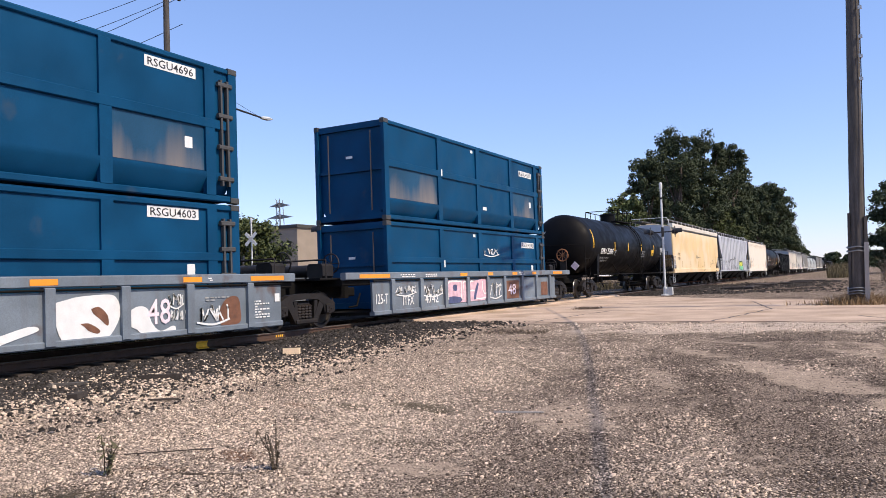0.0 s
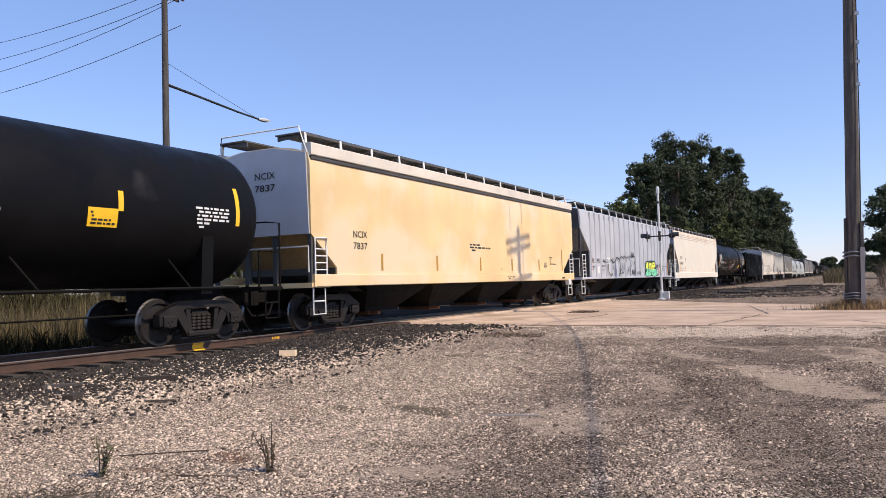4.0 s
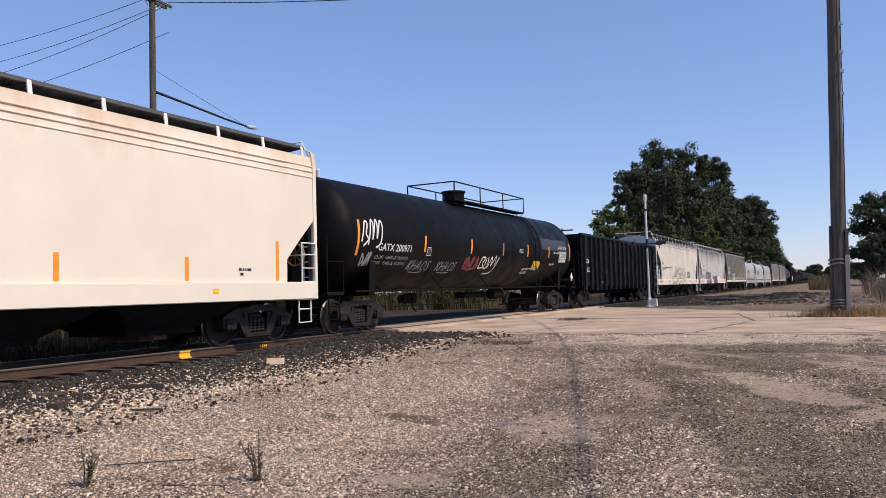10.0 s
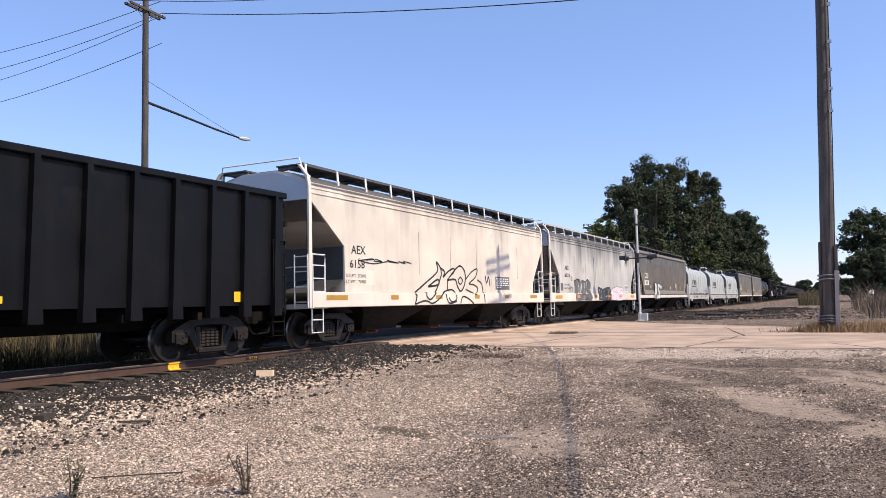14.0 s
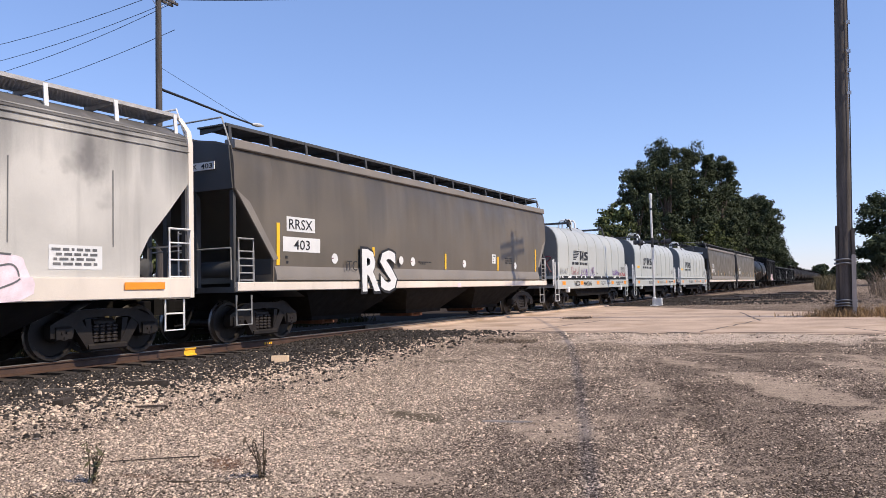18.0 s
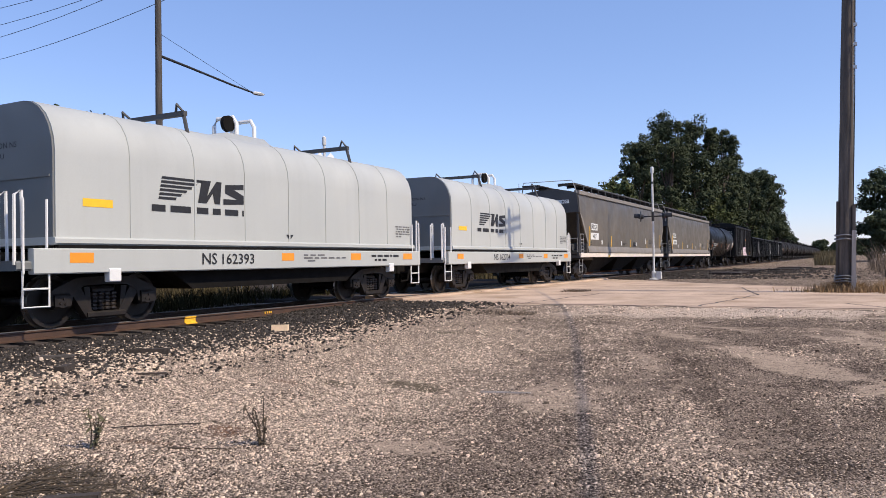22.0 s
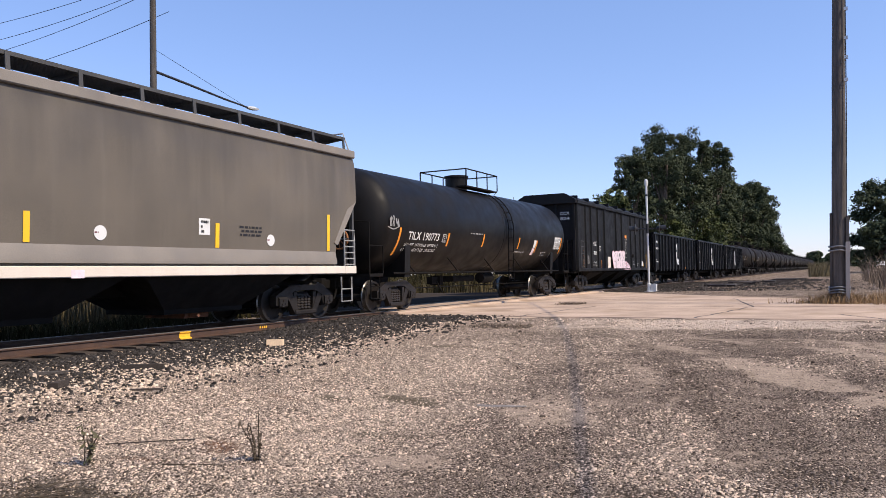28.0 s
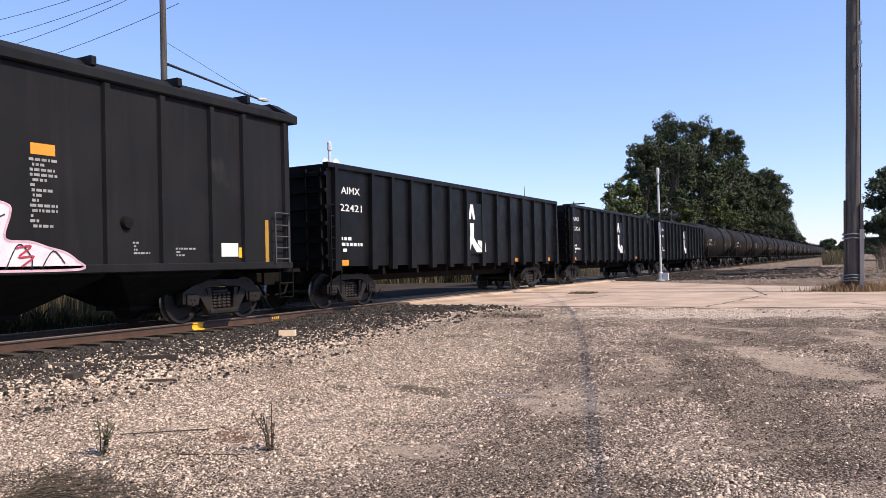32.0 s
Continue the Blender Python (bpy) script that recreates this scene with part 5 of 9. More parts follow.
def ribbon(sh, car, pts, width, surf, lift):
    """A brush stroke through (s, z) points."""
    p = [Vector(q) for q in pts]
    base = len(sh.v)
    for k, q in enumerate(p):
        d = p[min(k + 1, len(p) - 1)] - p[max(k - 1, 0)]
        nrm = Vector((-d.y, d.x)).normalized() * width / 2
        for e in (q + nrm, q - nrm):
            sh.v.append((surf(e.y) + lift, car.y(e.x), e.y))
    sh.f += [(base + 2 * k, base + 2 * k + 1, base + 2 * k + 3, base + 2 * k + 2) for k in range(len(p) - 1)]


def smooth_line(pts, n=6):
    """A curve through points (Catmull-Rom)."""
    p = [Vector(q) for q in pts]
    out = []
    for k in range(len(p) - 1):
        a, b, c, d = p[max(k - 1, 0)], p[k], p[k + 1], p[min(k + 2, len(p) - 1)]
        for i in range(n):
            t = i / n
            out.append(0.5 * (2 * b + (c - a) * t + (2 * a - 5 * b + 4 * c - d) * t * t + (3 * b - a - 3 * c + d) * t ** 3))
    return out + [p[-1]]


def scrawl(car, s0, s1, z0, z1, mat, surf, letters=5, width=0.04, seed=1, lift=0.012, label=""):
    """A quickly sprayed tag of looping strokes, one part a letter."""
    rnd = random.Random(seed)
    w = (s1 - s0) / letters
    for k in range(letters):
        cx = s0 + (k + 0.5) * w
        pts = [(cx + rnd.uniform(-0.55, 0.55) * w, z0 + (z1 - z0) * (0.05 + 0.9 * (i % 2 if rnd.random() < 0.75 else rnd.random()) * rnd.uniform(0.7, 1))) for i in range(rnd.randint(4, 6))]
        sh = Shape()
        ribbon(sh, car, smooth_line(pts), width, surf, lift + 0.0005 * k)
        car.put("graffiti", sh, mat, label, smooth=0)
    if rnd.random() < 0.6:
        sh = Shape()
        ribbon(sh, car, smooth_line([(s0, z0), (s0 + 0.5 * (s1 - s0), z0 - 0.06), (s1, z0 + 0.03)]), width, surf, lift)
        car.put("graffiti", sh, mat, smooth=0)


def sprayed(car, text, s0, s1, z0, z1, fill, line, surf, label="", edge=0.045, slant=0.0):
    """Fat sprayed letters: a filled word over its own wider outline."""
    d = 0.06 * (z1 - z0)
    share = [0.5 if q == "I" else 1.0 for q in text]
    at = s0
    for q, w in zip(text, share):
        w = w * (s1 - s0) / sum(share)
        a = lettering(car, q, at - d, at + w + d * 0.6, z0 - d, z1 + d, line, surf, edge * 1.6, slant, 0.012)
        b = lettering(car, q, at, at + w - d * 0.4, z0, z1, fill, surf, edge, slant, 0.018)
        a.name, b.name = "graffiti", "graffiti"
        if label:
            b["label"] = label
        at += w


def on_field(field, pts):
    """Points drawn on a unit square, laid on a field of a car's side."""
    s0, s1, z0, z1 = field
    return [(s0 + u * (s1 - s0), z0 + v * (z1 - z0)) for u, v in pts]


def above(ring, z, side):
    """The piece of an outline above (side 1) or below (side -1) a height."""
    out = []
    for (sa, za), (sb, zb) in zip(ring, ring[1:] + ring[:1]):
        if (za - z) * side >= 0:
            out.append((sa, za))
        if (za - z) * (zb - z) < 0:
            out.append((sa + (sb - sa) * (z - za) / (zb - za), z))
    return out


def filled(car, field, pts, mat, surf, lift, label="", breaks=()):
    """One sprayed field of colour; breaks: heights at which the car's side steps in or out."""
    ring = [tuple(p) for p in smooth_line(on_field(field, pts + pts[:1]), 4)[:-1]]
    for lo, hi in zip((-9,) + tuple(breaks), tuple(breaks) + (99,)):
        r = above(above(ring, lo, 1), hi, -1) if breaks else ring
        if len(r) > 2:
            x = surf((max(lo, 0) + min(hi, 5)) / 2) + lift
            car.put("graffiti", Shape().add([(x, car.y(p), z) for p, z in r], [tuple(range(len(r)))]), mat, label, smooth=0)


def strokes(car, field, lines, mat, width, surf, lift, label=""):
    """Sprayed lines, each a part."""
    for k, pts in enumerate(lines):
        sh = Shape()
        ribbon(sh, car, smooth_line(on_field(field, pts), 5), width, surf, lift + 0.0004 * k)
        car.put("graffiti", sh, mat, label, smooth=0)


def disc(car, s, z, r, mat, surf, lift=0.01):
    sh = Shape().add([(surf(z) + lift, car.y(s) + r * math.cos(a), z + r * math.sin(a)) for a in (2 * math.pi * i / 18 for i in range(18))], [tuple(range(18))])
    return car.put("round_sign", sh, mat, smooth=0)


# bogies, built once and shared
def side_frame_mesh():
    sh = Shape()
    for g in (-1, 1):
        sh.prism([(g * 1.12, 0.40), (g * 1.12, 0.62), (g * 0.98, 0.70), (g * 0.60, 0.86), (0, 0.88), (0, 0.74), (g * 0.45, 0.72), (g * 0.66, 0.60), (g * 0.70, 0.40)], -0.09, 0.09, "x")
        sh.prism([(g * 0.70, 0.60), (g * 0.52, 0.70), (g * 0.27, 0.26), (g * 0.30, 0.15), (g * 0.40, 0.16)], -0.08, 0.08, "x")
        sh.prism([(g * 0.33, 0.70), (g * 0.45, 0.70), (g * 0.37, 0.28), (g * 0.29, 0.28)], -0.10, 0.07, "x")
        sh.box(-0.13, 0.13, g * 0.889 - 0.15, g * 0.889 + 0.15, 0.34, 0.60, 0.04)
    sh.box(-0.11, 0.11, -0.40, 0.40, 0.14, 0.26, 0.03)
    return sh.mesh("side_frame", PAINT["truck"])


def spring_mesh():
    prof = [(0.26, 0.02)]
    for k in range(5):
        z = 0.27 + k * 0.066
        prof += [(z, 0.045), (z + 0.020, 0.064), (z + 0.046, 0.064)]
    return Shape().lathe(prof + [(0.61, 0.02)], "z", n=8).mesh("spring", PAINT["spring"])


def wheel_mesh():
    half = [(1.13, 0.03), (1.13, 0.10), (0.99, 0.115), (0.98, 0.075), (0.87, 0.075), (0.86, 0.14), (0.80, 0.15), (0.775, 0.36), (0.82, 0.385), (0.82, 0.447), (0.73, 0.457), (0.70, 0.485), (0.68, 0.483), (0.68, 0.385), (0.735, 0.36), (0.74, 0.15), (0.66, 0.13), (0.65, 0.08)]
    sh = Shape().lathe([(-x, r) for x, r in half] + [(x, r) for x, r in half[::-1]], "x", n=26)
    for g in (-1, 1):
        for k in range(3):
            a = 2 * math.pi * k / 3
            y, z = 0.055 * math.cos(a), 0.055 * math.sin(a)
            sh.box(g * 1.13 - 0.02, g * 1.13 + 0.02, y - 0.016, y + 0.016, z - 0.016, z + 0.016)
    me = sh.mesh("wheelset", [PAINT["wheel"], PAINT["tread"]])
    for q in me.polygons:
        c = q.center
        if math.hypot(c.y, c.z) > 0.44 and 0.70 < abs(c.x):
            q.material_index = 1
    return me


FRAME, SPRINGS, WHEEL = side_frame_mesh(), spring_mesh(), wheel_mesh()
BOLSTER = Shape().box(-1.0, 1.0, -0.22, 0.22, 0.42, 0.70, 0.05).lathe([(0.70, 0.22), (0.80, 0.20)], "z", n=14).box(-0.85, 0.85, 0.36, 0.42, 0.30, 0.42).box(-0.85, 0.85, -0.42, -0.36, 0.30, 0.42).mesh("bogie", PAINT["truck"])


def bogie(car, s):
    b = part("bogie", BOLSTER, None, car.ob, at=(0, car.y(s), 0))
    for x in (-1.0, 1.0):
        part("side_frame", FRAME, None, b, at=(x, 0, 0))
        for y in (-0.2, -0.067, 0.067, 0.2):
            part("spring", SPRINGS, None, b, at=(x, y, 0))
    for y in (-0.889, 0.889):
        WHEELS.append((part("wheelset", WHEEL, None, b, at=(0, y, 0.457)), y))


def couplers(car, s0, s1):
    for s, g in ((s0, -1), (s1, 1)):
        y = car.y(s)
        sh = Shape().box(-0.11, 0.11, min(y, y + g * 0.45), max(y, y + g * 0.45), 0.72, 0.98, 0.03)
        sh.prism([(-0.2, y + g * 0.42), (0.2, y + g * 0.42), (0.22, y + g * 0.62), (0.05, y + g * 0.72), (-0.2, y + g * 0.62)], 0.68, 1.02, "z")
        sh.tube([(0.3, y, 0.8), (0.36, y + g * 0.25, 0.45), (0.25, y + g * 0.5, 0.42)], 0.03)
        car.put("coupler", sh, "dark")


def ladder(car, s0, s1, z0, z1, rungs, x, mat, top_bend=0.0, name="ladder"):
    """Two stiles and their rungs on a car's side; top_bend: how far the stiles lean in at the top."""
    a, b = car.y(s0), car.y(s1)
    ob = car.put(name, Shape().tube([(x, a, z0), (x, a, z1 - 0.25), (x - top_bend, a, z1), (x - top_bend, b, z1), (x, b, z1 - 0.25), (x, b, z0)], 0.022, 5), mat)
    for k in range(rungs):
        z = z0 + 0.08 + (z1 - z0 - 0.35) * k / max(rungs - 1, 1)
        car.put("rung", Shape().tube([(x, a, z), (x, b, z)], 0.016, 5), mat, parent=ob)
    return ob


def end_ladder(car, s, x0, x1, z0, z1, rungs, mat):
    sh = Shape()
    y = car.y(s)
    for x in (x0, x1):
        sh.box(x - 0.025, x + 0.025, y - 0.03, y + 0.03, z0, z1)
    for k in range(rungs):
        z = z0 + 0.1 + (z1 - z0 - 0.2) * k / max(rungs - 1, 1)
        sh.tube([(x0, y, z), (x1, y, z)], 0.016, 5)
    return car.put("end_ladder", sh, mat)


def handrail(car, pts, mat, r=0.02, name="handrail"):
    return car.put(name, Shape().tube([(x, car.y(s), z) for x, s, z in pts], r, 6), mat)


def step(car, s0, s1, mat, x=1.5, z0=0.42, z1=1.05):
    sh = Shape()
    sh.tube([(x, car.y(s0), z1), (x, car.y(s0), z0), (x, car.y(s1), z0), (x, car.y(s1), z1)], 0.022, 5)
    sh.tube([(x, car.y(s0), (z0 + z1) / 2), (x, car.y(s1), (z0 + z1) / 2)], 0.018, 5)
    return car.put("step", sh, mat)


def underframe(car, s0, s1, w, z0, z1, mat="dark"):
    return car.put("centre_sill", Shape().box(-w, w, car.y(s0), car.y(s1), z0, z1, 0.04), mat)


def hopper(car, s0, s1, top, cut0, cut1, sill, body, end, sill_mat, bays, walk_z, roof=0.22, w=1.58, bulge=0.0, ribs=(), posts=13, band=None, lines=(), gate="dark", stile="chalk", ladder_top=2.25, end_height=None, walk_mat="grate", roof_mat=None, wall_mat=None, posted=False):
    """A covered hopper. top: the eaves' height; cut0, cut1: where the side's lower corners are cut away, as (s, z) from the end downwards; sill: heights of the side sill."""
    def wide(z):
        u = (z - sill[1]) / (top - sill[1])
        return w - bulge * (2 * u - 1) ** 2 + (bulge if bulge else 0) - max(0, u - 0.9) * 0.6

    def low(s):
        z = sill[1]
        for pts, g in ((cut0, 1), (cut1, -1)):
            for (sa, za), (sb, zb) in zip(pts, pts[1:]):
                lo, hi = min(sa, sb), max(sa, sb)
                if lo <= s <= hi and hi > lo:
                    z = max(z, za + (zb - za) * (s - sa) / (sb - sa))
        return z

    stops = sorted({s0, s1, *(p[0] for p in cut0), *(p[0] for p in cut1)} | {max(p[0] for p in cut0) + 0.01, min(p[0] for p in cut1) - 0.01} | {s0 + (s1 - s0) * k / 8 for k in range(2, 7)})
    rings = []
    for s in stops:
        zb = low(s)
        side = [(wide(zb + (top - zb) * k / 7), zb + (top - zb) * k / 7) for k in range(8)]
        ridge = [(wide(top) * 0.72, top + roof * 0.62), (wide(top) * 0.35, top + roof), (0, top + roof)]
        prof = side + ridge
        prof = prof + [(-x, z) for x, z in prof[::-1][1:]]
        rings.append([(x, car.y(s), z) for x, z in prof])
    car.put("body", Shape().loft(rings), body)
    if roof_mat:
        lid = [(wide(top - 0.10) + 0.012, top - 0.10), (wide(top) + 0.012, top), (wide(top) * 0.72 + 0.005, top + roof * 0.62 + 0.012), (wide(top) * 0.35, top + roof + 0.012)]
        lid = lid + [(-x, z) for x, z in lid[::-1]]
        car.put("roof", Shape().loft([[(x, car.y(s), z) for x, z in lid] for s in (s0 + 0.01, s1 - 0.01)]), roof_mat, "soot-darkened roof")
    # the end walls stand a little proud of the body
    for s, g in ((s0, -1), (s1, 1)):
        y, zb = car.y(s), low(s)
        zt = end_height or top
        out = [(wide(zb) - 0.04, zb), (wide(zt) - 0.04, zt), (0.5, zt + roof * 0.9), (-0.5, zt + roof * 0.9), (-wide(zt) + 0.04, zt), (-wide(zb) + 0.04, zb)]
        # wall_mat greys a pale car's end wall, its shade put into the paint
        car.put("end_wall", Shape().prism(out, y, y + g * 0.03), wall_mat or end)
        sheet = Shape()
        pts = cut0 if g < 0 else cut1
        q = [(pts[0][0], pts[0][1])] + list(pts[1:]) + [(pts[-1][0] + (-g) * 1.2, sill[0] - 0.15)]
        for (sa, za), (sb, zb2) in zip(q, q[1:]):
            k = len(sheet.v)
            sheet.v += [(-w + 0.05, car.y(sa), za), (w - 0.05, car.y(sa), za), (w - 0.05, car.y(sb), zb2), (-w + 0.05, car.y(sb), zb2)]
            sheet.f.append((k, k + 1, k + 2, k + 3))
        # the dark paint here stands in for shade behind the cut corner
        car.put("slope_sheet", sheet, end)
        post = Shape()
        for x in (-w + 0.08, w - 0.08):
            post.box(x - 0.05, x + 0.05, y - g * 0.10, y - g * 0.02, sill[0], low(s) + 0.02)
        for x in (-0.45, 0.45):
            post.box(x - 0.06, x + 0.06, min(y, y - g * 0.12), max(y, y - g * 0.12), sill[0], low(s) + 0.05)
        car.put("end_post", post, end)
        car.put("end_platform", Shape().box(-w, w, min(y, y - g * 0.75), max(y, y - g * 0.75), sill[0] - 0.02, sill[0] + 0.10, 0.02), sill_mat if stile == "chalk" else end)
        tank = Shape().lathe([(-0.55, 0.05), (-0.5, 0.18), (0.5, 0.18), (0.55, 0.05)], "x", (0.55, y - g * 0.62, 1.62), 14)
        if g > 0 or stile != "chalk":
            car.put("air_reservoir", tank, end)
        step(car, s - g * 0.12, s - g * 0.58, stile, x=w - 0.06)
        handrail(car, [(w - 0.10, s - g * 0.02, sill[1] + 0.05), (w - 0.10, s - g * 0.02, 2.05), (-w + 0.10, s - g * 0.02, 2.05), (-w + 0.10, s - g * 0.02, sill[1] + 0.05)], stile)
    for x in (w, -w):
        g = 1 if x > 0 else -1
        a, b = sorted((x - g * 0.12, x + g * 0.05))
        car.put("side_sill", Shape().box(a, b, car.y(s0 + 0.05), car.y(s1 - 0.05), sill[0], sill[1] - 0.004, 0.015), sill_mat)
    for s, g in ((s0, 1), (s1, -1)):
        a, b = sorted((s + g * (0.04 if posted else 0.10), s + g * 0.55))
        ladder(car, a, b, sill[0], ladder_top, 4 if posted else 6, w + 0.03, stile, 0.0)
        if posted:
            # a flat corner post runs up the end and bends in under the roof walk
            y = car.y(s)
            for h in (-1, 1):
                line = [(h * (w + 0.02), sill[0]), (h * (w + 0.02), top - 0.15), (h * (w - 0.03), top + 0.12), (h * 1.30, walk_z - 0.05)]
                rings = [[(x - h * 0.05, y - g * 0.07, z), (x, y - g * 0.07, z), (x, y + g * 0.05, z), (x - h * 0.05, y + g * 0.05, z)] for x, z in line]
                car.put("corner_post", Shape().loft(rings), sill_mat)
            rail = Shape()
            for x in (w - 0.02, w - 0.42):
                rail.tube([(x, y - g * 0.09, sill[0]), (x, y - g * 0.09, ladder_top)], 0.018, 5)
            for k in range(4):
                z = sill[0] + 0.15 + (ladder_top - sill[0] - 0.2) * k / 3
                rail.tube([(w - 0.02, y - g * 0.09, z), (w - 0.42, y - g * 0.09, z)], 0.015, 5)
            car.put("end_grab", rail, stile)
    for s in ribs:
        zb = low(s)
        car.put("rib", Shape().prism([(w - 0.01, car.y(s) - 0.06), (w + 0.05, car.y(s) - 0.035), (w + 0.05, car.y(s) + 0.035), (w - 0.01, car.y(s) + 0.06)], zb, top - 0.06, "z"), body)
    if band:
        zb0, zb1, mat = band
        for g in (-1, 1):
            a, b = sorted((g * (w - 0.25), g * (w + 0.035)))
            car.put("eave_band", Shape().box(a, b, car.y(s0 + 0.02), car.y(s1 - 0.02), zb0, zb1, 0.02), mat)
    for z in lines:
        for g in (-1, 1):
            a, b = sorted((g * (wide(z) - 0.05), g * (wide(z) + 0.02)))
            car.put("seam", Shape().box(a, b, car.y(s0 + 0.03), car.y(s1 - 0.03), z, z + 0.03, 0.008), body)
    # roof walk along both sides, with its brackets and hatches
    for g in (-1, 1):
        deck = Shape().box(g * 1.32 - 0.02, g * 1.32 + 0.02, car.y(s0 + 0.05), car.y(s1 - 0.05), walk_z - 0.07, walk_z)
        deck = car.put("roof_walk", deck, walk_mat)
        for k in range(13):
            x0, x1 = sorted((g * (0.50 + 0.062 * k), g * (0.542 + 0.062 * k)))
            car.put("slat", Shape().box(x0, x1, car.y(s0 + 0.05), car.y(s1 - 0.05), walk_z - 0.045, walk_z - 0.01), walk_mat, parent=deck)
        for k in range(posts):
            s = s0 + 0.15 + (s1 - s0 - 0.3) * k / (posts - 1)
            car.put("walk_bracket", Shape().prism([(g * 1.375, top - 0.03), (g * 1.40, top - 0.05), (g * 1.352, walk_z - 0.02), (g * 1.325, walk_z - 0.02)], car.y(s) - 0.04, car.y(s) + 0.04), stile if stile == "chalk" else walk_mat)
            car.put("walk_arm", Shape().prism([(g * 0.50, walk_z - 0.047), (g * 1.32, walk_z - 0.047), (g * 1.32, walk_z - 0.09), (g * 0.50, walk_z - 0.16)], car.y(s) - 0.02, car.y(s) + 0.02), walk_mat)
    car.put("hatch_trough", Shape().box(-0.34, 0.34, car.y(s0 + 0.6), car.y(s1 - 0.6), top + roof - 0.05, top + roof + 0.10, 0.05), body)
    for s in (s0 + 0.02, s1 - 0.02):
        handrail(car, [(-1.35, s, top), (-1.25, s, walk_z + 0.12), (1.25, s, walk_z + 0.12), (w - 0.05, s, top - 0.1)], stile)
    underframe(car, s0 + 0.2, s1 - 0.2, 0.32, 0.72, sill[0] - 0.01)
    span = (s1 - s0 - 4.6) / bays
    for k in range(bays):
        c = car.y(s0 + 2.3 + span * (k + 0.5))
        rings = [[(x * a, c + y * b, z) for x, y in ((-1, -1), (1, -1), (1, 1), (-1, 1))] for a, b, z in ((w - 0.12, span * 0.47, sill[0]), (w - 0.18, span * 0.42, sill[0] - 0.12), (0.85, span * 0.24, 0.46), (0.85, span * 0.24, 0.36))]
        bay = car.put("hopper_bay", Shape().loft(rings), gate)
        car.put("outlet_gate", Shape().box(-0.6, 0.6, c - 0.34, c + 0.34, 0.24, 0.36, 0.03).tube([(0.6, c - 0.2, 0.3), (0.86, c - 0.2, 0.3)], 0.035), "rust", parent=bay)
    bogie(car, s0 + 1.5)
    bogie(car, s1 - 1.5)
    couplers(car, s0 + 0.1, s1 - 0.1)
    return wide


def tank_car(car, s0, s1, r, zc, plat, detail=True, jacket="black", dome_at=None, reach=1.05):
    """A tank car: shell s0 to s1 with its heads, frame ends, saddles, dome platform and ladders. plat: the platform's ends along the train."""
    y0, y1 = car.y(s0), car.y(s1)
    prof = [(y0 - 0.78, 0.02)] + [(y0 - 0.78 * math.cos(a), r * math.sin(a)) for a in (math.pi / 2 * k / 7 for k in range(1, 7))] + [(y0, r), (y1, r)]
    prof += [(y1 + 0.78 * math.sin(a), r * math.cos(a)) for a in (math.pi / 2 * k / 7 for k in range(1, 7))] + [(y1 + 0.78, 0.02)]
    car.put("tank_shell", Shape().lathe(prof, "y", (0, 0, zc), 40), jacket)
    mid = car.y((plat[0] + plat[1]) / 2)
    for s, g in ((s0, -1), (s1, 1)):
        y = car.y(s)
        e = y - g * 0.15
        over = reach if g < 0 else 1.05
        f = y + g * over
        a, b = sorted((e - g * 1.6, f))
        car.put("stub_sill", Shape().box(-0.3, 0.3, a, b, 0.72, 1.12, 0.04), "dark")
        car.put("end_platform", Shape().box(-1.45, 1.45, min(f, f - g * 0.7), max(f, f - g * 0.7), 1.02, 1.12, 0.02), "dark")
        sad = Shape()
        sad.prism([(-1.35, 1.0), (1.35, 1.0), (1.42, zc - 0.35), (1.1, zc - 0.75), (0, zc - r * 0.9), (-1.1, zc - 0.75), (-1.42, zc - 0.35)], e - g * 1.0 - 0.15, e - g * 1.0 + 0.15)
        car.put("saddle", sad, jacket)
        handrail(car, [(1.42, s + g * 1.0, 1.1), (1.42, s + g * 1.0, 2.55), (1.0, s + g * 1.02, 2.6), (-1.0, s + g * 1.02, 2.6), (-1.42, s + g * 1.0, 2.55), (-1.42, s + g * 1.0, 1.1)], "dark")
        handrail(car, [(1.42, s + g * 1.0, 1.9), (1.42, s + g * 0.3, 1.9), (1.42, s + g * 0.3, 1.1)], "dark")
        step(car, s + g * 0.95, s + g * 0.5, "dark", x=1.42, z1=1.1)
        if g < 0 and detail:
            wheel = Shape()
            rim = [(0.5 + 0.28 * math.cos(2 * math.pi * k / 16), f - 0.05, 2.1 + 0.28 * math.sin(2 * math.pi * k / 16)) for k in range(17)]
            wheel.tube(rim, 0.03, 6)
            ob = car.put("brake_wheel", wheel, "brake_rust", "rusty spoked brake wheel")
            for k in range(0, 16, 2):
                car.put("spoke", Shape().tube([(0.5, f - 0.05, 2.1), rim[k]], 0.016, 4), "brake_rust", parent=ob)
            car.put("brake_post", Shape().box(0.34, 0.66, min(f, f + 0.1), max(f, f + 0.1), 1.1, 2.2, 0.03), "truck")
        bogie(car, s - g * (2.05 - over))
        couplers(car, s - 5, s + 0.95) if g > 0 else couplers(car, s - over + 0.1, s + 5)
    for x in (-1.38, 1.38):
        car.put("running_board_rail", Shape().tube([(x, y0 + 0.3, 1.12), (x, y1 - 0.3, 1.12)], 0.03), "dark")
    for k in range(5):
        y = y0 + 1.6 + (y1 - y0 - 3.2) * k / 4
        car.put("rail_stay", Shape().tube([(1.38, y, 1.12), (1.15, y - 0.35, zc - math.sqrt(max(r * r - 1.3, 0.1)))], 0.022), "dark")
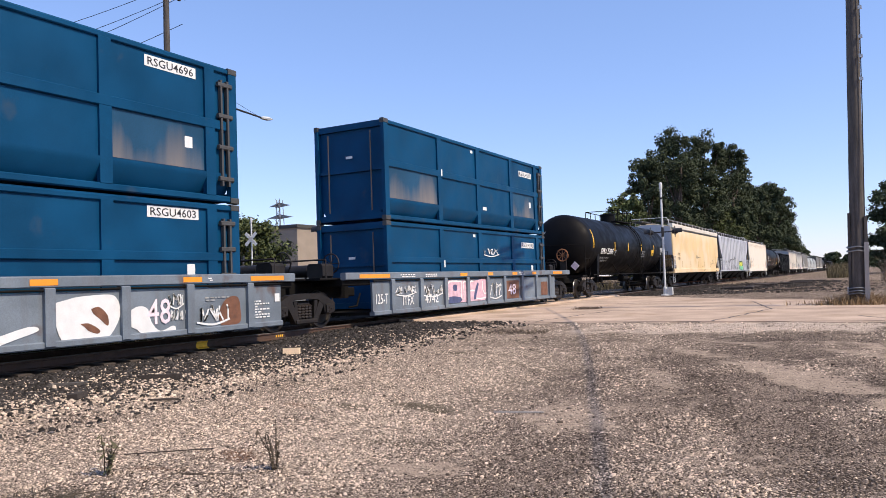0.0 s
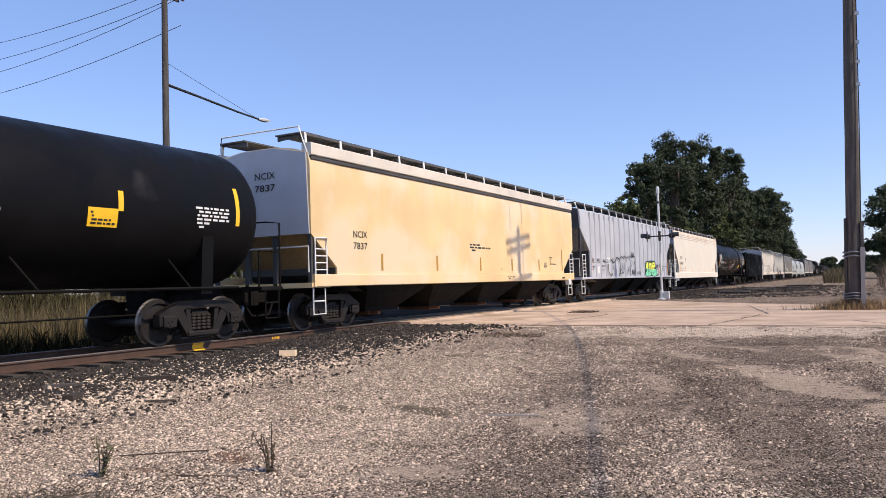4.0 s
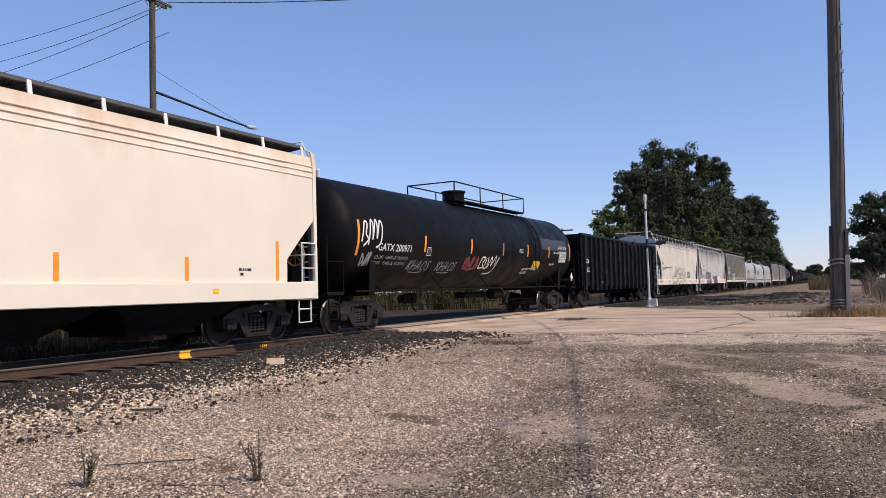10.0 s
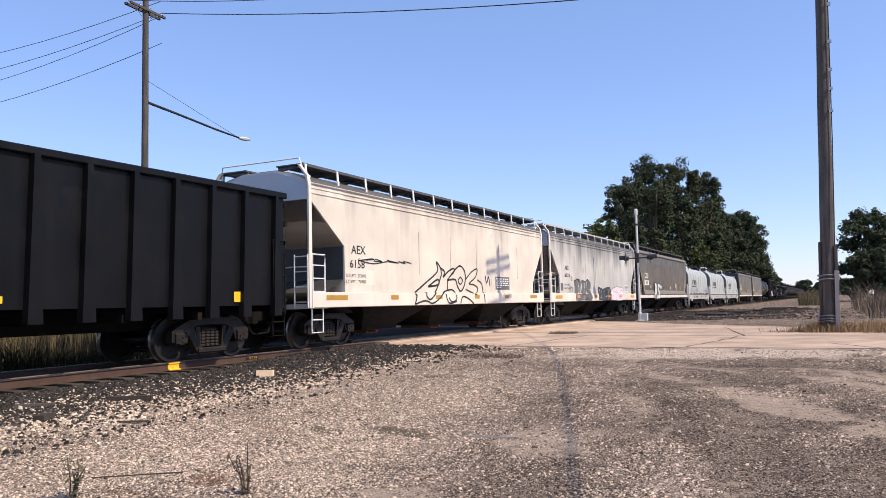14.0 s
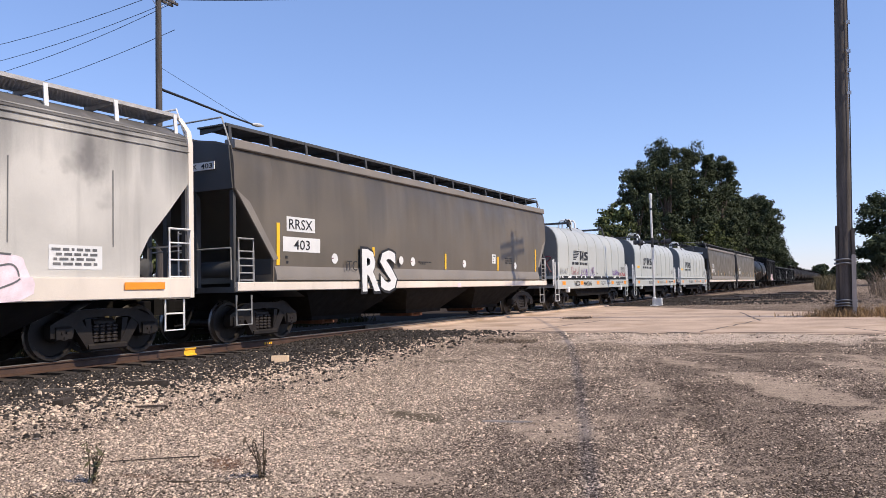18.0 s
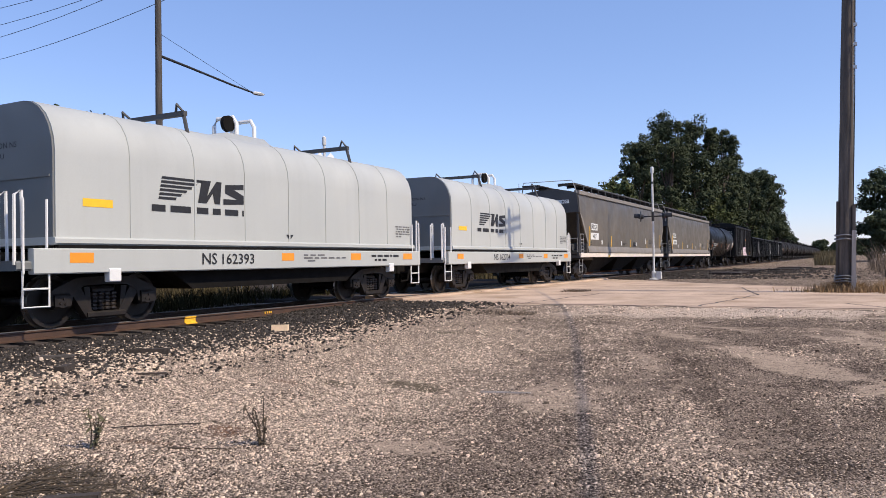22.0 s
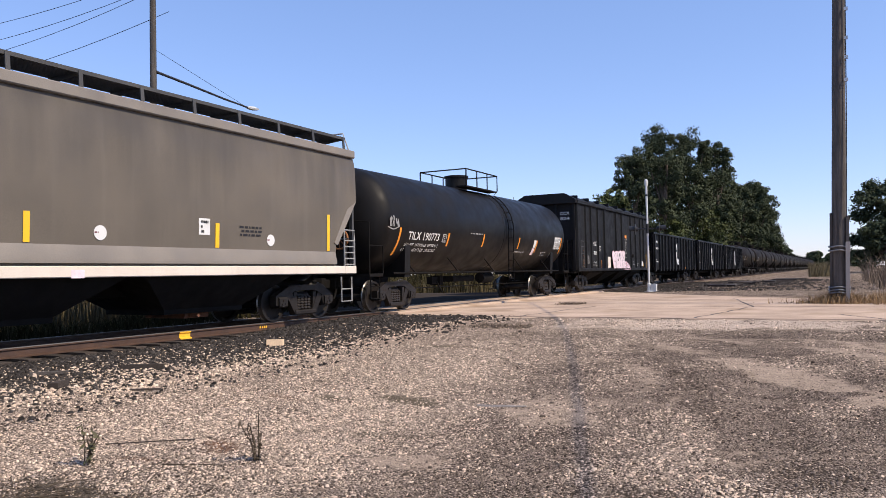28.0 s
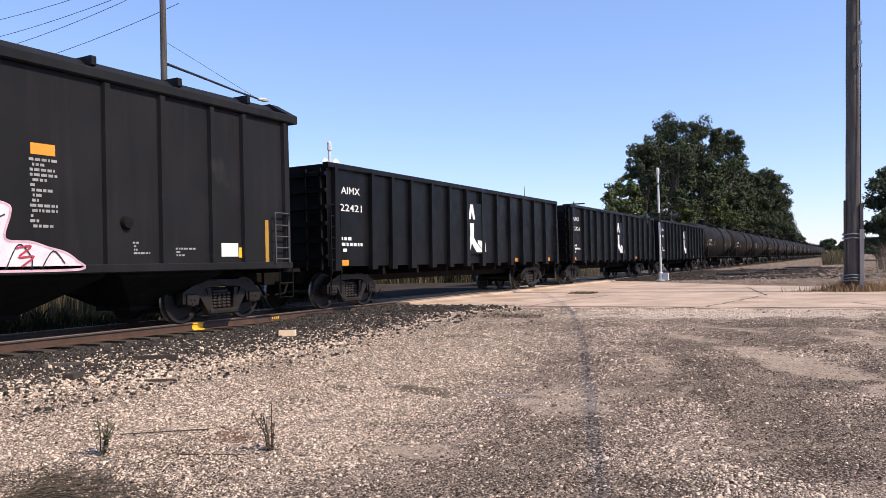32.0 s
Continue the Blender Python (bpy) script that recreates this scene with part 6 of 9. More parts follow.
    top = zc + r
    dome = car.put("dome", Shape().lathe([(top - 0.1, 0.42), (top + 0.42, 0.42), (top + 0.43, 0.47), (top + 0.49, 0.47), (top + 0.50, 0.44), (top + 0.53, 0.1)], "z", (0, car.y(dome_at) if dome_at else mid - 0.4, 0), 18), jacket)
    pa, pb = car.y(plat[0]), car.y(plat[1])
    deck = Shape()
    for x in (-0.95, 0.95):
        a, b = sorted((x * 0.55, x))
        deck.box(a, b, pa, pb, top - 0.05, top)
    car.put("platform", deck, "dark")
    rail = Shape()
    for x in (-0.95, 0.95):
        rail.tube([(x, pa, top), (x, pa, top + 0.58), (x, pa + 0.02, top + 0.60), (x, pb, top + 0.60), (x, pb, top)], 0.025)
        for k in (0.33, 0.66):
            rail.tube([(x, pa + (pb - pa) * k, top), (x, pa + (pb - pa) * k, top + 0.6)], 0.022)
    for y in (pa, pb):
        rail.tube([(-0.95, y, top + 0.6), (0.95, y, top + 0.6)], 0.025)
    car.put("guard_rail", rail, "dark")
    for g in (-1, 1):
        lad = Shape()
        for y in (pb - 0.55, pb - 0.05):
            arc = [(g * (r + 0.06) * math.cos(a), y, zc + (r + 0.06) * math.sin(a)) for a in (math.radians(d) for d in range(60, -11, -10))]
            lad.tube([(g * 0.95, y, top)] + arc + [(g * (r + 0.02), y, 0.75)], 0.022, 5)
        for d in range(50, -11, -12):
            a = math.radians(d)
            p = (g * (r + 0.06) * math.cos(a), zc + (r + 0.06) * math.sin(a))
            lad.tube([(p[0], pb - 0.55, p[1]), (p[0], pb - 0.05, p[1])], 0.016, 4)
        for z in (1.9, 1.55, 1.2, 0.85):
            lad.tube([(g * (r + 0.03), pb - 0.55, z), (g * (r + 0.03), pb - 0.05, z)], 0.016, 4)
        car.put("ladder", lad, "dark")
    if detail:
        belt = [(r + 0.012) for _ in range(2)]
        car.put("shell_band", Shape().lathe([(pb - 0.85, r), (pb - 0.84, r + 0.012), (pb - 0.55, r + 0.012), (pb - 0.54, r)], "y", (0, 0, zc), 40), jacket)
        rod = Shape()
        rod.box(-0.25, 0.25, mid - 1.2, mid + 0.6, 0.78, 1.0, 0.05)
        rod.lathe([(mid + 0.9, 0.05), (mid + 0.95, 0.2), (mid + 1.9, 0.2), (mid + 1.95, 0.05)], "y", (0.3, 0, 0.9), 12)
        rod.tube([(0.2, y0 + 1, 0.62), (0.2, y1 - 1, 0.62)], 0.02)
        car.put("brake_rigging", rod, "dark")
    return drum(r, zc)


def gondola(car, s0, s1, top, ribs, floor, body, notch, w=1.58):
    """A high-sided open car with outside ribs. notch: height of the openings between the ribs' feet."""
    y0, y1 = car.y(s0), car.y(s1)
    for x in (-w, w):
        g = 1 if x > 0 else -1
        a, b = sorted((x - g * 0.10, x - g * 0.04))
        car.put("side_wall", Shape().box(a, b, y0, y1, floor + notch, top), body)
        a, b = sorted((x - g * 0.12, x + g * 0.05))
        car.put("top_chord", Shape().box(a, b, y0 - 0.02, y1 + 0.02, top - 0.10, top + 0.04, 0.02), body)
        for k, s in enumerate(ribs):
            y = car.y(s)
            t0, t1 = sorted((x - g * 0.05, x + g * 0.075))
            m = 0.09
            rib = Shape().loft([[(t0, y - m * q - 0.02, z), (t1, y - m * q, z), (t1, y + m * q, z), (t0, y + m * q + 0.02, z)] for z, q in ((floor, 1.5), (floor + 0.35, 1.35), (top - 0.08, 0.6))])
            car.put("rib", rib, body)
    for y, g in ((y0, -1), (y1, 1)):
        a, b = sorted((y, y - g * 0.06))
        car.put("end_wall", Shape().box(-w + 0.05, w - 0.05, a, b, floor + 0.1, top), body)
        for k in range(6):
            z = floor + 0.35 + (top - floor - 0.6) * k / 5
            a, b = sorted((y, y + g * 0.09))
            car.put("end_rib", Shape().box(-w + 0.02, w - 0.02, a, b, z - 0.05, z + 0.05, 0.02), body)
    car.put("floor_plate", Shape().box(-w + 0.1, w - 0.1, y0 + 0.05, y1 - 0.05, floor + notch, floor + notch + 0.08), "dark")
    underframe(car, s0 + 0.1, s1 - 0.1, 0.45, 0.66, floor + 0.25)
    for k in range(7):
        y = y0 + 2.6 + (y1 - y0 - 5.2) * k / 6
        car.put("cross_member", Shape().box(-w + 0.1, w - 0.1, y - 0.06, y + 0.06, 0.85, floor + 0.12), "dark")
    ladder(car, s0 + 0.06, s0 + 0.46, 0.9, 2.6, 6, w + 0.03, "dark")
    ladder(car, s1 - 0.46, s1 - 0.06, 0.9, 2.6, 6, w + 0.03, "dark")
    end_ladder(car, s0 - 0.06, 0.95, 1.4, 1.0, top - 0.1, 8, "dark")
    step(car, s0 + 0.06, s0 + 0.46, "dark", x=w)
    step(car, s1 - 0.46, s1 - 0.06, "dark", x=w)
    bogie(car, s0 + 1.65)
    bogie(car, s1 - 1.85)
    couplers(car, s0, s1)


# container cars: a shared bogie carries the meeting ends
def container(name, car_y, z0, z1, label, door, group="blue containers"):
    """A tall steel waste container on its four corners; returns it at its place along the train."""
    c = Car(name, car_y - 6.1, car_y + 6.1, label, "container", group)
    h = z1 - z0
    c.ob.matrix_basis = pose(TRACK, car_y, RAIL)
    put = lambda n, sh, m, l="": c.put(n, sh, m, l)
    x, w = 1.22, 1.17
    belly = Shape()
    rows = [(-5.98, 0.10), (5.98, 0.10)]
    belly.loft([[(-w, y, z0 + h), (w, y, z0 + h), (w, y, z0 + 0.48), (w - 0.28, y, z0 + 0.14), (-w + 0.28, y, z0 + 0.14), (-w, y, z0 + 0.48)] for y, _ in rows])
    put("shell", belly, "blue")
    for g in (-1, 1):
        a, b = sorted((g * x, g * (x - 0.14)))
        put("top_rail", Shape().box(a, b, -5.95, 5.95, z1 - 0.13, z1 - 0.02, 0.02), "blue")
        put("bottom_rail", Shape().box(a, b, -5.95, 5.95, z0 + 0.02, z0 + 0.15, 0.02), "blue")
        a, b = sorted((g * (x + 0.009), g * (x - 0.09)))
        put("mid_rail", Shape().box(a, b, -5.9, 5.9, z0 + h * 0.53, z0 + h * 0.60, 0.015), "blue")
        put("skirt_rail", Shape().prism([(g * (x + 0.002), z0 + 0.50), (g * (x + 0.002), z0 + 0.62), (g * (x - 0.1), z0 + 0.64), (g * (x - 0.32), z0 + 0.15), (g * (x - 0.26), z0 + 0.12)], -5.9, 5.9), "blue")
        a, b = sorted((g * (x + 0.004), g * (x - 0.095)))
        for y in (-2.85, -0.05, 2.85, 5.35):
            put("post", Shape().box(a, b, y - 0.13, y + 0.13, z0 + 0.13, z1 - 0.1, 0.015), "blue")
        for y in (-6.0, 6.0):
            put("corner_post", Shape().box(a - 0.01, b + 0.01, y - 0.11, y + 0.11, z0 + 0.1, z1 - 0.08, 0.015), "blue")
            for z in (z0 + 0.06, z1 - 0.06):
                put("corner_casting", Shape().box(a - 0.02, b + 0.02, y - 0.12, y + 0.12, z - 0.07, z + 0.07, 0.02), "dark_end")
    for y, g in ((-6.02, -1), (6.02, 1)):
        for wide, deep, lo, hi in ((1.2, 0.05, z1 - 0.2, z1 - 0.03), (1.2, 0.05, z0 + 0.05, z0 + 0.22), (1.1, 0.04, z0 + h * 0.5, z0 + h * 0.5 + 0.1)):
            put("end_bar", Shape().box(-wide, wide, y - deep, y + deep, lo, hi, 0.02), "blue")
        for k in (-0.75, 0.75):
            put("door_bar", Shape().tube([(k, y + g * 0.07, z0 + 0.3), (k, y + g * 0.07, z1 - 0.3)], 0.02), "dark_end")
    for k in range(2):
        put("hinge_bar", Shape().box(x - 0.02, x + 0.05, 5.62 + 0.18 * k, 5.67 + 0.18 * k, z0 + 0.35, z1 - 0.3), "dark_end")
    for k in range(4):
        z = z0 + 0.5 + (h - 0.9) * k / 3
        put("hinge", Shape().box(x - 0.02, x + 0.06, 5.55, 5.95, z - 0.05, z + 0.05, 0.02), "dark_end")
    return c


def dress_container(c, seed, upper, number):
    """Labels and worn panels with a painted tan reflection; upper: the whole lower row shows."""
    z0, z1 = c.z
    h = z1 - z0
    s, sf = c.mid, flat(1.172)
    drop = (0.41 if upper else 0.36) if s < 15 else (0.64 if upper else 0.56)
    for a, b, on in ((-5.85, -3.0, True), (3.0, 5.2, True), (-2.7, -0.2, False), (0.1, 2.7, False)):
        if upper and on:
            patch(c, "worn_panel", s + a, s + b, z0 + 0.64, z0 + h * 0.53, "scuffed", sf, lift=0.004)
    patch(c, "number_plate", s + 3.75, s + 5.02, z1 - drop, z1 - drop + 0.22, "label", sf)
    lettering(c, number, s + 3.82, s + 4.95, z1 - drop + 0.03, z1 - drop + 0.19, "ink", sf, 0.008)
    patch(c, "sticker", s - 2.78, s - 2.70, z1 - 1.32, z1 - 1.10, "label", flat(1.228))
    patch(c, "sticker", s - 0.52, s - 0.34, z1 - 0.28, z1 - 0.18, "label", sf)
    patch(c, "sticker", s + 4.7, s + 4.9, z0 + 1.05, z0 + 1.28, "label", sf)
    if upper:
        patch(c, "sticker", s + 0.35, s + 0.65, z0 + 0.68, z0 + 0.80, "label", sf)
    end = Shape().box(-0.12, 0.10, -6.09, -6.07, z1 - 1.05, z1 - 0.98)
    c.put("sticker", end, "label")


for mid, numbers in ((6.13, ("RSGU4696", "RSGU4603")), (24.18, ("", ""))):
    for k, (z0, z1, word) in enumerate(((2.87, 5.77, "upper"), (0.30, 2.83, "lower"))):
        c = container("container", mid, z0, z1, "dark blue steel waste container " + ("stacked on another, scuffed panels with painted reflections" if k == 0 else "sunk in its well car"), None)
        c.z = (z0, z1)
        dress_container(c, k, k == 0, numbers[k] or ("RSGU4515" if k == 0 else "RSGU4395"))
        if k and not numbers[0]:
            scrawl(c, 24.45, 25.75, 1.95, 2.2, "chalk", flat(1.18), 5, 0.035, 4)


def well_car(s0, s1, panel0, panel1, posts, label):
    car = Car("well_car", s0, s1, label, "well car")
    w = 1.56
    for g in (-1, 1):
        a, b = sorted((g * w, g * (w - 0.16)))
        car.put("top_chord", Shape().box(a, b, car.y(s0 + 0.9), car.y(s1 - 0.9), 1.17, 1.36, 0.02), "well")
        car.put("bottom_chord", Shape().box(a, b, car.y(panel0), car.y(panel1), 0.20, 0.32, 0.02), "well")
        a, b = sorted((g * (w - 0.05), g * (w - 0.11)))
        car.put("side_panel", Shape().box(a, b, car.y(panel0), car.y(panel1), 0.30, 1.10), "well")
        car.put("piping", Shape().tube([(g * (w - 0.02), car.y(panel0), 1.13), (g * (w - 0.02), car.y(panel1), 1.13)], 0.025), "dark")
        for s in posts:
            a, b = sorted((g * (w + 0.03), g * (w - 0.12)))
            car.put("post", Shape().box(a, b, car.y(s) - 0.09, car.y(s) + 0.09, 0.22, 1.17, 0.02), "well")
    car.put("floor_plate", Shape().box(-1.4, 1.4, car.y(panel0), car.y(panel1), 0.22, 0.30), "dark")
    for p, q in ((s0, panel0), (panel1, s1)):
        a, b = sorted((car.y(p), car.y(q)))
        car.put("end_frame", Shape().box(-0.5, 0.5, a, b, 0.72, 1.16, 0.05).box(-1.45, 1.45, a + (0.9 if p == s0 else 0), b - (0.9 if p != s0 else 0), 1.02, 1.18, 0.03), "dark")
        car.put("end_deck", Shape().box(-1.3, 1.3, a + 0.2, b - 0.2, 1.18, 1.24, 0.02), "dark")
        m = (a + b) / 2
        gear = Shape().lathe([(-0.9, 0.05), (-0.86, 0.16), (0.3, 0.16), (0.34, 0.05)], "x", (0, m, 1.44), 12).box(0.4, 0.9, m - 0.25, m + 0.2, 1.24, 1.62, 0.06)
        gear.tube([(-1.2, m - 0.5, 1.24), (-1.2, m - 0.5, 1.7), (1.2, m - 0.5, 1.7), (1.2, m - 0.5, 1.24)], 0.025)
        gear.tube([(-0.2, m + 0.4, 1.24), (0.1, m + 0.4, 1.55), (0.5, m + 0.45, 1.4)], 0.03)
        car.put("brake_gear", gear, "truck")
        wheel = Shape()
        rim = [(0.75 + 0.26 * math.cos(2 * math.pi * k / 14), m + 0.3, 1.62 + 0.26 * math.sin(2 * math.pi * k / 14)) for k in range(15)]
        wheel.tube(rim, 0.02, 5)
        ob = car.put("brake_wheel", wheel, "truck")
        for k in range(0, 14, 2):
            car.put("spoke", Shape().tube([(0.75, m + 0.3, 1.62), rim[k]], 0.012, 4), "truck", parent=ob)
    return car


posts0 = [0.2, 1.75, 3.2, 4.7, 6.1, 7.63, 9.06, 10.53, 12.18]
w0 = well_car(-3.6, 14.55, -1.0, 13.2, posts0, "grey-blue container well car covered in graffiti and rust")
bogie(w0, -2.4)
bogie(w0, 14.62)
sf = flat(1.52)
fat0 = (7.6, 11.6, 0.24, 1.1)
filled(w0, (4.9, 7.55, 0.26, 1.0), [(0.0, 0.5), (0.2, 0.95), (0.45, 0.9), (0.5, 0.45), (0.62, 0.2), (0.9, 0.42), (0.97, 0.34), (0.85, 0.2), (0.6, 0.0), (0.2, 0.02)], "chalk", sf, 0.004, "white graffiti letters")
filled(w0, fat0, [(0.03, 0.59), (0.03, 0.77), (0.09, 0.85), (0.15, 0.90), (0.29, 0.92), (0.33, 0.82), (0.345, 0.59), (0.33, 0.34), (0.28, 0.06), (0.21, 0.03), (0.14, 0.02), (0.08, 0.03), (0.05, 0.22)], "chalk", sf, 0.004, "white graffiti letter")
for pts in ([(0.20, 0.65), (0.24, 0.68), (0.28, 0.50), (0.28, 0.30), (0.24, 0.45), (0.21, 0.56)], [(0.15, 0.37), (0.19, 0.37), (0.24, 0.23), (0.23, 0.16), (0.19, 0.22), (0.17, 0.30)]):
    filled(w0, fat0, pts, "rust", sf, 0.008, "rust-brown eye of a graffiti letter")
filled(w0, fat0, [(0.355, 0.31), (0.39, 0.54), (0.44, 0.65), (0.49, 0.59), (0.51, 0.31), (0.56, 0.10), (0.63, 0.19), (0.65, 0.14), (0.63, 0.03), (0.51, 0.02), (0.46, 0.04), (0.43, 0.17)], "chalk", sf, 0.004, "white graffiti letters")
filled(w0, fat0, [(0.94, 0.10), (0.93, 0.4), (0.98, 0.72), (1.06, 0.75), (1.08, 0.44), (1.07, 0.12)], "rust", sf, 0.003, "rust-brown worn patch")
lettering(w0, "48", 9.55, 10.08, 0.45, 0.92, "rose", sf, 0.008, lift=0.010)
scrawl(w0, 10.05, 10.4, 0.78, 1.02, "chalk", sf, 4, 0.028, 6)
scrawl(w0, 10.08, 10.48, 0.5, 0.72, "chalk", sf, 4, 0.025, 5)
scrawl(w0, 10.72, 11.6, 0.42, 0.78, "chalk", sf, 5, 0.04, 9)
bars(w0, 10.95, 11.6, 0.82, 0.92, 2, "worn", sf, 12)
bars(w0, 12.3, 12.8, 0.40, 0.80, 7, "chalk", sf, 3)
patch(w0, "sticker", 12.98, 13.14, 0.74, 0.92, "label", sf)
for a, b in ((7.3, 7.78), (10.37, 10.84), (12.2, 13.26), (2.0, 2.5)):
    patch(w0, "reflector_strip", a, b, 1.21, 1.31, "orange", flat(1.56))
bars(w0, 11.0, 11.9, 1.22, 1.30, 2, "chalk", flat(1.56), 4)
posts1 = [17.78, 19.35, 20.85, 22.38, 23.9, 25.33, 26.97, 28.43, 29.9]
w1 = well_car(14.7, 33.3, 16.85, 30.6, posts1, "grey-blue container well car with sprayed letters along its side")
bogie(w1, 32.1)
couplers(w1, 18, 33.2)
lettering(w1, "125-T", 16.98, 17.58, 0.50, 0.78, "chalk", sf, 0.01)
lettering(w1, "ITFX", 18.35, 18.95, 0.42, 0.68, "chalk", sf, 0.008)
lettering(w1, "4742", 19.6, 20.4, 0.42, 0.68, "chalk", sf, 0.008)
scrawl(w1, 17.95, 19.1, 0.74, 1.0, "chalk", sf, 5, 0.035, 2)
scrawl(w1, 19.5, 20.7, 0.66, 1.0, "chalk", sf, 5, 0.035, 7)
panel = (20.95, 23.82, 0.36, 1.06)
filled(w1, panel, [(0.0, 0.1), (0.0, 0.95), (0.3, 1.0), (0.7, 0.98), (1.0, 1.0), (1.0, 0.1), (0.7, 0.02), (0.3, 0.0)], "pink", sf, 0.003, "pink sprayed field with white letters")
for pts in ([(0.02, 0.0), (0.0, 0.22), (0.15, 0.3), (0.36, 0.2), (0.3, 0.0)], [(0.16, 0.55), (0.16, 0.8), (0.24, 0.8), (0.24, 0.55)], [(0.72, 0.1), (0.74, 0.35), (0.8, 0.8), (0.76, 0.85), (0.68, 0.4), (0.66, 0.1)]):
    filled(w1, panel, pts, "navy", sf, 0.006, "dark blue sprayed shading")
strokes(w1, panel, ([(0.04, 0.15), (0.03, 0.6), (0.06, 0.95), (0.3, 0.97), (0.36, 0.9), (0.34, 0.4), (0.36, 0.12)], [(0.4, 0.1), (0.41, 0.5), (0.4, 0.9), (0.5, 0.95)], [(0.56, 0.1), (0.55, 0.5), (0.58, 0.92), (0.66, 0.94)], [(0.72, 0.12), (0.86, 0.1), (0.98, 0.14)], [(0.9, 0.95), (0.9, 0.6), (0.94, 0.35), (1.02, 0.4), (1.05, 0.8)], [(0.56, 0.5), (0.62, 0.52), (0.68, 0.5)]), "chalk", 0.05, sf, 0.010)
scrawl(w1, 24.1, 25.1, 0.45, 0.98, "chalk", sf, 4, 0.04, 15)
lettering(w1, "48", 25.7, 26.4, 0.48, 0.88, "rose", sf, 0.008)
patch(w1, "rust_patch", 25.5, 26.7, 0.34, 1.0, "rust", sf, lift=0.003)
patch(w1, "rust_patch", 29.0, 29.7, 0.36, 0.9, "rust", sf, lift=0.003)
for a, b, m in ((16.2, 17.65, "orange"), (21.85, 22.35, "orange"), (23.95, 24.35, "orange"), (26.05, 26.5, "orange"), (28.0, 28.4, "orange"), (30.3, 31.4, "orange")):
    patch(w1, "reflector_strip", a, b, 1.21, 1.31, m, flat(1.56))
for a, b in ((18.2, 19.0), (19.6, 20.3), (26.7, 27.2)):
    bars(w1, a, b, 1.2, 1.31, 2, "chalk", flat(1.56), int(a))

# black tank car behind the containers
t1 = Car("tank_car", 34.1, 53.4, "black tank car with white lettering and yellow strips", "tank car")
sf = tank_car(t1, 36.1, 51.95, 1.5, 2.66, (42.75, 45.55), dome_at=43.95, reach=1.55)
lettering(t1, "DPRX 258967", 37.6, 39.83, 2.16, 2.47, "chalk", sf, 0.018)
lettering(t1, "LD LMT  204600 LB  92800 KG", 37.48, 39.1, 1.93, 2.03, "worn", sf)
lettering(t1, "LT WT   81400 LB  36900 KG", 37.42, 39.05, 1.78, 1.88, "worn", sf)
plate_box(t1, 40.03, 2.13, 0.27, "chalk", "black", sf)
for s, z0, z1 in ((36.25, 2.45, 3.35), (39.93, 2.37, 2.84), (42.6, 2.42, 2.85), (45.5, 2.48, 2.86), (48.6, 2.52, 2.88), (51.5, 2.4, 3.2)):
    patch(t1, "reflector_strip", s, s + 0.11, z0, z1, "bright", sf)
patch(t1, "warning_sign", 48.0, 48.6, 2.22, 2.55, "bright", sf)
bars(t1, 48.05, 48.55, 2.25, 2.5, 4, "ink", sf, 4, lift=0.012)
bars(t1, 45.6, 46.5, 2.1, 2.45, 4, "worn", sf, 5)
bars(t1, 50.4, 51.3, 2.3, 2.75, 6, "chalk", sf, 6)
end_lettering(t1, "DPRX 258967", -0.95, 0.15, 3.15, 3.32, "chalk", t1.y(35.5))
bar = Shape().box(-0.85, 0.0, t1.y(35.45), t1.y(35.46), 3.0, 3.06).box(-0.85, -0.2, t1.y(35.45), t1.y(35.46), 2.86, 2.92)
t1.put("lettering", bar, "worn")
t1.put("placard", Shape().prism([(0.95, 1.35), (1.17, 1.57), (0.95, 1.79), (0.73, 1.57)], t1.y(34.96), t1.y(34.98)), "rose", "diamond placard")

# cream hopper
h1 = Car("covered_hopper", 53.4, 73.3, "cream covered hopper yellowed by age, pale roof band", "covered hopper")
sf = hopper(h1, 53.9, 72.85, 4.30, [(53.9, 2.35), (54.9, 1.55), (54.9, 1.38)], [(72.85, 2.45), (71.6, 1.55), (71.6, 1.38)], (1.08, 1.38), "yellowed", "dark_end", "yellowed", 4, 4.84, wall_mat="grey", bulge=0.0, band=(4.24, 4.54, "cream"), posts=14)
h1.put("seam", Shape().box(1.5, 1.588, h1.y(53.95), h1.y(72.8), 4.13, 4.23, 0.02), "dark_end")
bars(h1, 62.33, 63.95, 2.12, 2.40, 3, "ink", sf, 3)
lettering(h1, "NCIX", 55.62, 56.25, 2.32, 2.5, "ink", sf)
lettering(h1, "7837", 55.62, 56.25, 2.02, 2.2, "ink", sf)
for s, z1 in ((56.9, 1.93), (60.0, 1.93), (63.08, 1.93), (65.8, 1.92), (68.55, 1.93), (71.3, 2.41)):
    patch(h1, "reflector_strip", s, s + 0.1, 1.47, z1, "gold", sf)
bars(h1, 69.15, 69.5, 1.6, 1.82, 5, "smoke", sf, 5)
bars(h1, 69.8, 70.65, 1.72, 2.08, 4, "ink", sf, 7)
bars(h1, 64.8, 65.3, 1.50, 1.56, 2, "ink", sf, 9)
bars(h1, 65.3, 66.3, 1.16, 1.28, 2, "ink", flat(1.63), 9)
patch(h1, "vent_plate", 71.2, 71.5, 1.14, 1.2, "dark", flat(1.63))
h1.put("lift_lug", Shape().box(1.5, 1.66, h1.y(71.95), h1.y(72.25), 0.86, 1.1, 0.02), "label")
end_lettering(h1, "NCIX", -0.1, 0.55, 3.75, 3.92, "ink", h1.y(53.86))
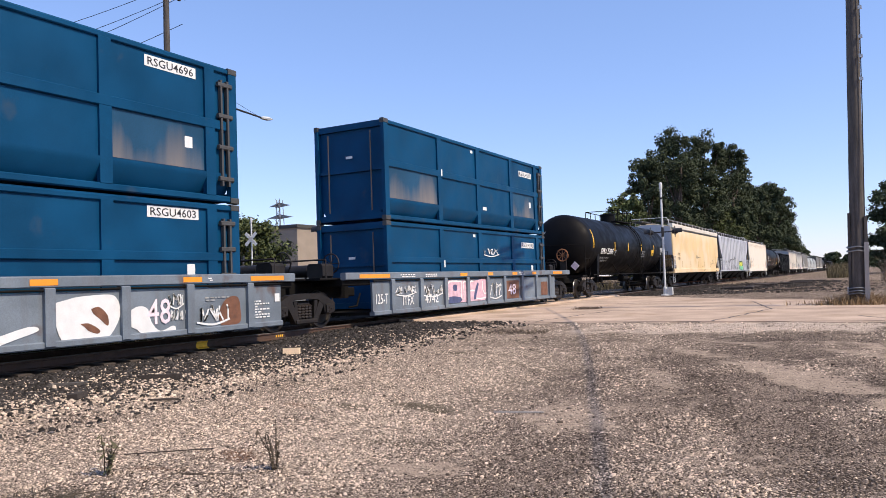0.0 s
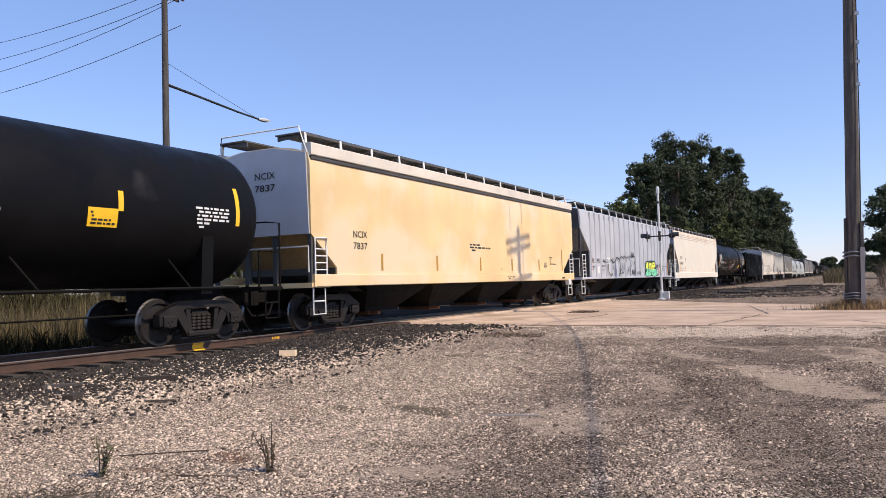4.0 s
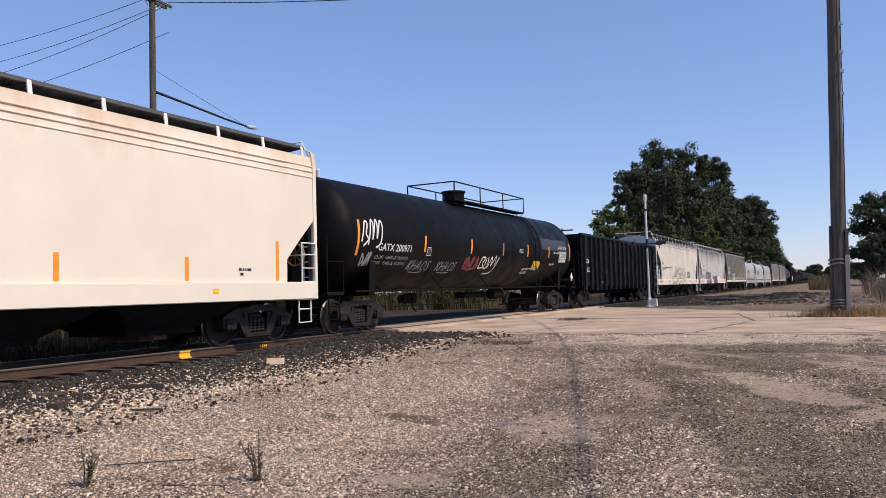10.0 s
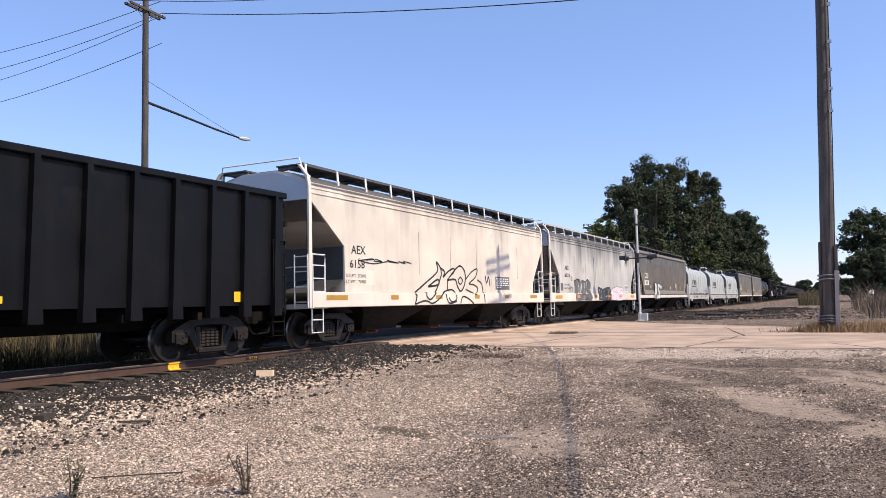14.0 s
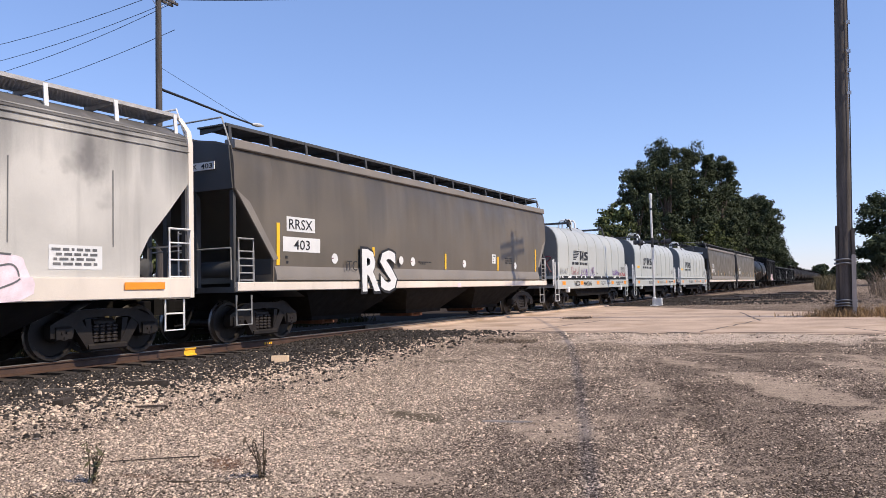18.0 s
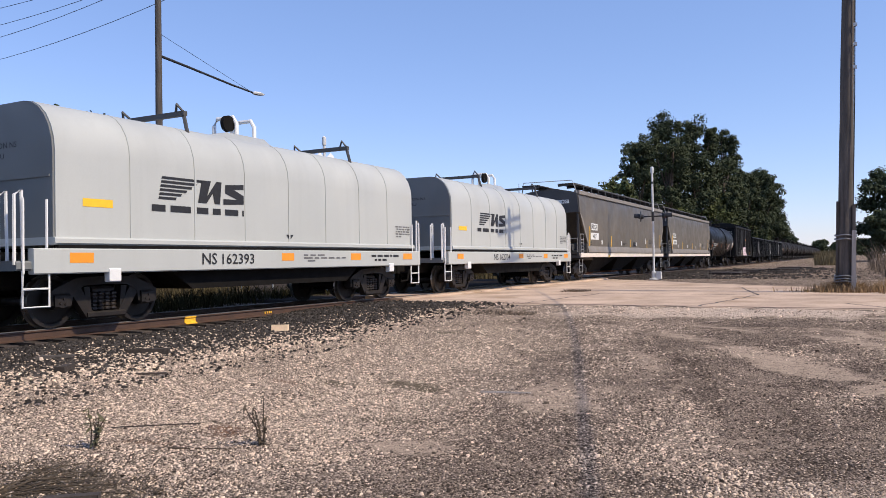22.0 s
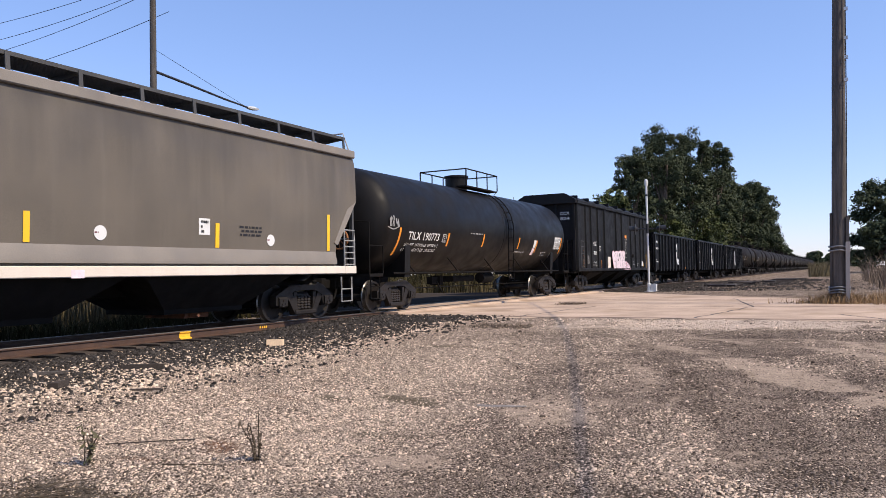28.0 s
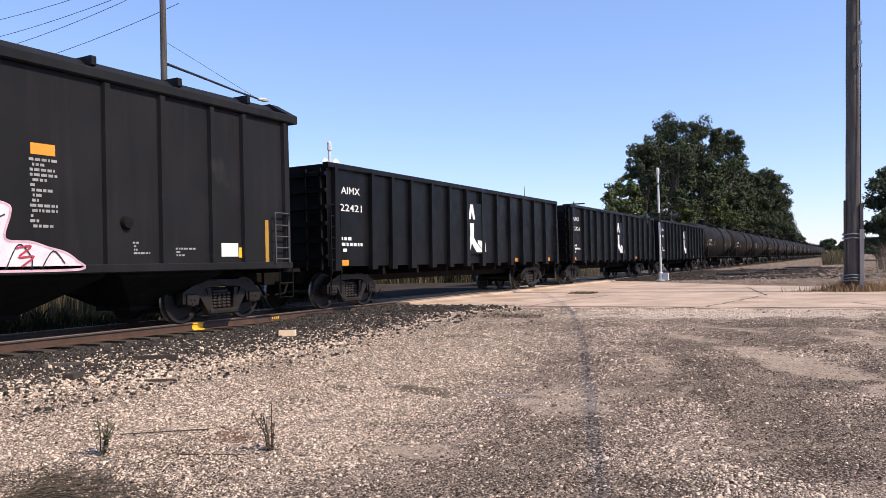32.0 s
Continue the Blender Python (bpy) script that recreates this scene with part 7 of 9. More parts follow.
end_lettering(h1, "7837", -0.1, 0.55, 3.45, 3.62, "ink", h1.y(53.86))

# grey ribbed hopper
h2 = Car("covered_hopper", 73.5, 94.1, "light grey ribbed covered hopper with sprayed graffiti along it", "covered hopper")
ribs = [75.52, 76.3, 77.13, 78.02, 78.93, 79.71, 80.74, 81.76, 82.82, 83.93, 84.97, 85.96, 87.0, 88.04, 88.82, 89.71, 90.62, 91.43, 92.21]
sf = hopper(h2, 74.05, 93.7, 4.42, [(74.05, 3.5), (75.37, 2.45), (75.37, 1.18)], [(93.7, 3.5), (92.38, 2.47), (92.38, 1.18)], (1.08, 1.18), "grey", "dark_end", "grey", 4, 4.79, roof=0.16, ribs=ribs, posts=15)
for t, a, b in (("PL", 75.72, 76.08), ("WX", 76.5, 76.95), ("46", 77.49, 78.0), ("013", 78.2, 78.66)):
    if t == "013":
        patch(h2, "patch", 78.12, 78.72, 1.82, 2.18, "label", sf)
    lettering(h2, t, a, b, 1.87, 2.10, "ink", sf)
for s, z0, z1 in ((75.6, 1.33, 2.29), (79.0, 1.36, 1.83), (81.8, 1.34, 1.81), (83.95, 1.43, 1.83), (90.0, 1.35, 1.82), (92.4, 1.3, 2.3)):
    patch(h2, "reflector_strip", s, s + 0.1, z0, z1, "orange", sf, lift=0.012)
big = (78.2, 84.0, 1.2, 2.2)
for width, lines in ((0.075, ([(0.10, 0.86), (0.13, 0.84), (0.16, 0.75), (0.20, 0.74), (0.25, 0.83), (0.28, 0.97), (0.32, 0.99), (0.37, 0.90), (0.40, 0.70), (0.40, 0.42), (0.39, 0.17), (0.36, 0.0)], [(0.03, 0.69), (0.01, 0.48), (0.02, 0.26), (0.06, 0.10), (0.10, 0.05), (0.13, 0.10)], [(0.83, 1.06), (0.88, 1.15), (0.94, 1.08), (0.96, 0.90), (0.92, 0.73), (0.95, 0.60), (0.97, 0.34), (0.94, 0.01)])),
                     (0.05, ([(0.38, 0.90), (0.41, 1.01), (0.46, 1.05), (0.51, 1.01), (0.54, 0.88), (0.55, 0.61), (0.54, 0.34), (0.51, 0.18), (0.47, 0.22)], [(0.44, 0.35), (0.46, 0.29), (0.46, 0.19), (0.44, 0.16), (0.42, 0.22), (0.42, 0.32), (0.44, 0.35)], [(0.50, 0.78), (0.48, 0.54), (0.49, 0.31)], [(0.49, 1.01), (0.53, 1.10), (0.58, 1.08), (0.62, 0.95), (0.64, 0.75), (0.64, 0.44), (0.62, 0.10)])),
                     (0.05, ([(0.63, 1.0), (0.66, 1.08), (0.70, 1.06), (0.74, 0.95), (0.76, 0.72), (0.74, 0.52), (0.69, 0.32), (0.66, 0.0)], [(0.74, 1.02), (0.76, 1.13), (0.81, 1.10), (0.83, 1.06)], [(0.82, 0.90), (0.84, 0.81), (0.81, 0.60), (0.76, 0.33), (0.74, 0.17), (0.77, 0.0)], [(0.13, 0.17), (0.14, 0.09), (0.15, 0.0)], [(0.17, 0.58), (0.19, 0.45), (0.20, 0.29)], [(0.16, 0.45), (0.19, 0.39), (0.20, 0.30)]))):
    strokes(h2, big, lines, "ink", width, flat(1.632), 0.004, "black outlined graffiti letters")
scrawl(h2, 82.75, 83.75, 2.32, 2.62, "ink", sf, 6, 0.028, 22)
scrawl(h2, 82.95, 83.7, 1.28, 1.62, "ink", flat(1.632), 6, 0.025, 26)
scrawl(h2, 84.1, 85.0, 1.30, 1.48, "ink", flat(1.632), 5, 0.022, 27)
scrawl(h2, 85.6, 86.1, 1.2, 1.3, "chalk", flat(1.632), 4, 0.022, 28)
show = (86.0, 89.2, 1.18, 2.14)
filled(h2, show, [(0.0, 0.01), (0.03, 0.40), (0.08, 0.75), (0.14, 0.94), (0.28, 0.98), (0.33, 0.94), (0.40, 0.99), (0.69, 1.0), (0.82, 0.98), (0.88, 0.86), (0.88, 0.58), (0.95, 0.48), (1.0, 0.17), (0.99, 0.0)], "pine", flat(1.632), 0.0, "dark green graffiti outline")
show_letters = ([(0.06, 0.28), (0.06, 0.51), (0.13, 0.81), (0.17, 0.88), (0.28, 0.88), (0.275, 0.45), (0.27, 0.02), (0.07, 0.02), (0.07, 0.24), (0.12, 0.28), (0.13, 0.48)], [(0.30, 0.74), (0.36, 0.85), (0.48, 0.88), (0.54, 0.81), (0.54, 0.43), (0.51, 0.17), (0.42, 0.02), (0.31, 0.02), (0.30, 0.41)], [(0.56, 0.81), (0.69, 0.92), (0.80, 0.89), (0.83, 0.59), (0.75, 0.52), (0.86, 0.45), (0.94, 0.40), (0.92, 0.02), (0.57, 0.02), (0.55, 0.43)])
for pts in show_letters:
    filled(h2, show, pts, "lime", flat(1.632), 0.003, "yellow graffiti letter")
    low = [(u, min(v, 0.44 + 0.05 * math.sin(9 * u))) for u, v in pts]
    filled(h2, show, low, "mint", flat(1.632), 0.006, "green foot of a graffiti letter")
    strokes(h2, show, [pts + pts[:1]], "ink", 0.035, flat(1.632), 0.009)
strokes(h2, show, ([(0.17, 0.41), (0.24, 0.47), (0.29, 0.43)], [(0.37, 0.65), (0.43, 0.67), (0.43, 0.42), (0.37, 0.37), (0.37, 0.65)], [(0.29, 0.36), (0.36, 0.25), (0.48, 0.17)], [(0.57, 0.43), (0.65, 0.51), (0.75, 0.53)], [(0.62, 0.72), (0.68, 0.75), (0.73, 0.77)], [(0.60, 0.24), (0.69, 0.17), (0.61, 0.08)], [(0.80, 0.36), (0.82, 0.29), (0.80, 0.23), (0.77, 0.29), (0.80, 0.36)]), "ink", 0.035, flat(1.632), 0.011)
scrawl(h2, 89.1, 89.65, 1.65, 1.95, "ink", sf, 4, 0.02, 29)
scrawl(h2, 89.85, 90.5, 1.7, 1.95, "ink", sf, 5, 0.022, 30)
patch(h2, "sticker", 90.02, 90.35, 1.42, 1.72, "label", sf)
bars(h2, 89.3, 90.6, 1.7, 1.95, 1, "ink", sf, 25)
bars(h2, 75.75, 76.1, 1.5, 1.75, 2, "ink", sf, 5)
patch(h2, "sticker", 76.55, 76.9, 1.35, 1.7, "label", sf)
lettering(h2, "88200 KG", 77.3, 77.98, 1.68, 1.77, "ink", sf, 0.0)
lettering(h2, "31100", 77.35, 77.75, 1.50, 1.59, "ink", sf, 0.0)
bars(h2, 90.9, 92.2, 1.5, 1.85, 3, "smoke", sf, 8)
plate_box(h2, 79.24, 1.92, 0.25, "ink", "grey", sf)
end_lettering(h2, "PLWX", -0.2, 0.7, 3.95, 4.12, "ink", h2.y(74.01))
end_lettering(h2, "46013", -0.1, 0.7, 3.68, 3.85, "ink", h2.y(74.01))

# off-white hopper
h3 = Car("covered_hopper", 94.4, 114.1, "off-white covered hopper with rust stains below the roof", "covered hopper")
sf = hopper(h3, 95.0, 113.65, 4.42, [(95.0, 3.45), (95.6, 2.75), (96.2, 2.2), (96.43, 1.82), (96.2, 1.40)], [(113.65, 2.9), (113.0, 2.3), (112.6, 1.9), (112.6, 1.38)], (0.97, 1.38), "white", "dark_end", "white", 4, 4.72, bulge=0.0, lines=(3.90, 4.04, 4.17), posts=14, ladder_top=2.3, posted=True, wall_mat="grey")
lettering(h3, "ECUX", 97.0, 97.72, 2.38, 2.58, "ink", sf)
lettering(h3, "844629", 97.0, 98.0, 1.98, 2.18, "ink", sf)
lettering(h3, "LD LMT 195300 LBS  88600 KGS", 96.95, 98.05, 1.66, 1.74, "ink", sf, 0.0, 0.1)
lettering(h3, "LT WT   67700 LBS  30700 KGS", 96.92, 98.3, 1.49, 1.57, "ink", sf, 0.0, 0.1)
for s, z1 in ((96.78, 2.35), (98.8, 1.88), (101.36, 1.88), (103.96, 1.88), (106.7, 1.88), (109.5, 1.87), (112.2, 2.3)):
    patch(h3, "reflector_strip", s, s + 0.1, 1.41, z1, "orange", sf)
plate_box(h3, 98.88, 2.2, 0.26, "ink", "white", sf)
bars(h3, 111.0, 111.6, 1.5, 1.7, 2, "ink", sf, 9)
bars(h3, 95.6, 96.9, 1.05, 1.2, 2, "smoke", flat(1.63), 4)
for s in (98.7, 104.9, 110.2):
    patch(h3, "sticker", s, s + 0.16, 1.15, 1.24, "bright", flat(1.632))
h3.put("lift_lug", Shape().box(1.5, 1.66, h3.y(95.7), h3.y(95.95), 0.80, 1.0, 0.02), "label")

# long black tank car
t2 = Car("tank_car", 114.0, 134.95, "long black tank car tagged with chalk-white graffiti", "tank car")
sf = tank_car(t2, 115.35, 133.4, 1.6, 2.72, (122.6, 129.2), dome_at=124.4)
lettering(t2, "GATX 200971", 116.57, 118.4, 2.24, 2.45, "chalk", sf)
lettering(t2, "LD LMT  163600 LB  74200 KG", 116.5, 118.3, 2.02, 2.11, "worn", sf)
lettering(t2, "LT WT   99400 LB  45100 KG", 116.45, 118.25, 1.86, 1.95, "worn", sf)
for s, z0, z1 in ((115.5, 2.08, 3.03), (119.18, 2.28, 2.78), (122.5, 2.33, 2.82), (125.3, 2.34, 2.8), (127.84, 2.36, 2.85), (130.35, 2.39, 2.85), (133.2, 2.3, 3.1)):
    patch(t2, "reflector_strip", s, s + 0.11, z0, z1, "orange", sf)
plate_box(t2, 119.4, 2.17, 0.26, "chalk", "black", sf)
strokes(t2, (115.7, 116.75, 2.3, 3.05), ([(0.0, 0.2), (0.12, 0.9), (0.25, 0.85), (0.18, 0.5), (0.3, 0.3), (0.1, 0.05)], [(0.32, 0.1), (0.42, 0.95), (0.52, 0.9), (0.5, 0.3)], [(0.5, 0.3), (0.64, 1.0), (0.72, 0.9), (0.7, 0.35)], [(0.7, 0.35), (0.86, 1.0), (0.97, 0.85), (0.9, 0.2), (0.7, 0.02)]), "chalk", 0.06, sf, 0.012, "chalk-white looping graffiti")
scrawl(t2, 115.8, 116.3, 1.8, 2.3, "worn", sf, 2, 0.05, 32)
for a, seed in ((118.45, 33), (120.3, 34)):
    tag = lettering(t2, "KHAOS", a, a + 1.3, 1.72, 2.02, "worn", sf, -0.012, 0.35)
    tag.name, tag["label"] = "graffiti", "thin chalk-white sprayed tag"
    strokes(t2, (a, a + 1.3, 1.66, 1.7), ([(0.2, 0.4), (0.5, 0.0), (0.8, 0.6)],), "worn", 0.025, sf, 0.012)
scrawl(t2, 122.2, 123.3, 1.85, 2.25, "maroon", sf, 4, 0.09, 35)
strokes(t2, (123.35, 125.05, 1.66, 2.3), ([(0.05, 0.3), (0.12, 0.85), (0.28, 0.85), (0.2, 0.55), (0.3, 0.35), (0.05, 0.28)], [(0.36, 0.85), (0.34, 0.3), (0.48, 0.4), (0.44, 0.9)], [(0.5, 0.25), (0.62, 0.95), (0.66, 0.4)], [(0.66, 0.4), (0.82, 1.0), (0.84, 0.45)], [(0.84, 0.45), (1.0, 0.95), (0.8, 0.1), (0.45, 0.0)]), "chalk", 0.05, sf, 0.012, "chalk-white looping graffiti")
patch(t2, "repaint", 129.5, 132.8, 2.72, 3.2, "tank_patch", sf, lift=0.003)
lettering(t2, "SR 13450", 131.02, 131.7, 2.56, 2.66, "chalk", sf)
lettering(t2, "DOT-SP 21134", 131.66, 132.7, 2.80, 2.92, "chalk", sf)
patch(t2, "data_panel", 131.75, 132.75, 2.2, 2.7, "worn", sf)
bars(t2, 131.8, 132.7, 2.22, 2.68, 7, "chalk", sf, 8, lift=0.012)
lettering(t2, "FRA AIP", 130.7, 131.3, 2.05, 2.14, "chalk", sf)
patch(t2, "warning_sign", 128.69, 129.5, 1.9, 2.2, "bright", sf)
bars(t2, 128.75, 129.45, 1.93, 2.17, 3, "ink", sf, 4, lift=0.012)
lettering(t2, "LIQUEFIED PETROLEUM GAS", 127.7, 129.5, 1.81, 1.91, "chalk", sf, 0.012, 0.2)
lettering(t2, "NON-ODORIZED", 127.7, 128.65, 1.67, 1.77, "chalk", sf, 0.012, 0.2)
bars(t2, 126.97, 127.4, 2.5, 2.64, 3, "chalk", sf, 13)
t2.put("placard", Shape().prism([(t2.y(133.9), 1.35), (t2.y(134.08), 1.55), (t2.y(133.9), 1.75), (t2.y(133.72), 1.55)], 1.43, 1.445, "x"), "rose", "diamond placard")
t2.put("air_reservoir", Shape().lathe([(-0.2, 0.03), (-0.15, 0.17), (1.2, 0.17), (1.25, 0.03)], "x", (0.25, t2.y(134.15), 1.32), 14), "dark")

# black gondola
g1 = Car("gondola_car", 134.9, 151.9, "black high-sided gondola with broad outside ribs", "gondola")
ribs = [135.65, 136.7, 137.52, 138.28] + [139.27 + 0.987 * k for k in range(12)] + [151.15]
gondola(g1, 135.22, 151.5, 3.70, ribs, 0.88, "gondola", 0.24)
sf = flat(1.545)
for t, a, b, z in (("ZV", 136.02, 136.5, 2.25), ("BX", 136.75, 137.15, 2.25), ("62", 136.02, 136.5, 1.82), ("54", 136.75, 137.15, 1.82), ("96", 137.62, 137.95, 1.82)):
    lettering(g1, t, a, b, z, z + 0.21, "chalk", sf)
for a, w, z0, z1, m in ((135.72, 0.34, 1.23, 1.44, "orange"), (138.44, 0.45, 1.23, 1.33, "bright"), (139.4, 0.26, 1.28, 1.42, "label"), (141.32, 0.26, 1.22, 1.33, "bright"), (144.25, 0.45, 1.22, 1.33, "bright"), (147.2, 0.16, 1.2, 1.3, "bright"), (149.8, 0.35, 1.2, 1.42, "bright")):
    patch(g1, "reflector_strip", a, a + w, z0, z1, m, flat(1.545) if m == "label" else flat(1.56))
for s in (136.85, 137.62):
    bars(g1, s, s + 0.28, 1.2, 1.66, 3, "chalk", sf, int(s * 10))
end_lettering(g1, "ZVBX", -0.3, 0.4, 3.4, 3.52, "chalk", g1.y(135.12))
end_lettering(g1, "625496", -0.3, 0.5, 3.2, 3.32, "chalk", g1.y(135.12))

# two dirty white hoppers
h4 = Car("covered_hopper", 151.95, 169.8, "dirty white covered hopper with black outlined graffiti", "covered hopper")
sf = hopper(h4, 152.47, 169.3, 4.18, [(152.47, 3.72), (153.94, 2.63), (153.94, 1.76), (153.2, 1.43)], [(169.3, 3.3), (168.75, 2.65), (168.3, 2.15), (168.1, 1.8), (168.1, 1.42)], (1.03, 1.42), "dirty", "dark_end", "pink_white", 3, 4.66, roof=0.34, lines=(3.86, 3.99, 4.12), posts=13, ladder_top=2.35, posted=True, roof_mat="roof_soot", wall_mat="grey")
lettering(h4, "AEX", 154.25, 154.95, 2.45, 2.68, "ink", sf)
lettering(h4, "6158", 154.18, 154.9, 2.07, 2.29, "ink", sf)
patch(h4, "faded_field", 153.97, 155.4, 1.62, 2.02, "pink_white", sf, lift=0.003)
lettering(h4, "LD LMT  215100", 154.0, 154.95, 1.82, 1.91, "ink", sf, 0.0)
lettering(h4, "LT WT   70900", 154.0, 154.95, 1.66, 1.75, "ink", sf, 0.0)
stepped = lambda z: 1.634 if z < 1.42 else 1.584
wild = (157.5, 163.4, 1.05, 2.75)
strokes(h4, wild, ([(0.02, 0.01), (0.04, 0.16), (0.03, 0.21), (0.14, 0.38), (0.29, 0.62), (0.28, 0.80), (0.33, 0.69), (0.34, 0.57)], [(0.34, 0.57), (0.29, 0.33), (0.25, 0.20), (0.19, 0.09), (0.15, 0.15), (0.15, 0.23)], [(0.18, 0.33), (0.29, 0.47), (0.30, 0.37), (0.18, 0.33)], [(0.33, 0.69), (0.38, 0.62), (0.36, 0.52), (0.42, 0.63), (0.49, 0.70), (0.50, 0.64), (0.42, 0.47), (0.41, 0.26)], [(0.41, 0.46), (0.52, 0.69), (0.58, 0.76), (0.63, 0.69), (0.65, 0.54), (0.63, 0.36), (0.58, 0.25), (0.54, 0.35), (0.51, 0.48), (0.41, 0.46)]), "ink", 0.06, stepped, 0.004, "black outlined graffiti letters")
strokes(h4, wild, ([(0.58, 0.54), (0.61, 0.47), (0.58, 0.39), (0.55, 0.46), (0.58, 0.54)], [(0.65, 0.49), (0.74, 0.66), (0.82, 0.72), (0.79, 0.55), (0.70, 0.41), (0.76, 0.39), (0.82, 0.32), (0.79, 0.19), (0.73, 0.23), (0.65, 0.29)], [(0.82, 0.49), (0.88, 0.42), (0.90, 0.23), (0.91, 0.01)], [(0.02, 0.01), (0.13, 0.07), (0.21, 0.02), (0.29, 0.10), (0.37, 0.24), (0.48, 0.27), (0.51, 0.10), (0.45, 0.04), (0.41, 0.12)], [(0.37, 0.22), (0.41, 0.02), (0.51, 0.05)], [(0.56, 0.0), (0.59, 0.14), (0.67, 0.10), (0.74, 0.0)], [(0.94, 0.59), (0.96, 0.43), (0.99, 0.57), (1.01, 0.38)]), "ink", 0.05, stepped, 0.006, "black outlined graffiti letters")
for s in (158.0, 160.2, 162.3, 164.4, 166.3):
    patch(h4, "seam", s, s + 0.02, 2.0, 3.3, "smoke", sf, lift=0.003)
for s in (155.2, 156.6):
    scrawl(h4, s - 0.6, s + 0.9, 2.28, 2.36, "ink", sf, 2, 0.03, int(s))
patch(h4, "data_panel", 164.0, 165.4, 1.55, 2.04, "smoke", sf)
bars(h4, 164.05, 165.3, 1.6, 2.0, 5, "label", sf, 6, lift=0.012)
for s, w in ((153.05, 0.95), (156.2, 0.42), (159.0, 0.45), (162.0, 0.4), (164.8, 0.4), (167.6, 0.8)):
    patch(h4, "reflector_strip", s, s + w, 1.22, 1.34, "gold", flat(1.632))
end_lettering(h4, "AEX", -0.25, 0.45, 3.75, 3.9, "ink", h4.y(152.43))
end_lettering(h4, "6158", -0.25, 0.45, 3.5, 3.65, "ink", h4.y(152.43))

h5 = Car("covered_hopper", 169.9, 187.7, "soot-streaked white covered hopper with grey graffiti", "covered hopper")
sf = hopper(h5, 170.42, 187.2, 4.18, [(170.42, 3.6), (171.71, 2.26), (171.71, 1.75), (171.3, 1.43)], [(187.2, 3.3), (186.65, 2.65), (186.2, 2.15), (186.0, 1.8), (186.0, 1.42)], (1.03, 1.42), "sooty", "dark_end", "pink_white", 3, 4.66, roof=0.34, lines=(3.86, 3.99, 4.12), posts=13, ladder_top=2.35, posted=True, walk_mat="pale_grate", roof_mat="roof_soot", wall_mat="grey")
lettering(h5, "AEX", 172.58, 173.16, 2.57, 2.76, "ink", sf)
lettering(h5, "6033", 172.5, 173.28, 2.2, 2.39, "ink", sf)
plate_box(h5, 173.44, 2.04, 0.24, "ink", "sooty", sf)
lettering(h5, "LD LMT  214400", 172.3, 173.22, 1.80, 1.89, "ink", sf, 0.0)
lettering(h5, "LT WT   71600", 172.3, 173.22, 1.62, 1.71, "ink", sf, 0.0)
patch(h5, "faded_field", 171.85, 172.2, 1.55, 1.9, "smoke", sf)
fat = (173.9, 177.0, 1.03, 2.2)
for pts in ([(0.03, 0.32), (0.04, 0.59), (0.03, 0.72), (0.04, 0.88), (0.11, 0.89), (0.14, 0.95), (0.22, 0.93), (0.29, 0.73), (0.28, 0.50), (0.22, 0.36), (0.14, 0.32)], [(0.24, 0.93), (0.30, 0.94), (0.38, 0.78), (0.36, 0.54), (0.33, 0.32), (0.29, 0.36), (0.30, 0.64)], [(0.41, 0.81), (0.41, 0.90), (0.47, 0.92), (0.62, 0.85), (0.71, 0.90), (0.69, 0.65), (0.62, 0.32), (0.38, 0.32), (0.45, 0.64)], [(0.71, 0.92), (0.77, 0.96), (0.94, 0.79), (0.97, 0.72), (0.94, 0.56), (0.85, 0.49), (0.95, 0.44), (0.94, 0.31), (0.77, 0.31), (0.69, 0.51), (0.74, 0.80)], [(0.06, 0.30), (0.5, 0.31), (0.95, 0.30), (0.94, 0.02), (0.47, 0.03), (0.07, 0.02)]):
    filled(h5, fat, pts, "smoke", stepped, 0.003, "grey graffiti letters", (1.42,))
strokes(h5, fat, ([(0.03, 0.32), (0.04, 0.59), (0.03, 0.72), (0.04, 0.88), (0.11, 0.89), (0.14, 0.95), (0.22, 0.93), (0.29, 0.73)], [(0.38, 0.78), (0.30, 0.94), (0.24, 0.93)], [(0.47, 0.92), (0.62, 0.85), (0.71, 0.90), (0.77, 0.96), (0.94, 0.79)], [(0.76, 0.75), (0.71, 0.56), (0.77, 0.41)], [(0.59, 0.03), (0.68, 0.14), (0.77, 0.03)]), "ink", 0.045, stepped, 0.008)
strokes(h5, fat, ([(0.01, 0.74), (0.02, 0.63), (0.02, 0.32)], [(0.22, 0.84), (0.24, 0.68), (0.22, 0.49)], [(0.38, 0.78), (0.35, 0.50), (0.33, 0.33)], [(0.59, 0.79), (0.57, 0.60), (0.53, 0.36)], [(0.97, 0.74), (0.94, 0.56), (0.95, 0.44), (0.95, 0.02)], [(0.09, 0.29), (0.10, 0.15), (0.10, 0.03)], [(0.48, 0.27), (0.48, 0.15), (0.48, 0.03)]), "chalk", 0.03, stepped, 0.010)
scrawl(h5, 173.2, 173.75, 1.55, 1.8, "ink", sf, 4, 0.02, 58)
pair = (178.2, 183.8, 1.05, 1.85)
filled(h5, pair, [(0.01, 0.04), (0.01, 0.47), (0.01, 0.88), (0.06, 0.92), (0.17, 0.80), (0.25, 0.84), (0.36, 0.93), (0.45, 0.92), (0.51, 0.60), (0.46, 0.01)], "soot_paint", stepped, 0.003, "dark graffiti letters", (1.42,))
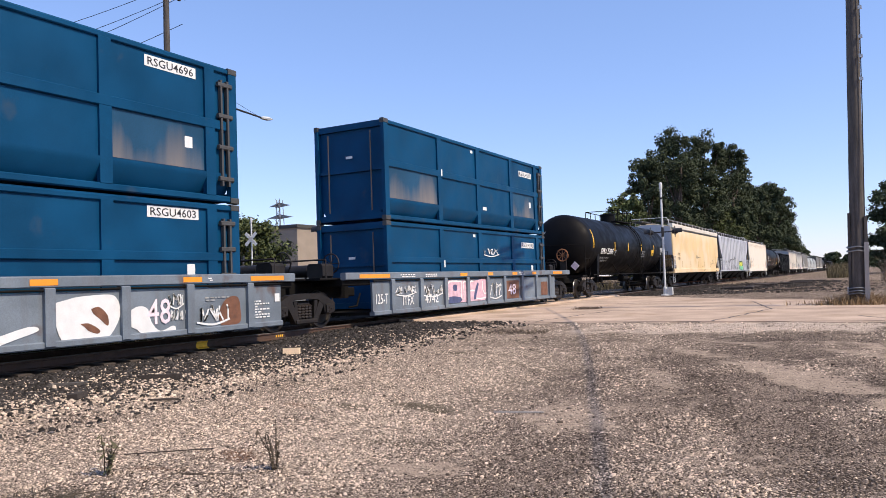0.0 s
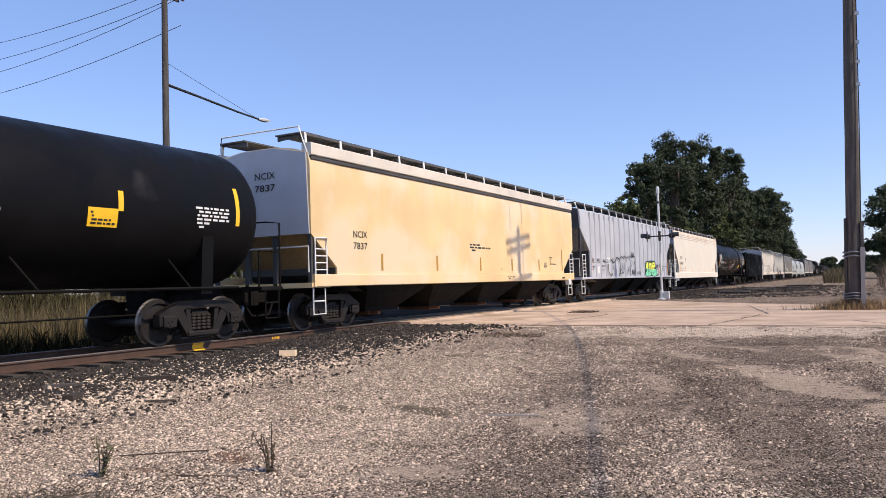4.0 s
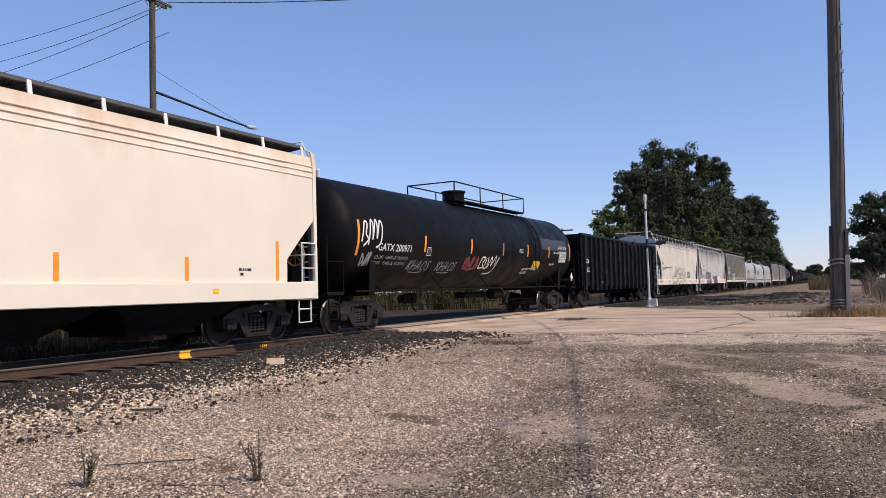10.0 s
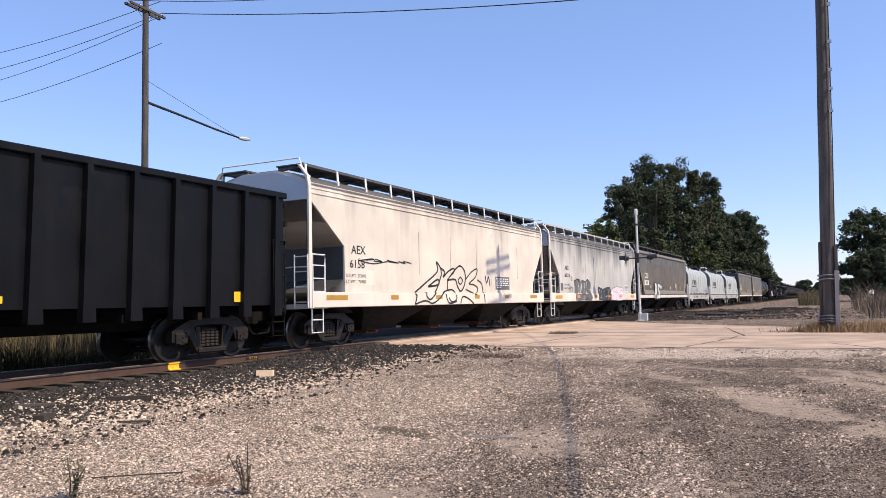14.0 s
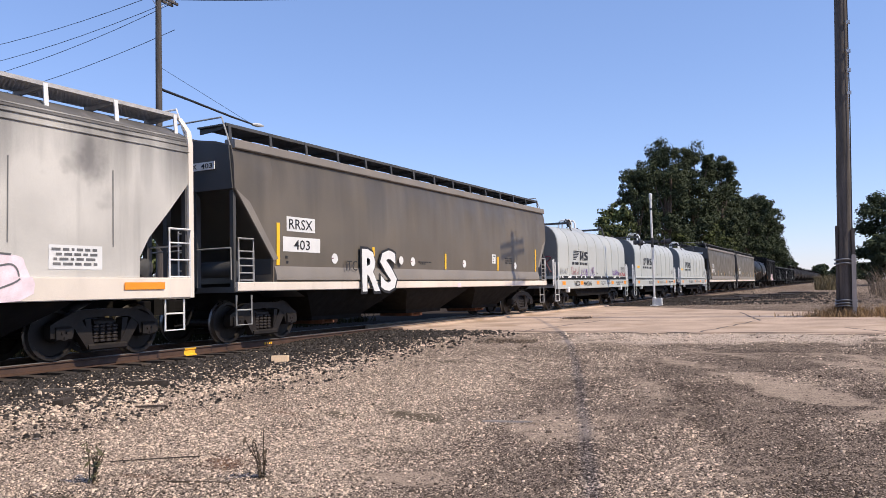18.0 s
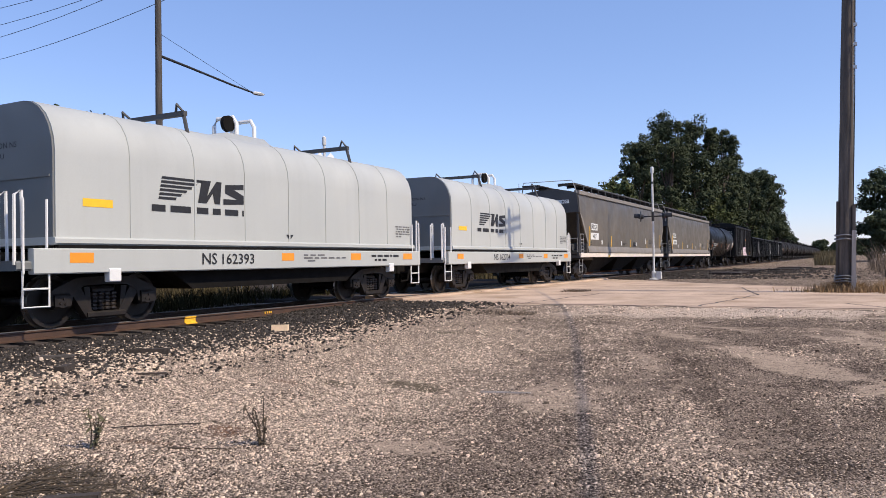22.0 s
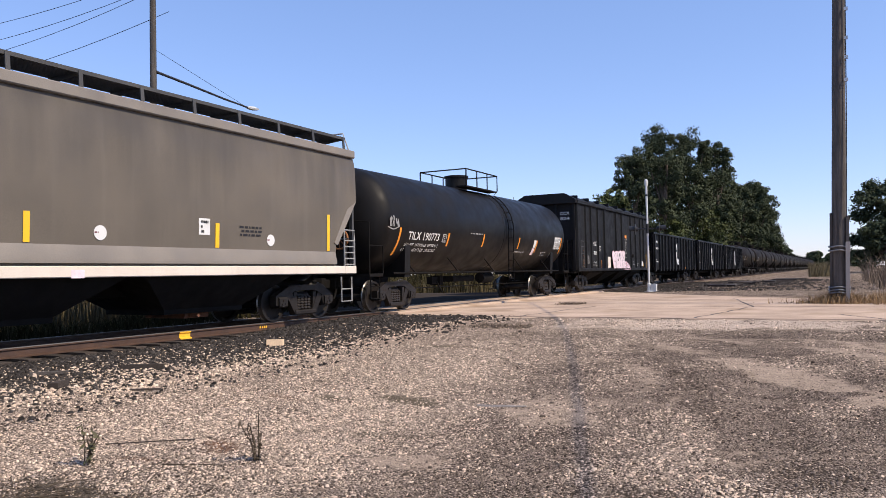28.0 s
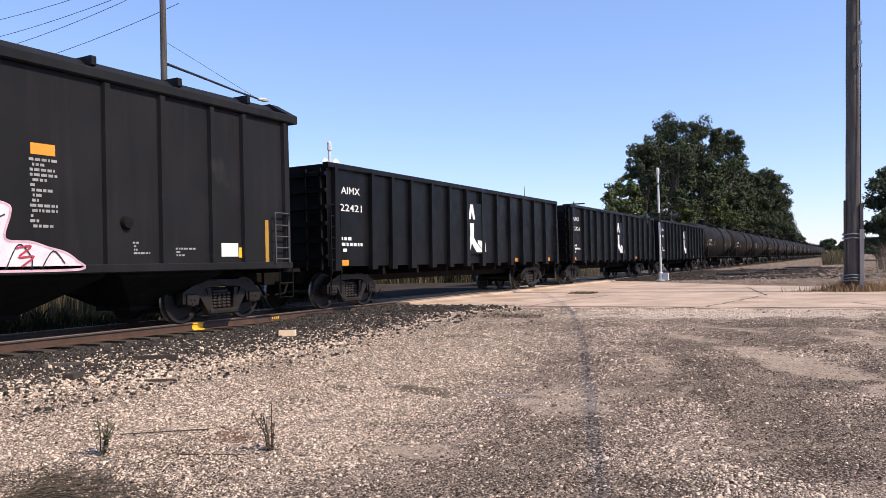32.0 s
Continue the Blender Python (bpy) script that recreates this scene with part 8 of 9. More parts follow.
filled(h5, pair, [(0.47, 0.01), (0.49, 0.51), (0.54, 0.77), (0.65, 0.91), (0.78, 0.98), (0.96, 0.90), (1.0, 0.71), (0.98, 0.0)], "rose", stepped, 0.005, "pink graffiti letters", (1.42,))
strokes(h5, pair, ([(0.08, 0.07), (0.11, 0.51), (0.17, 0.75)], [(0.04, 0.74), (0.08, 0.59), (0.06, 0.11)], [(0.19, 0.06), (0.20, 0.43), (0.25, 0.67)], [(0.25, 0.26), (0.31, 0.30), (0.35, 0.76)], [(0.34, 0.04), (0.37, 0.42), (0.43, 0.76)]), "chalk", 0.025, stepped, 0.010)
strokes(h5, pair, ([(0.51, 0.03), (0.59, 0.60), (0.64, 0.87)], [(0.64, 0.60), (0.70, 0.52), (0.68, 0.02)], [(0.76, 0.93), (0.73, 0.61), (0.81, 0.43), (0.78, 0.01)], [(0.85, 0.01), (0.88, 0.52), (0.96, 0.71), (0.98, 0.43), (0.92, 0.24)], [(0.47, 0.01), (0.49, 0.51), (0.54, 0.77), (0.65, 0.91), (0.78, 0.98), (0.96, 0.90)]), "smoke", 0.03, stepped, 0.010)
for s in (174.17, 176.03, 177.88, 179.78, 181.6, 183.51, 185.41):
    patch(h5, "seam", s, s + 0.025, 1.95, 3.3, "smoke", sf, lift=0.004)
patch(h5, "data_panel", 184.2, 185.2, 1.55, 1.95, "label", sf)
bars(h5, 184.25, 185.1, 1.6, 1.92, 4, "smoke", sf, 6, lift=0.012)
for s, w in ((170.97, 0.9), (174.3, 0.4), (177.45, 0.45), (180.2, 0.4), (182.8, 0.4), (185.6, 0.9)):
    patch(h5, "reflector_strip", s, s + w, 1.2, 1.33, "orange", flat(1.633), lift=0.022)
end_lettering(h5, "AEX", -0.25, 0.45, 3.75, 3.9, "ink", h5.y(170.38))
end_lettering(h5, "6033", -0.25, 0.45, 3.5, 3.65, "ink", h5.y(170.38))


def taupe_hopper(off, number, graffiti):
    """One of the three weathered taupe hoppers; off: how far it follows the first."""
    c = Car("covered_hopper", 187.85 + off, 207.6 + off, "weathered taupe covered hopper with a dusty white sill", "covered hopper", "taupe hoppers")
    sf = hopper(c, 188.4 + off, 207.0 + off, 4.22, [(188.4 + off, 3.3), (189.6 + off, 1.85), (189.6 + off, 1.50)], [(207.0 + off, 3.0), (206.1 + off, 1.9), (206.1 + off, 1.50)], (1.13, 1.33), "taupe", "dark_end", "pink_white", 3, 4.74, bulge=0.04, band=(4.16, 4.36, "taupe_band"), posts=15, stile="worn", walk_mat="dark_end")
    c.put("side_ledge", Shape().prism([(1.50, 1.37), (1.66, 1.37), (1.66, 1.47), (1.60, 1.68), (1.50, 1.68)], c.y(189.65 + off), c.y(206.05 + off)), "taupe_band")
    c.put("corner_gusset", Shape().prism([(c.y(188.42 + off), 3.3), (c.y(188.85 + off), 3.05), (c.y(189.75 + off), 1.85), (c.y(189.6 + off), 1.80)], 1.59, 1.625, "x"), "taupe_band")
    c.put("corner_gusset", Shape().prism([(c.y(206.98 + off), 3.0), (c.y(206.6 + off), 2.8), (c.y(206.0 + off), 1.9), (c.y(206.15 + off), 1.85)], 1.59, 1.625, "x"), "taupe_band")
    at = off + (0.17 if number == "407" else 0.0)
    patch(c, "patch", 190.05 + at, 191.1 + at, 2.49, 2.83, "label", sf, lift=0.008)
    lettering(c, "RRSX", 190.13 + at, 191.0 + at, 2.54, 2.78, "ink", sf, lift=0.014)
    patch(c, "patch", 189.92 + at, 191.3 + at, 2.02, 2.36, "label", sf, lift=0.008)
    lettering(c, number, 190.3 + at, 190.9 + at, 2.07, 2.30, "ink", sf, lift=0.014)
    for s, z1 in ((189.7, 2.66), (193.6, 2.25), (197.78, 2.19), (201.9, 2.2), (205.7, 2.6)):
        patch(c, "reflector_strip", s + at, s + 0.11 + at, 1.7, z1, "bright", sf, lift=0.012)
    for s in (191.9, 195.77, 199.18, 203.6):
        disc(c, s + at, 1.9, 0.13, "label", sf)
        bars(c, s + at - 0.12, s + at + 0.12, 1.88, 1.93, 1, "maroon", sf, 2, lift=0.016)
    patch(c, "plate_sign", 201.45 + at, 201.75 + at, 1.95, 2.28, "label", sf)
    bars(c, 201.5 + at, 201.7 + at, 1.97, 2.26, 3, "ink", sf, 8, lift=0.012)
    bars(c, 190.0 + at, 190.9 + at, 1.72, 1.95, 2, "ink", sf, 4)
    bars(c, 196.1 + at, 196.9 + at, 1.82, 1.93, 2, "ink", sf, 5)
    bars(c, 202.6 + at, 203.3 + at, 1.95, 2.2, 3, "ink", sf, 6)
    for s in (193.0, 198.6):
        patch(c, "sticker", s + at, s + 0.25 + at, 1.12, 1.26, "rose" if s > 195 else "bright", flat(1.632))
    if graffiti:
        sprayed(c, "RS", 193.0 + at, 194.75 + at, 1.06, 2.18, "label", "ink", flat(1.67), "white graffiti letters outlined in black", 0.035)
        disc(c, 195.0 + at, 1.92, 0.12, "label", flat(1.67))
        lettering(c, "ITC", 192.28 + at, 192.8 + at, 1.6, 1.86, "ink", flat(1.665), 0.0)
    elif number == "407":
        scrawl(c, 198.4 + at, 199.2 + at, 1.72, 2.1, "ink", sf, 4, 0.035, 64)
    plate = Shape().box(0.1, 1.1, c.y(188.34 + off), c.y(188.36 + off), 3.75, 3.92)
    c.put("patch", plate, "label")
    end_lettering(c, "RRSX", 0.14, 0.6, 3.78, 3.89, "ink", c.y(188.34 + off))
    end_lettering(c, number, 0.72, 1.05, 3.78, 3.89, "ink", c.y(188.34 + off))


def coil_car(off, mark, number, tagged_cover):
    """A steel coil car under its white cover."""
    c = Car("coil_car", 208.0 + off, 221.2 + off, "white covered steel coil car" + (" tagged in purple and red" if tagged_cover else " with a grey end"), "coil car", "coil cars")
    s0, s1, w = 209.0 + off, 220.55 + off, 1.46
    arch = lambda t: [(w + t, 1.52), (w + t, 2.95)] + [(w + t - 0.75 + 0.75 * math.cos(a), 2.95 + 0.92 * math.sin(a)) for a in (math.radians(d) for d in range(15, 91, 15))]
    def ring(y, t):
        p = arch(t)
        p = p + [(-x, z) for x, z in p[::-1]]
        return [(x, y, z) for x, z in p]
    c.put("cover", Shape().loft([ring(c.y(s0), 0), ring(c.y(s1), 0)]), "coil")
    for s in (s0, s1):
        y = c.y(s)
        d = -0.03 if s == s0 else 0.03
        # end faces take a greyer paint than the sides, with their shade in it
        c.put("cover_end", Shape().loft([ring(y, -0.03), ring(y + d, -0.03)]), "coil_grey")
        c.put("cover_seam", Shape().box(-w + 0.1, w - 0.1, min(y, y + 1.6 * d), max(y, y + 1.6 * d), 2.55, 2.59), "coil_grey")
    for s in (210.49, 212.03, 213.46, 214.91, 216.33, 217.8, 219.19):
        y = c.y(s + off)
        outer, inner = ring(y - 0.025, 0.014), ring(y + 0.025, 0.014)
        c.put("cover_rib", Shape().loft([outer, inner]), "coil")
    c.put("cover_skirt", Shape().box(-w - 0.06, w + 0.06, c.y(s0 - 0.05), c.y(s1 + 0.05), 1.42, 1.55, 0.03), "coil")
    for g in (-1, 1):
        a, b = sorted((g * (w + 0.10), g * (w - 0.05)))
        c.put("side_sill", Shape().box(a, b, c.y(208.55 + off), c.y(220.85 + off), 0.94, 1.36, 0.02), "coil")
        # black bar drawn in for the shade between sill and cover
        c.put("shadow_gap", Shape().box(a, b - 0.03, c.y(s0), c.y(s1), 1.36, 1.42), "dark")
    for s in (212.03, 217.8):
        y = c.y(s + off)
        y += 0.25
        lift = Shape().box(-0.95, 0.95, y - 0.05, y + 0.05, 4.12, 4.22)
        for x in (-0.9, 0.9):
            lift.tube([(x, y, 4.15), (x + (0.2 if x > 0 else -0.2), y - 0.04, 3.55)], 0.04, 6)
            lift.tube([(x, y, 4.2), (x * 0.9, y - 0.1, 4.36), (x * 0.75, y, 4.2)], 0.03, 6)
        c.put("lifting_bracket", lift, "dark_end")
    y = c.y(214.7 + off)
    hump = Shape().loft([[(x * q, y + d, z) for x, z in ((1.0, 3.70), (0.62, 3.86 + h), (-0.62, 3.86 + h), (-1.0, 3.70))] for d, q, h in ((-1.5, 0.9, 0.0), (-0.9, 1.0, 0.17), (0.35, 1.0, 0.17), (0.8, 0.9, 0.0))])
    c.put("cover_hump", hump, "coil")
    c.put("hook_eye", Shape().lathe([(-0.06, 0.05), (-0.05, 0.19), (0.05, 0.19), (0.06, 0.05)], "x", (0.25, y - 0.48, 4.32), 16), "dark")
    guard = Shape()
    for d in (-0.3, 0.3):
        guard.tube([(0.35, y + d, 3.9), (0.35, y + d, 4.34), (0.25, y + d, 4.5), (-0.25, y + d, 4.5), (-0.35, y + d, 4.34), (-0.35, y + d, 3.9)], 0.05, 8)
    c.put("lifting_ring", guard, "label")
    c.put("centre_beam", Shape().box(-0.5, 0.5, c.y(208.4 + off), c.y(221.0 + off), 0.68, 1.05, 0.06), "dark")
    c.put("coil_trough", Shape().prism([(c.y(211.3 + off), 1.1), (c.y(212.1 + off), 0.58), (c.y(217.4 + off), 0.58), (c.y(218.2 + off), 1.1)], -1.3, 1.3, "x"), "dark")
    for s, g in ((208.3, -1), (220.95, 1)):
        y = c.y(s + off)
        c.put("end_platform", Shape().box(-1.5, 1.5, min(y, y - g * 0.75), max(y, y - g * 0.75), 1.0, 1.16, 0.03), "coil_grey")
        for x in (1.45, 1.05, -1.05, -1.45):
            handrail(c, [(x, s + off, 1.1), (x, s + off, 2.2), (x, s + off - g * 0.12, 2.28), (x, s + off - g * 0.14, 1.1)], "label", 0.028)
        for d in (0.1, 0.5):
            handrail(c, [(1.52, s + off - g * d, 0.95), (1.52, s + off - g * d, 2.15)], "label", 0.022)
        step(c, s + off - g * 0.1, s + off - g * 0.55, "label", x=1.5, z1=1.0)
        c.put("jack_pad", Shape().box(1.45, 1.58, y - g * 1.75 - 0.12, y - g * 1.75 + 0.12, 0.78, 1.02, 0.02), "label")
        bogie(c, s + off - g * 1.95)
    couplers(c, 208.2 + off, 221.0 + off)
    sf, sl = flat(w), flat(w + 0.10)
    rows = Shape()
    for k in range(6):
        z = 2.75 - 0.078 * k
        a = 211.2 + 0.02 * k - 0.035 * k
        rows.add([(w + 0.008, c.y(a + off), z), (w + 0.008, c.y(a + 1.02 - 0.12 * k + off), z), (w + 0.008, c.y(a + 1.0 - 0.12 * k + off), z - 0.05), (w + 0.008, c.y(a - 0.02 + off), z - 0.05)], [(0, 1, 2, 3)])
    c.put("emblem", rows, "ink", smooth=0)
    badge = (210.95 + off, 213.45 + off, 2.27, 2.78)
    for pts in ([(0.46, 0.05), (0.50, 0.95), (0.60, 0.95), (0.56, 0.35), (0.66, 0.95), (0.72, 0.95), (0.70, 0.05), (0.64, 0.05), (0.62, 0.45), (0.55, 0.05)], [(0.74, 0.05), (0.74, 0.28), (0.90, 0.30), (0.76, 0.52), (0.76, 0.86), (0.98, 0.95), (0.98, 0.74), (0.86, 0.70), (0.98, 0.48), (0.98, 0.12)]):
        c.put("emblem", Shape().add([(w + 0.008, c.y(p), z) for p, z in on_field(badge, pts)], [tuple(range(len(pts)))]), "ink", smooth=0)
    bars(c, 210.95 + off, 213.4 + off, 2.03, 2.26, 1, "ink", sf, 11)
    lettering(c, mark, (210.9 if tagged_cover else 212.1) + off, (211.7 if tagged_cover else 212.5) + off, 1.06, 1.29, "ink", sl)
    lettering(c, number, (212.32 if tagged_cover else 212.65) + off, 213.6 + off, 1.06, 1.28, "ink", sl)
    for a, b in ((209.18, 209.63), (211.82, 212.27), (214.52, 214.95), (217.24, 217.69), (219.86, 220.35)):
        if not (b > 212.1 and a < 212.4 and not tagged_cover):
            patch(c, "reflector_strip", a + off, b + off, 1.12, 1.29, "orange", sl)
    bars(c, 215.3 + off, 217.0 + off, 1.08, 1.28, 3, "smoke", sl, 3)
    bars(c, 218.2 + off, 219.6 + off, 1.06, 1.28, 2, "ink", sl, 5)
    bars(c, 219.6 + off, 220.4 + off, 1.75, 2.1, 5, "smoke", sf, 6)
    c.put("arrow_mark", Shape().add([(w + 0.01, c.y(214.8 + off), 1.72), (w + 0.01, c.y(215.05 + off), 1.72), (w + 0.01, c.y(214.92 + off), 1.58)], [(0, 1, 2)]), "ink", smooth=0)
    end_lettering(c, "FOR USE ON " + mark, -0.7, 0.5, 3.1, 3.2, "ink", c.y(s0 - 0.03), 0.0)
    end_lettering(c, "THRU", -0.3, 0.15, 2.92, 3.01, "ink", c.y(s0 - 0.03), 0.0)
    if tagged_cover:
        patch(c, "skirt_stripe", 209.1 + off, 220.5 + off, 1.44, 1.535, "ink", flat(w + 0.06), lift=0.004)
        for k, a in enumerate((209.3, 210.1, 211.3, 212.0, 212.7, 213.6, 214.0, 215.4, 216.6, 217.8, 219.0)):
            patch(c, "skirt_mark", a + off, a + (0.45 if k % 4 == 1 else 0.16) + off, 1.445, 1.53, "label", flat(w + 0.06), lean=0.07 if k % 2 else -0.07, lift=0.008)
        scrawl(c, 210.6 + off, 212.0 + off, 1.58, 2.0, "red", sf, 6, 0.024, 71)
        scrawl(c, 212.1 + off, 213.35 + off, 1.58, 1.95, "purple", sf, 6, 0.024, 72)
        scrawl(c, 213.65 + off, 214.5 + off, 1.6, 2.03, "purple", sf, 4, 0.024, 73)
        scrawl(c, 217.75 + off, 219.2 + off, 1.6, 1.93, "purple", sf, 7, 0.024, 74)
        scrawl(c, 219.2 + off, 220.5 + off, 1.56, 1.8, "red", sf, 5, 0.03, 75)
        scrawl(c, 209.2 + off, 210.3 + off, 1.6, 1.95, "worn", sf, 5, 0.025, 76)
        tag = Shape()
        rnd = random.Random(5)
        for k in range(6):
            cx = -1.15 + 0.42 * k
            pts = smooth_line([(cx + rnd.uniform(-0.3, 0.3), rnd.uniform(1.7, 3.1)) for _ in range(5)])
            tag.tube([(min(max(p[0], -1.4), 1.4), c.y(s0) - 0.036, p[1]) for p in pts], 0.022, 4)
        c.put("graffiti", tag, "maroon", "dark red sprayed loops")
    else:
        patch(c, "warning_sign", 209.5 + off, 210.1 + off, 2.08, 2.22, "bright", sf)


taupe_hopper(0.0, "403", True)
coil_car(0.0, "NKLX", "400006", True)
coil_car(14.05, "NS", "162393", False)
coil_car(28.2, "NS", "162704", False)
taupe_hopper(61.9, "407", False)
taupe_hopper(82.3, "404", False)

# black tank car
t3 = Car("tank_car", 289.9, 307.9, "black tank car with white lettering and a rust-streaked band", "tank car")
sf = tank_car(t3, 291.2, 306.3, 1.58, 2.7, (297.4, 300.2), dome_at=298.5, jacket="worn_black")
lettering(t3, "TILX 190773", 292.2, 294.15, 2.12, 2.36, "chalk", sf)
lettering(t3, "LD LMT  197900 LB  89750 KG", 292.1, 294.2, 1.93, 2.02, "chalk", sf, 0.0, 0.1)
lettering(t3, "LT WT   65100 LB  29530 KG", 292.05, 294.15, 1.78, 1.87, "chalk", sf, 0.0, 0.1)
for s, z0, z1 in ((291.65, 1.65, 2.45), (294.75, 1.98, 2.4), (297.5, 2.02, 2.47), (300.9, 2.02, 2.45), (302.9, 1.9, 2.4), (305.95, 1.9, 2.6)):
    patch(t3, "reflector_strip", s, s + 0.1, z0, z1, "orange", sf)
plate_box(t3, 294.4, 2.1, 0.25, "chalk", "worn_black", sf)
patch(t3, "sticker", 302.6, 302.88, 2.1, 2.4, "label", sf)
patch(t3, "sticker", 302.58, 302.86, 1.8, 2.07, "rose", sf)
patch(t3, "data_panel", 305.08, 305.9, 2.08, 2.62, "worn", sf, lift=0.004)
bars(t3, 305.1, 305.88, 2.1, 2.6, 8, "chalk", sf, 6)
lettering(t3, "VENT TANK WHEN UNLOADING", 300.7, 301.75, 1.86, 1.92, "chalk", sf, 0.0)
bars(t3, 303.7, 304.7, 1.78, 1.95, 3, "worn", sf, 9)
patch(t3, "data_panel", 304.95, 305.35, 1.72, 1.92, "worn", sf)
patch(t3, "data_panel", 304.97, 305.33, 1.74, 1.90, "worn_black", sf, lift=0.009)
bars(t3, 296.4, 297.4, 2.42, 2.5, 1, "worn", sf, 8)
scrawl(t3, 290.95, 291.6, 2.45, 2.8, "worn", sf, 3, 0.03, 81)

# tall charcoal car with a ribbed side
b1 = Car("covered_hopper", 307.95, 324.7, "charcoal black boxy hopper with white bubble graffiti", "covered hopper")
y0, y1 = b1.y(308.45), b1.y(323.95)
b1.put("body", Shape().loft([[(1.52, y, 1.10), (1.52, y, 4.42), (1.0, y, 4.84), (-1.0, y, 4.84), (-1.52, y, 4.42), (-1.52, y, 1.10)] for y in (y0, y1)]), "charcoal")
for s in (308.52, 309.89, 310.82, 312.06, 313.31, 315.7, 317.0, 319.12, 320.32, 321.57, 322.48, 323.8):
    for g in (-1, 1):
        a, b = sorted((g * 1.51, g * 1.60))
        b1.put("rib", Shape().prism([(g * 1.51, b1.y(s) - 0.08), (g * 1.60, b1.y(s) - 0.05), (g * 1.60, b1.y(s) + 0.05), (g * 1.51, b1.y(s) + 0.08)], 1.12, 4.36, "z"), "charcoal")
for g in (-1, 1):
    a, b = sorted((g * 1.40, g * 1.63))
    b1.put("eave", Shape().box(a, b, y0 - 0.03, y1 + 0.03, 4.38, 4.58, 0.03), "charcoal")
    b1.put("side_sill", Shape().box(a, b - 0.02 if g > 0 else b, y0, y1, 1.06, 1.22, 0.02), "charcoal")
for k in range(8):
    y = y0 + 1 + (y1 - y0 - 2) * k / 7
    b1.put("roof_batten", Shape().box(-1.3, 1.3, y - 0.05, y + 0.05, 4.70, 4.88, 0.02), "charcoal")
b1.put("roof_walk", Shape().box(-0.35, 0.35, y0 + 0.3, y1 - 0.3, 4.89, 4.95), "dark_end")
underframe(b1, 308.5, 324.1, 0.35, 0.7, 1.08)
for s in (311.9, 314.9, 317.9, 320.7):
    y = b1.y(s)
    b1.put("hopper_bay", Shape().loft([[(x * a, y + q * b, z) for x, q in ((-1, -1), (1, -1), (1, 1), (-1, 1))] for a, b, z in ((1.4, 1.35, 1.08), (1.4, 1.2, 0.98), (0.5, 0.3, 0.4), (0.5, 0.3, 0.32))]), "dark")
ladder(b1, 308.75, 309.25, 1.2, 2.55, 4, 1.64, "dark_end")
ladder(b1, 323.35, 323.8, 1.2, 2.3, 4, 1.64, "dark_end")
for s in (308.5, 324.1):
    b1.put("end_platform", Shape().box(-1.45, 1.45, b1.y(s) - 0.3, b1.y(s) + 0.3, 0.98, 1.06), "dark")
end_ladder(b1, 308.38, 0.9, 1.3, 1.1, 2.6, 5, "dark")
for y, g in ((y0, -1), (y1, 1)):
    b1.put("roof_overhang", Shape().prism([(-1.6, 4.40), (1.6, 4.40), (1.6, 4.58), (1.02, 4.90), (-1.02, 4.90), (-1.6, 4.58)], min(y, y + g * 0.28), max(y, y + g * 0.28)), "charcoal")
    for x in (-1.42, -0.5, 0.5, 1.42):
        b1.put("end_post", Shape().box(x - 0.06, x + 0.06, min(y, y + g * 0.10), max(y, y + g * 0.10), 1.1, 4.40, 0.02), "charcoal")
step(b1, 308.6, 309.05, "dark", x=1.52)
step(b1, 323.6, 324.05, "dark", x=1.52)
bogie(b1, 310.3)
bogie(b1, 322.3)
couplers(b1, 308.45, 324.15)
sf = flat(1.522)
lettering(b1, "CCX", 311.24, 311.78, 2.39, 2.6, "chalk", sf)
lettering(b1, "824", 311.26, 311.77, 1.92, 2.12, "chalk", sf)
lettering(b1, "LD LMT 161900", 311.22, 311.83, 1.47, 1.55, "chalk", sf, 0.0)
lettering(b1, "LT WT   58100", 311.22, 311.83, 1.32, 1.40, "chalk", sf, 0.0)
plate_box(b1, 312.36, 2.12, 0.26, "chalk", "charcoal", sf)
patch(b1, "data_panel", 313.95, 314.5, 1.2, 1.84, "pink_white", sf)
bubble = (314.4, 318.5, 1.13, 2.2)
puffs = [(0.12, 0.0), (0.07, 0.41), (0.04, 0.69), (0.05, 0.90), (0.09, 0.98), (0.16, 0.90), (0.23, 0.97), (0.30, 0.96), (0.40, 0.96), (0.47, 1.01), (0.53, 0.96), (0.62, 1.01), (0.71, 0.95), (0.72, 0.82), (0.70, 0.46), (0.80, 0.42), (0.87, 0.34), (0.94, 0.27), (0.99, 0.15), (1.01, 0.01), (0.67, 0.0)]
filled(b1, bubble, puffs, "rose", flat(1.61), 0.0, "pinkish white bubble graffiti")
strokes(b1, bubble, [puffs], "pink", 0.04, flat(1.61), 0.004)
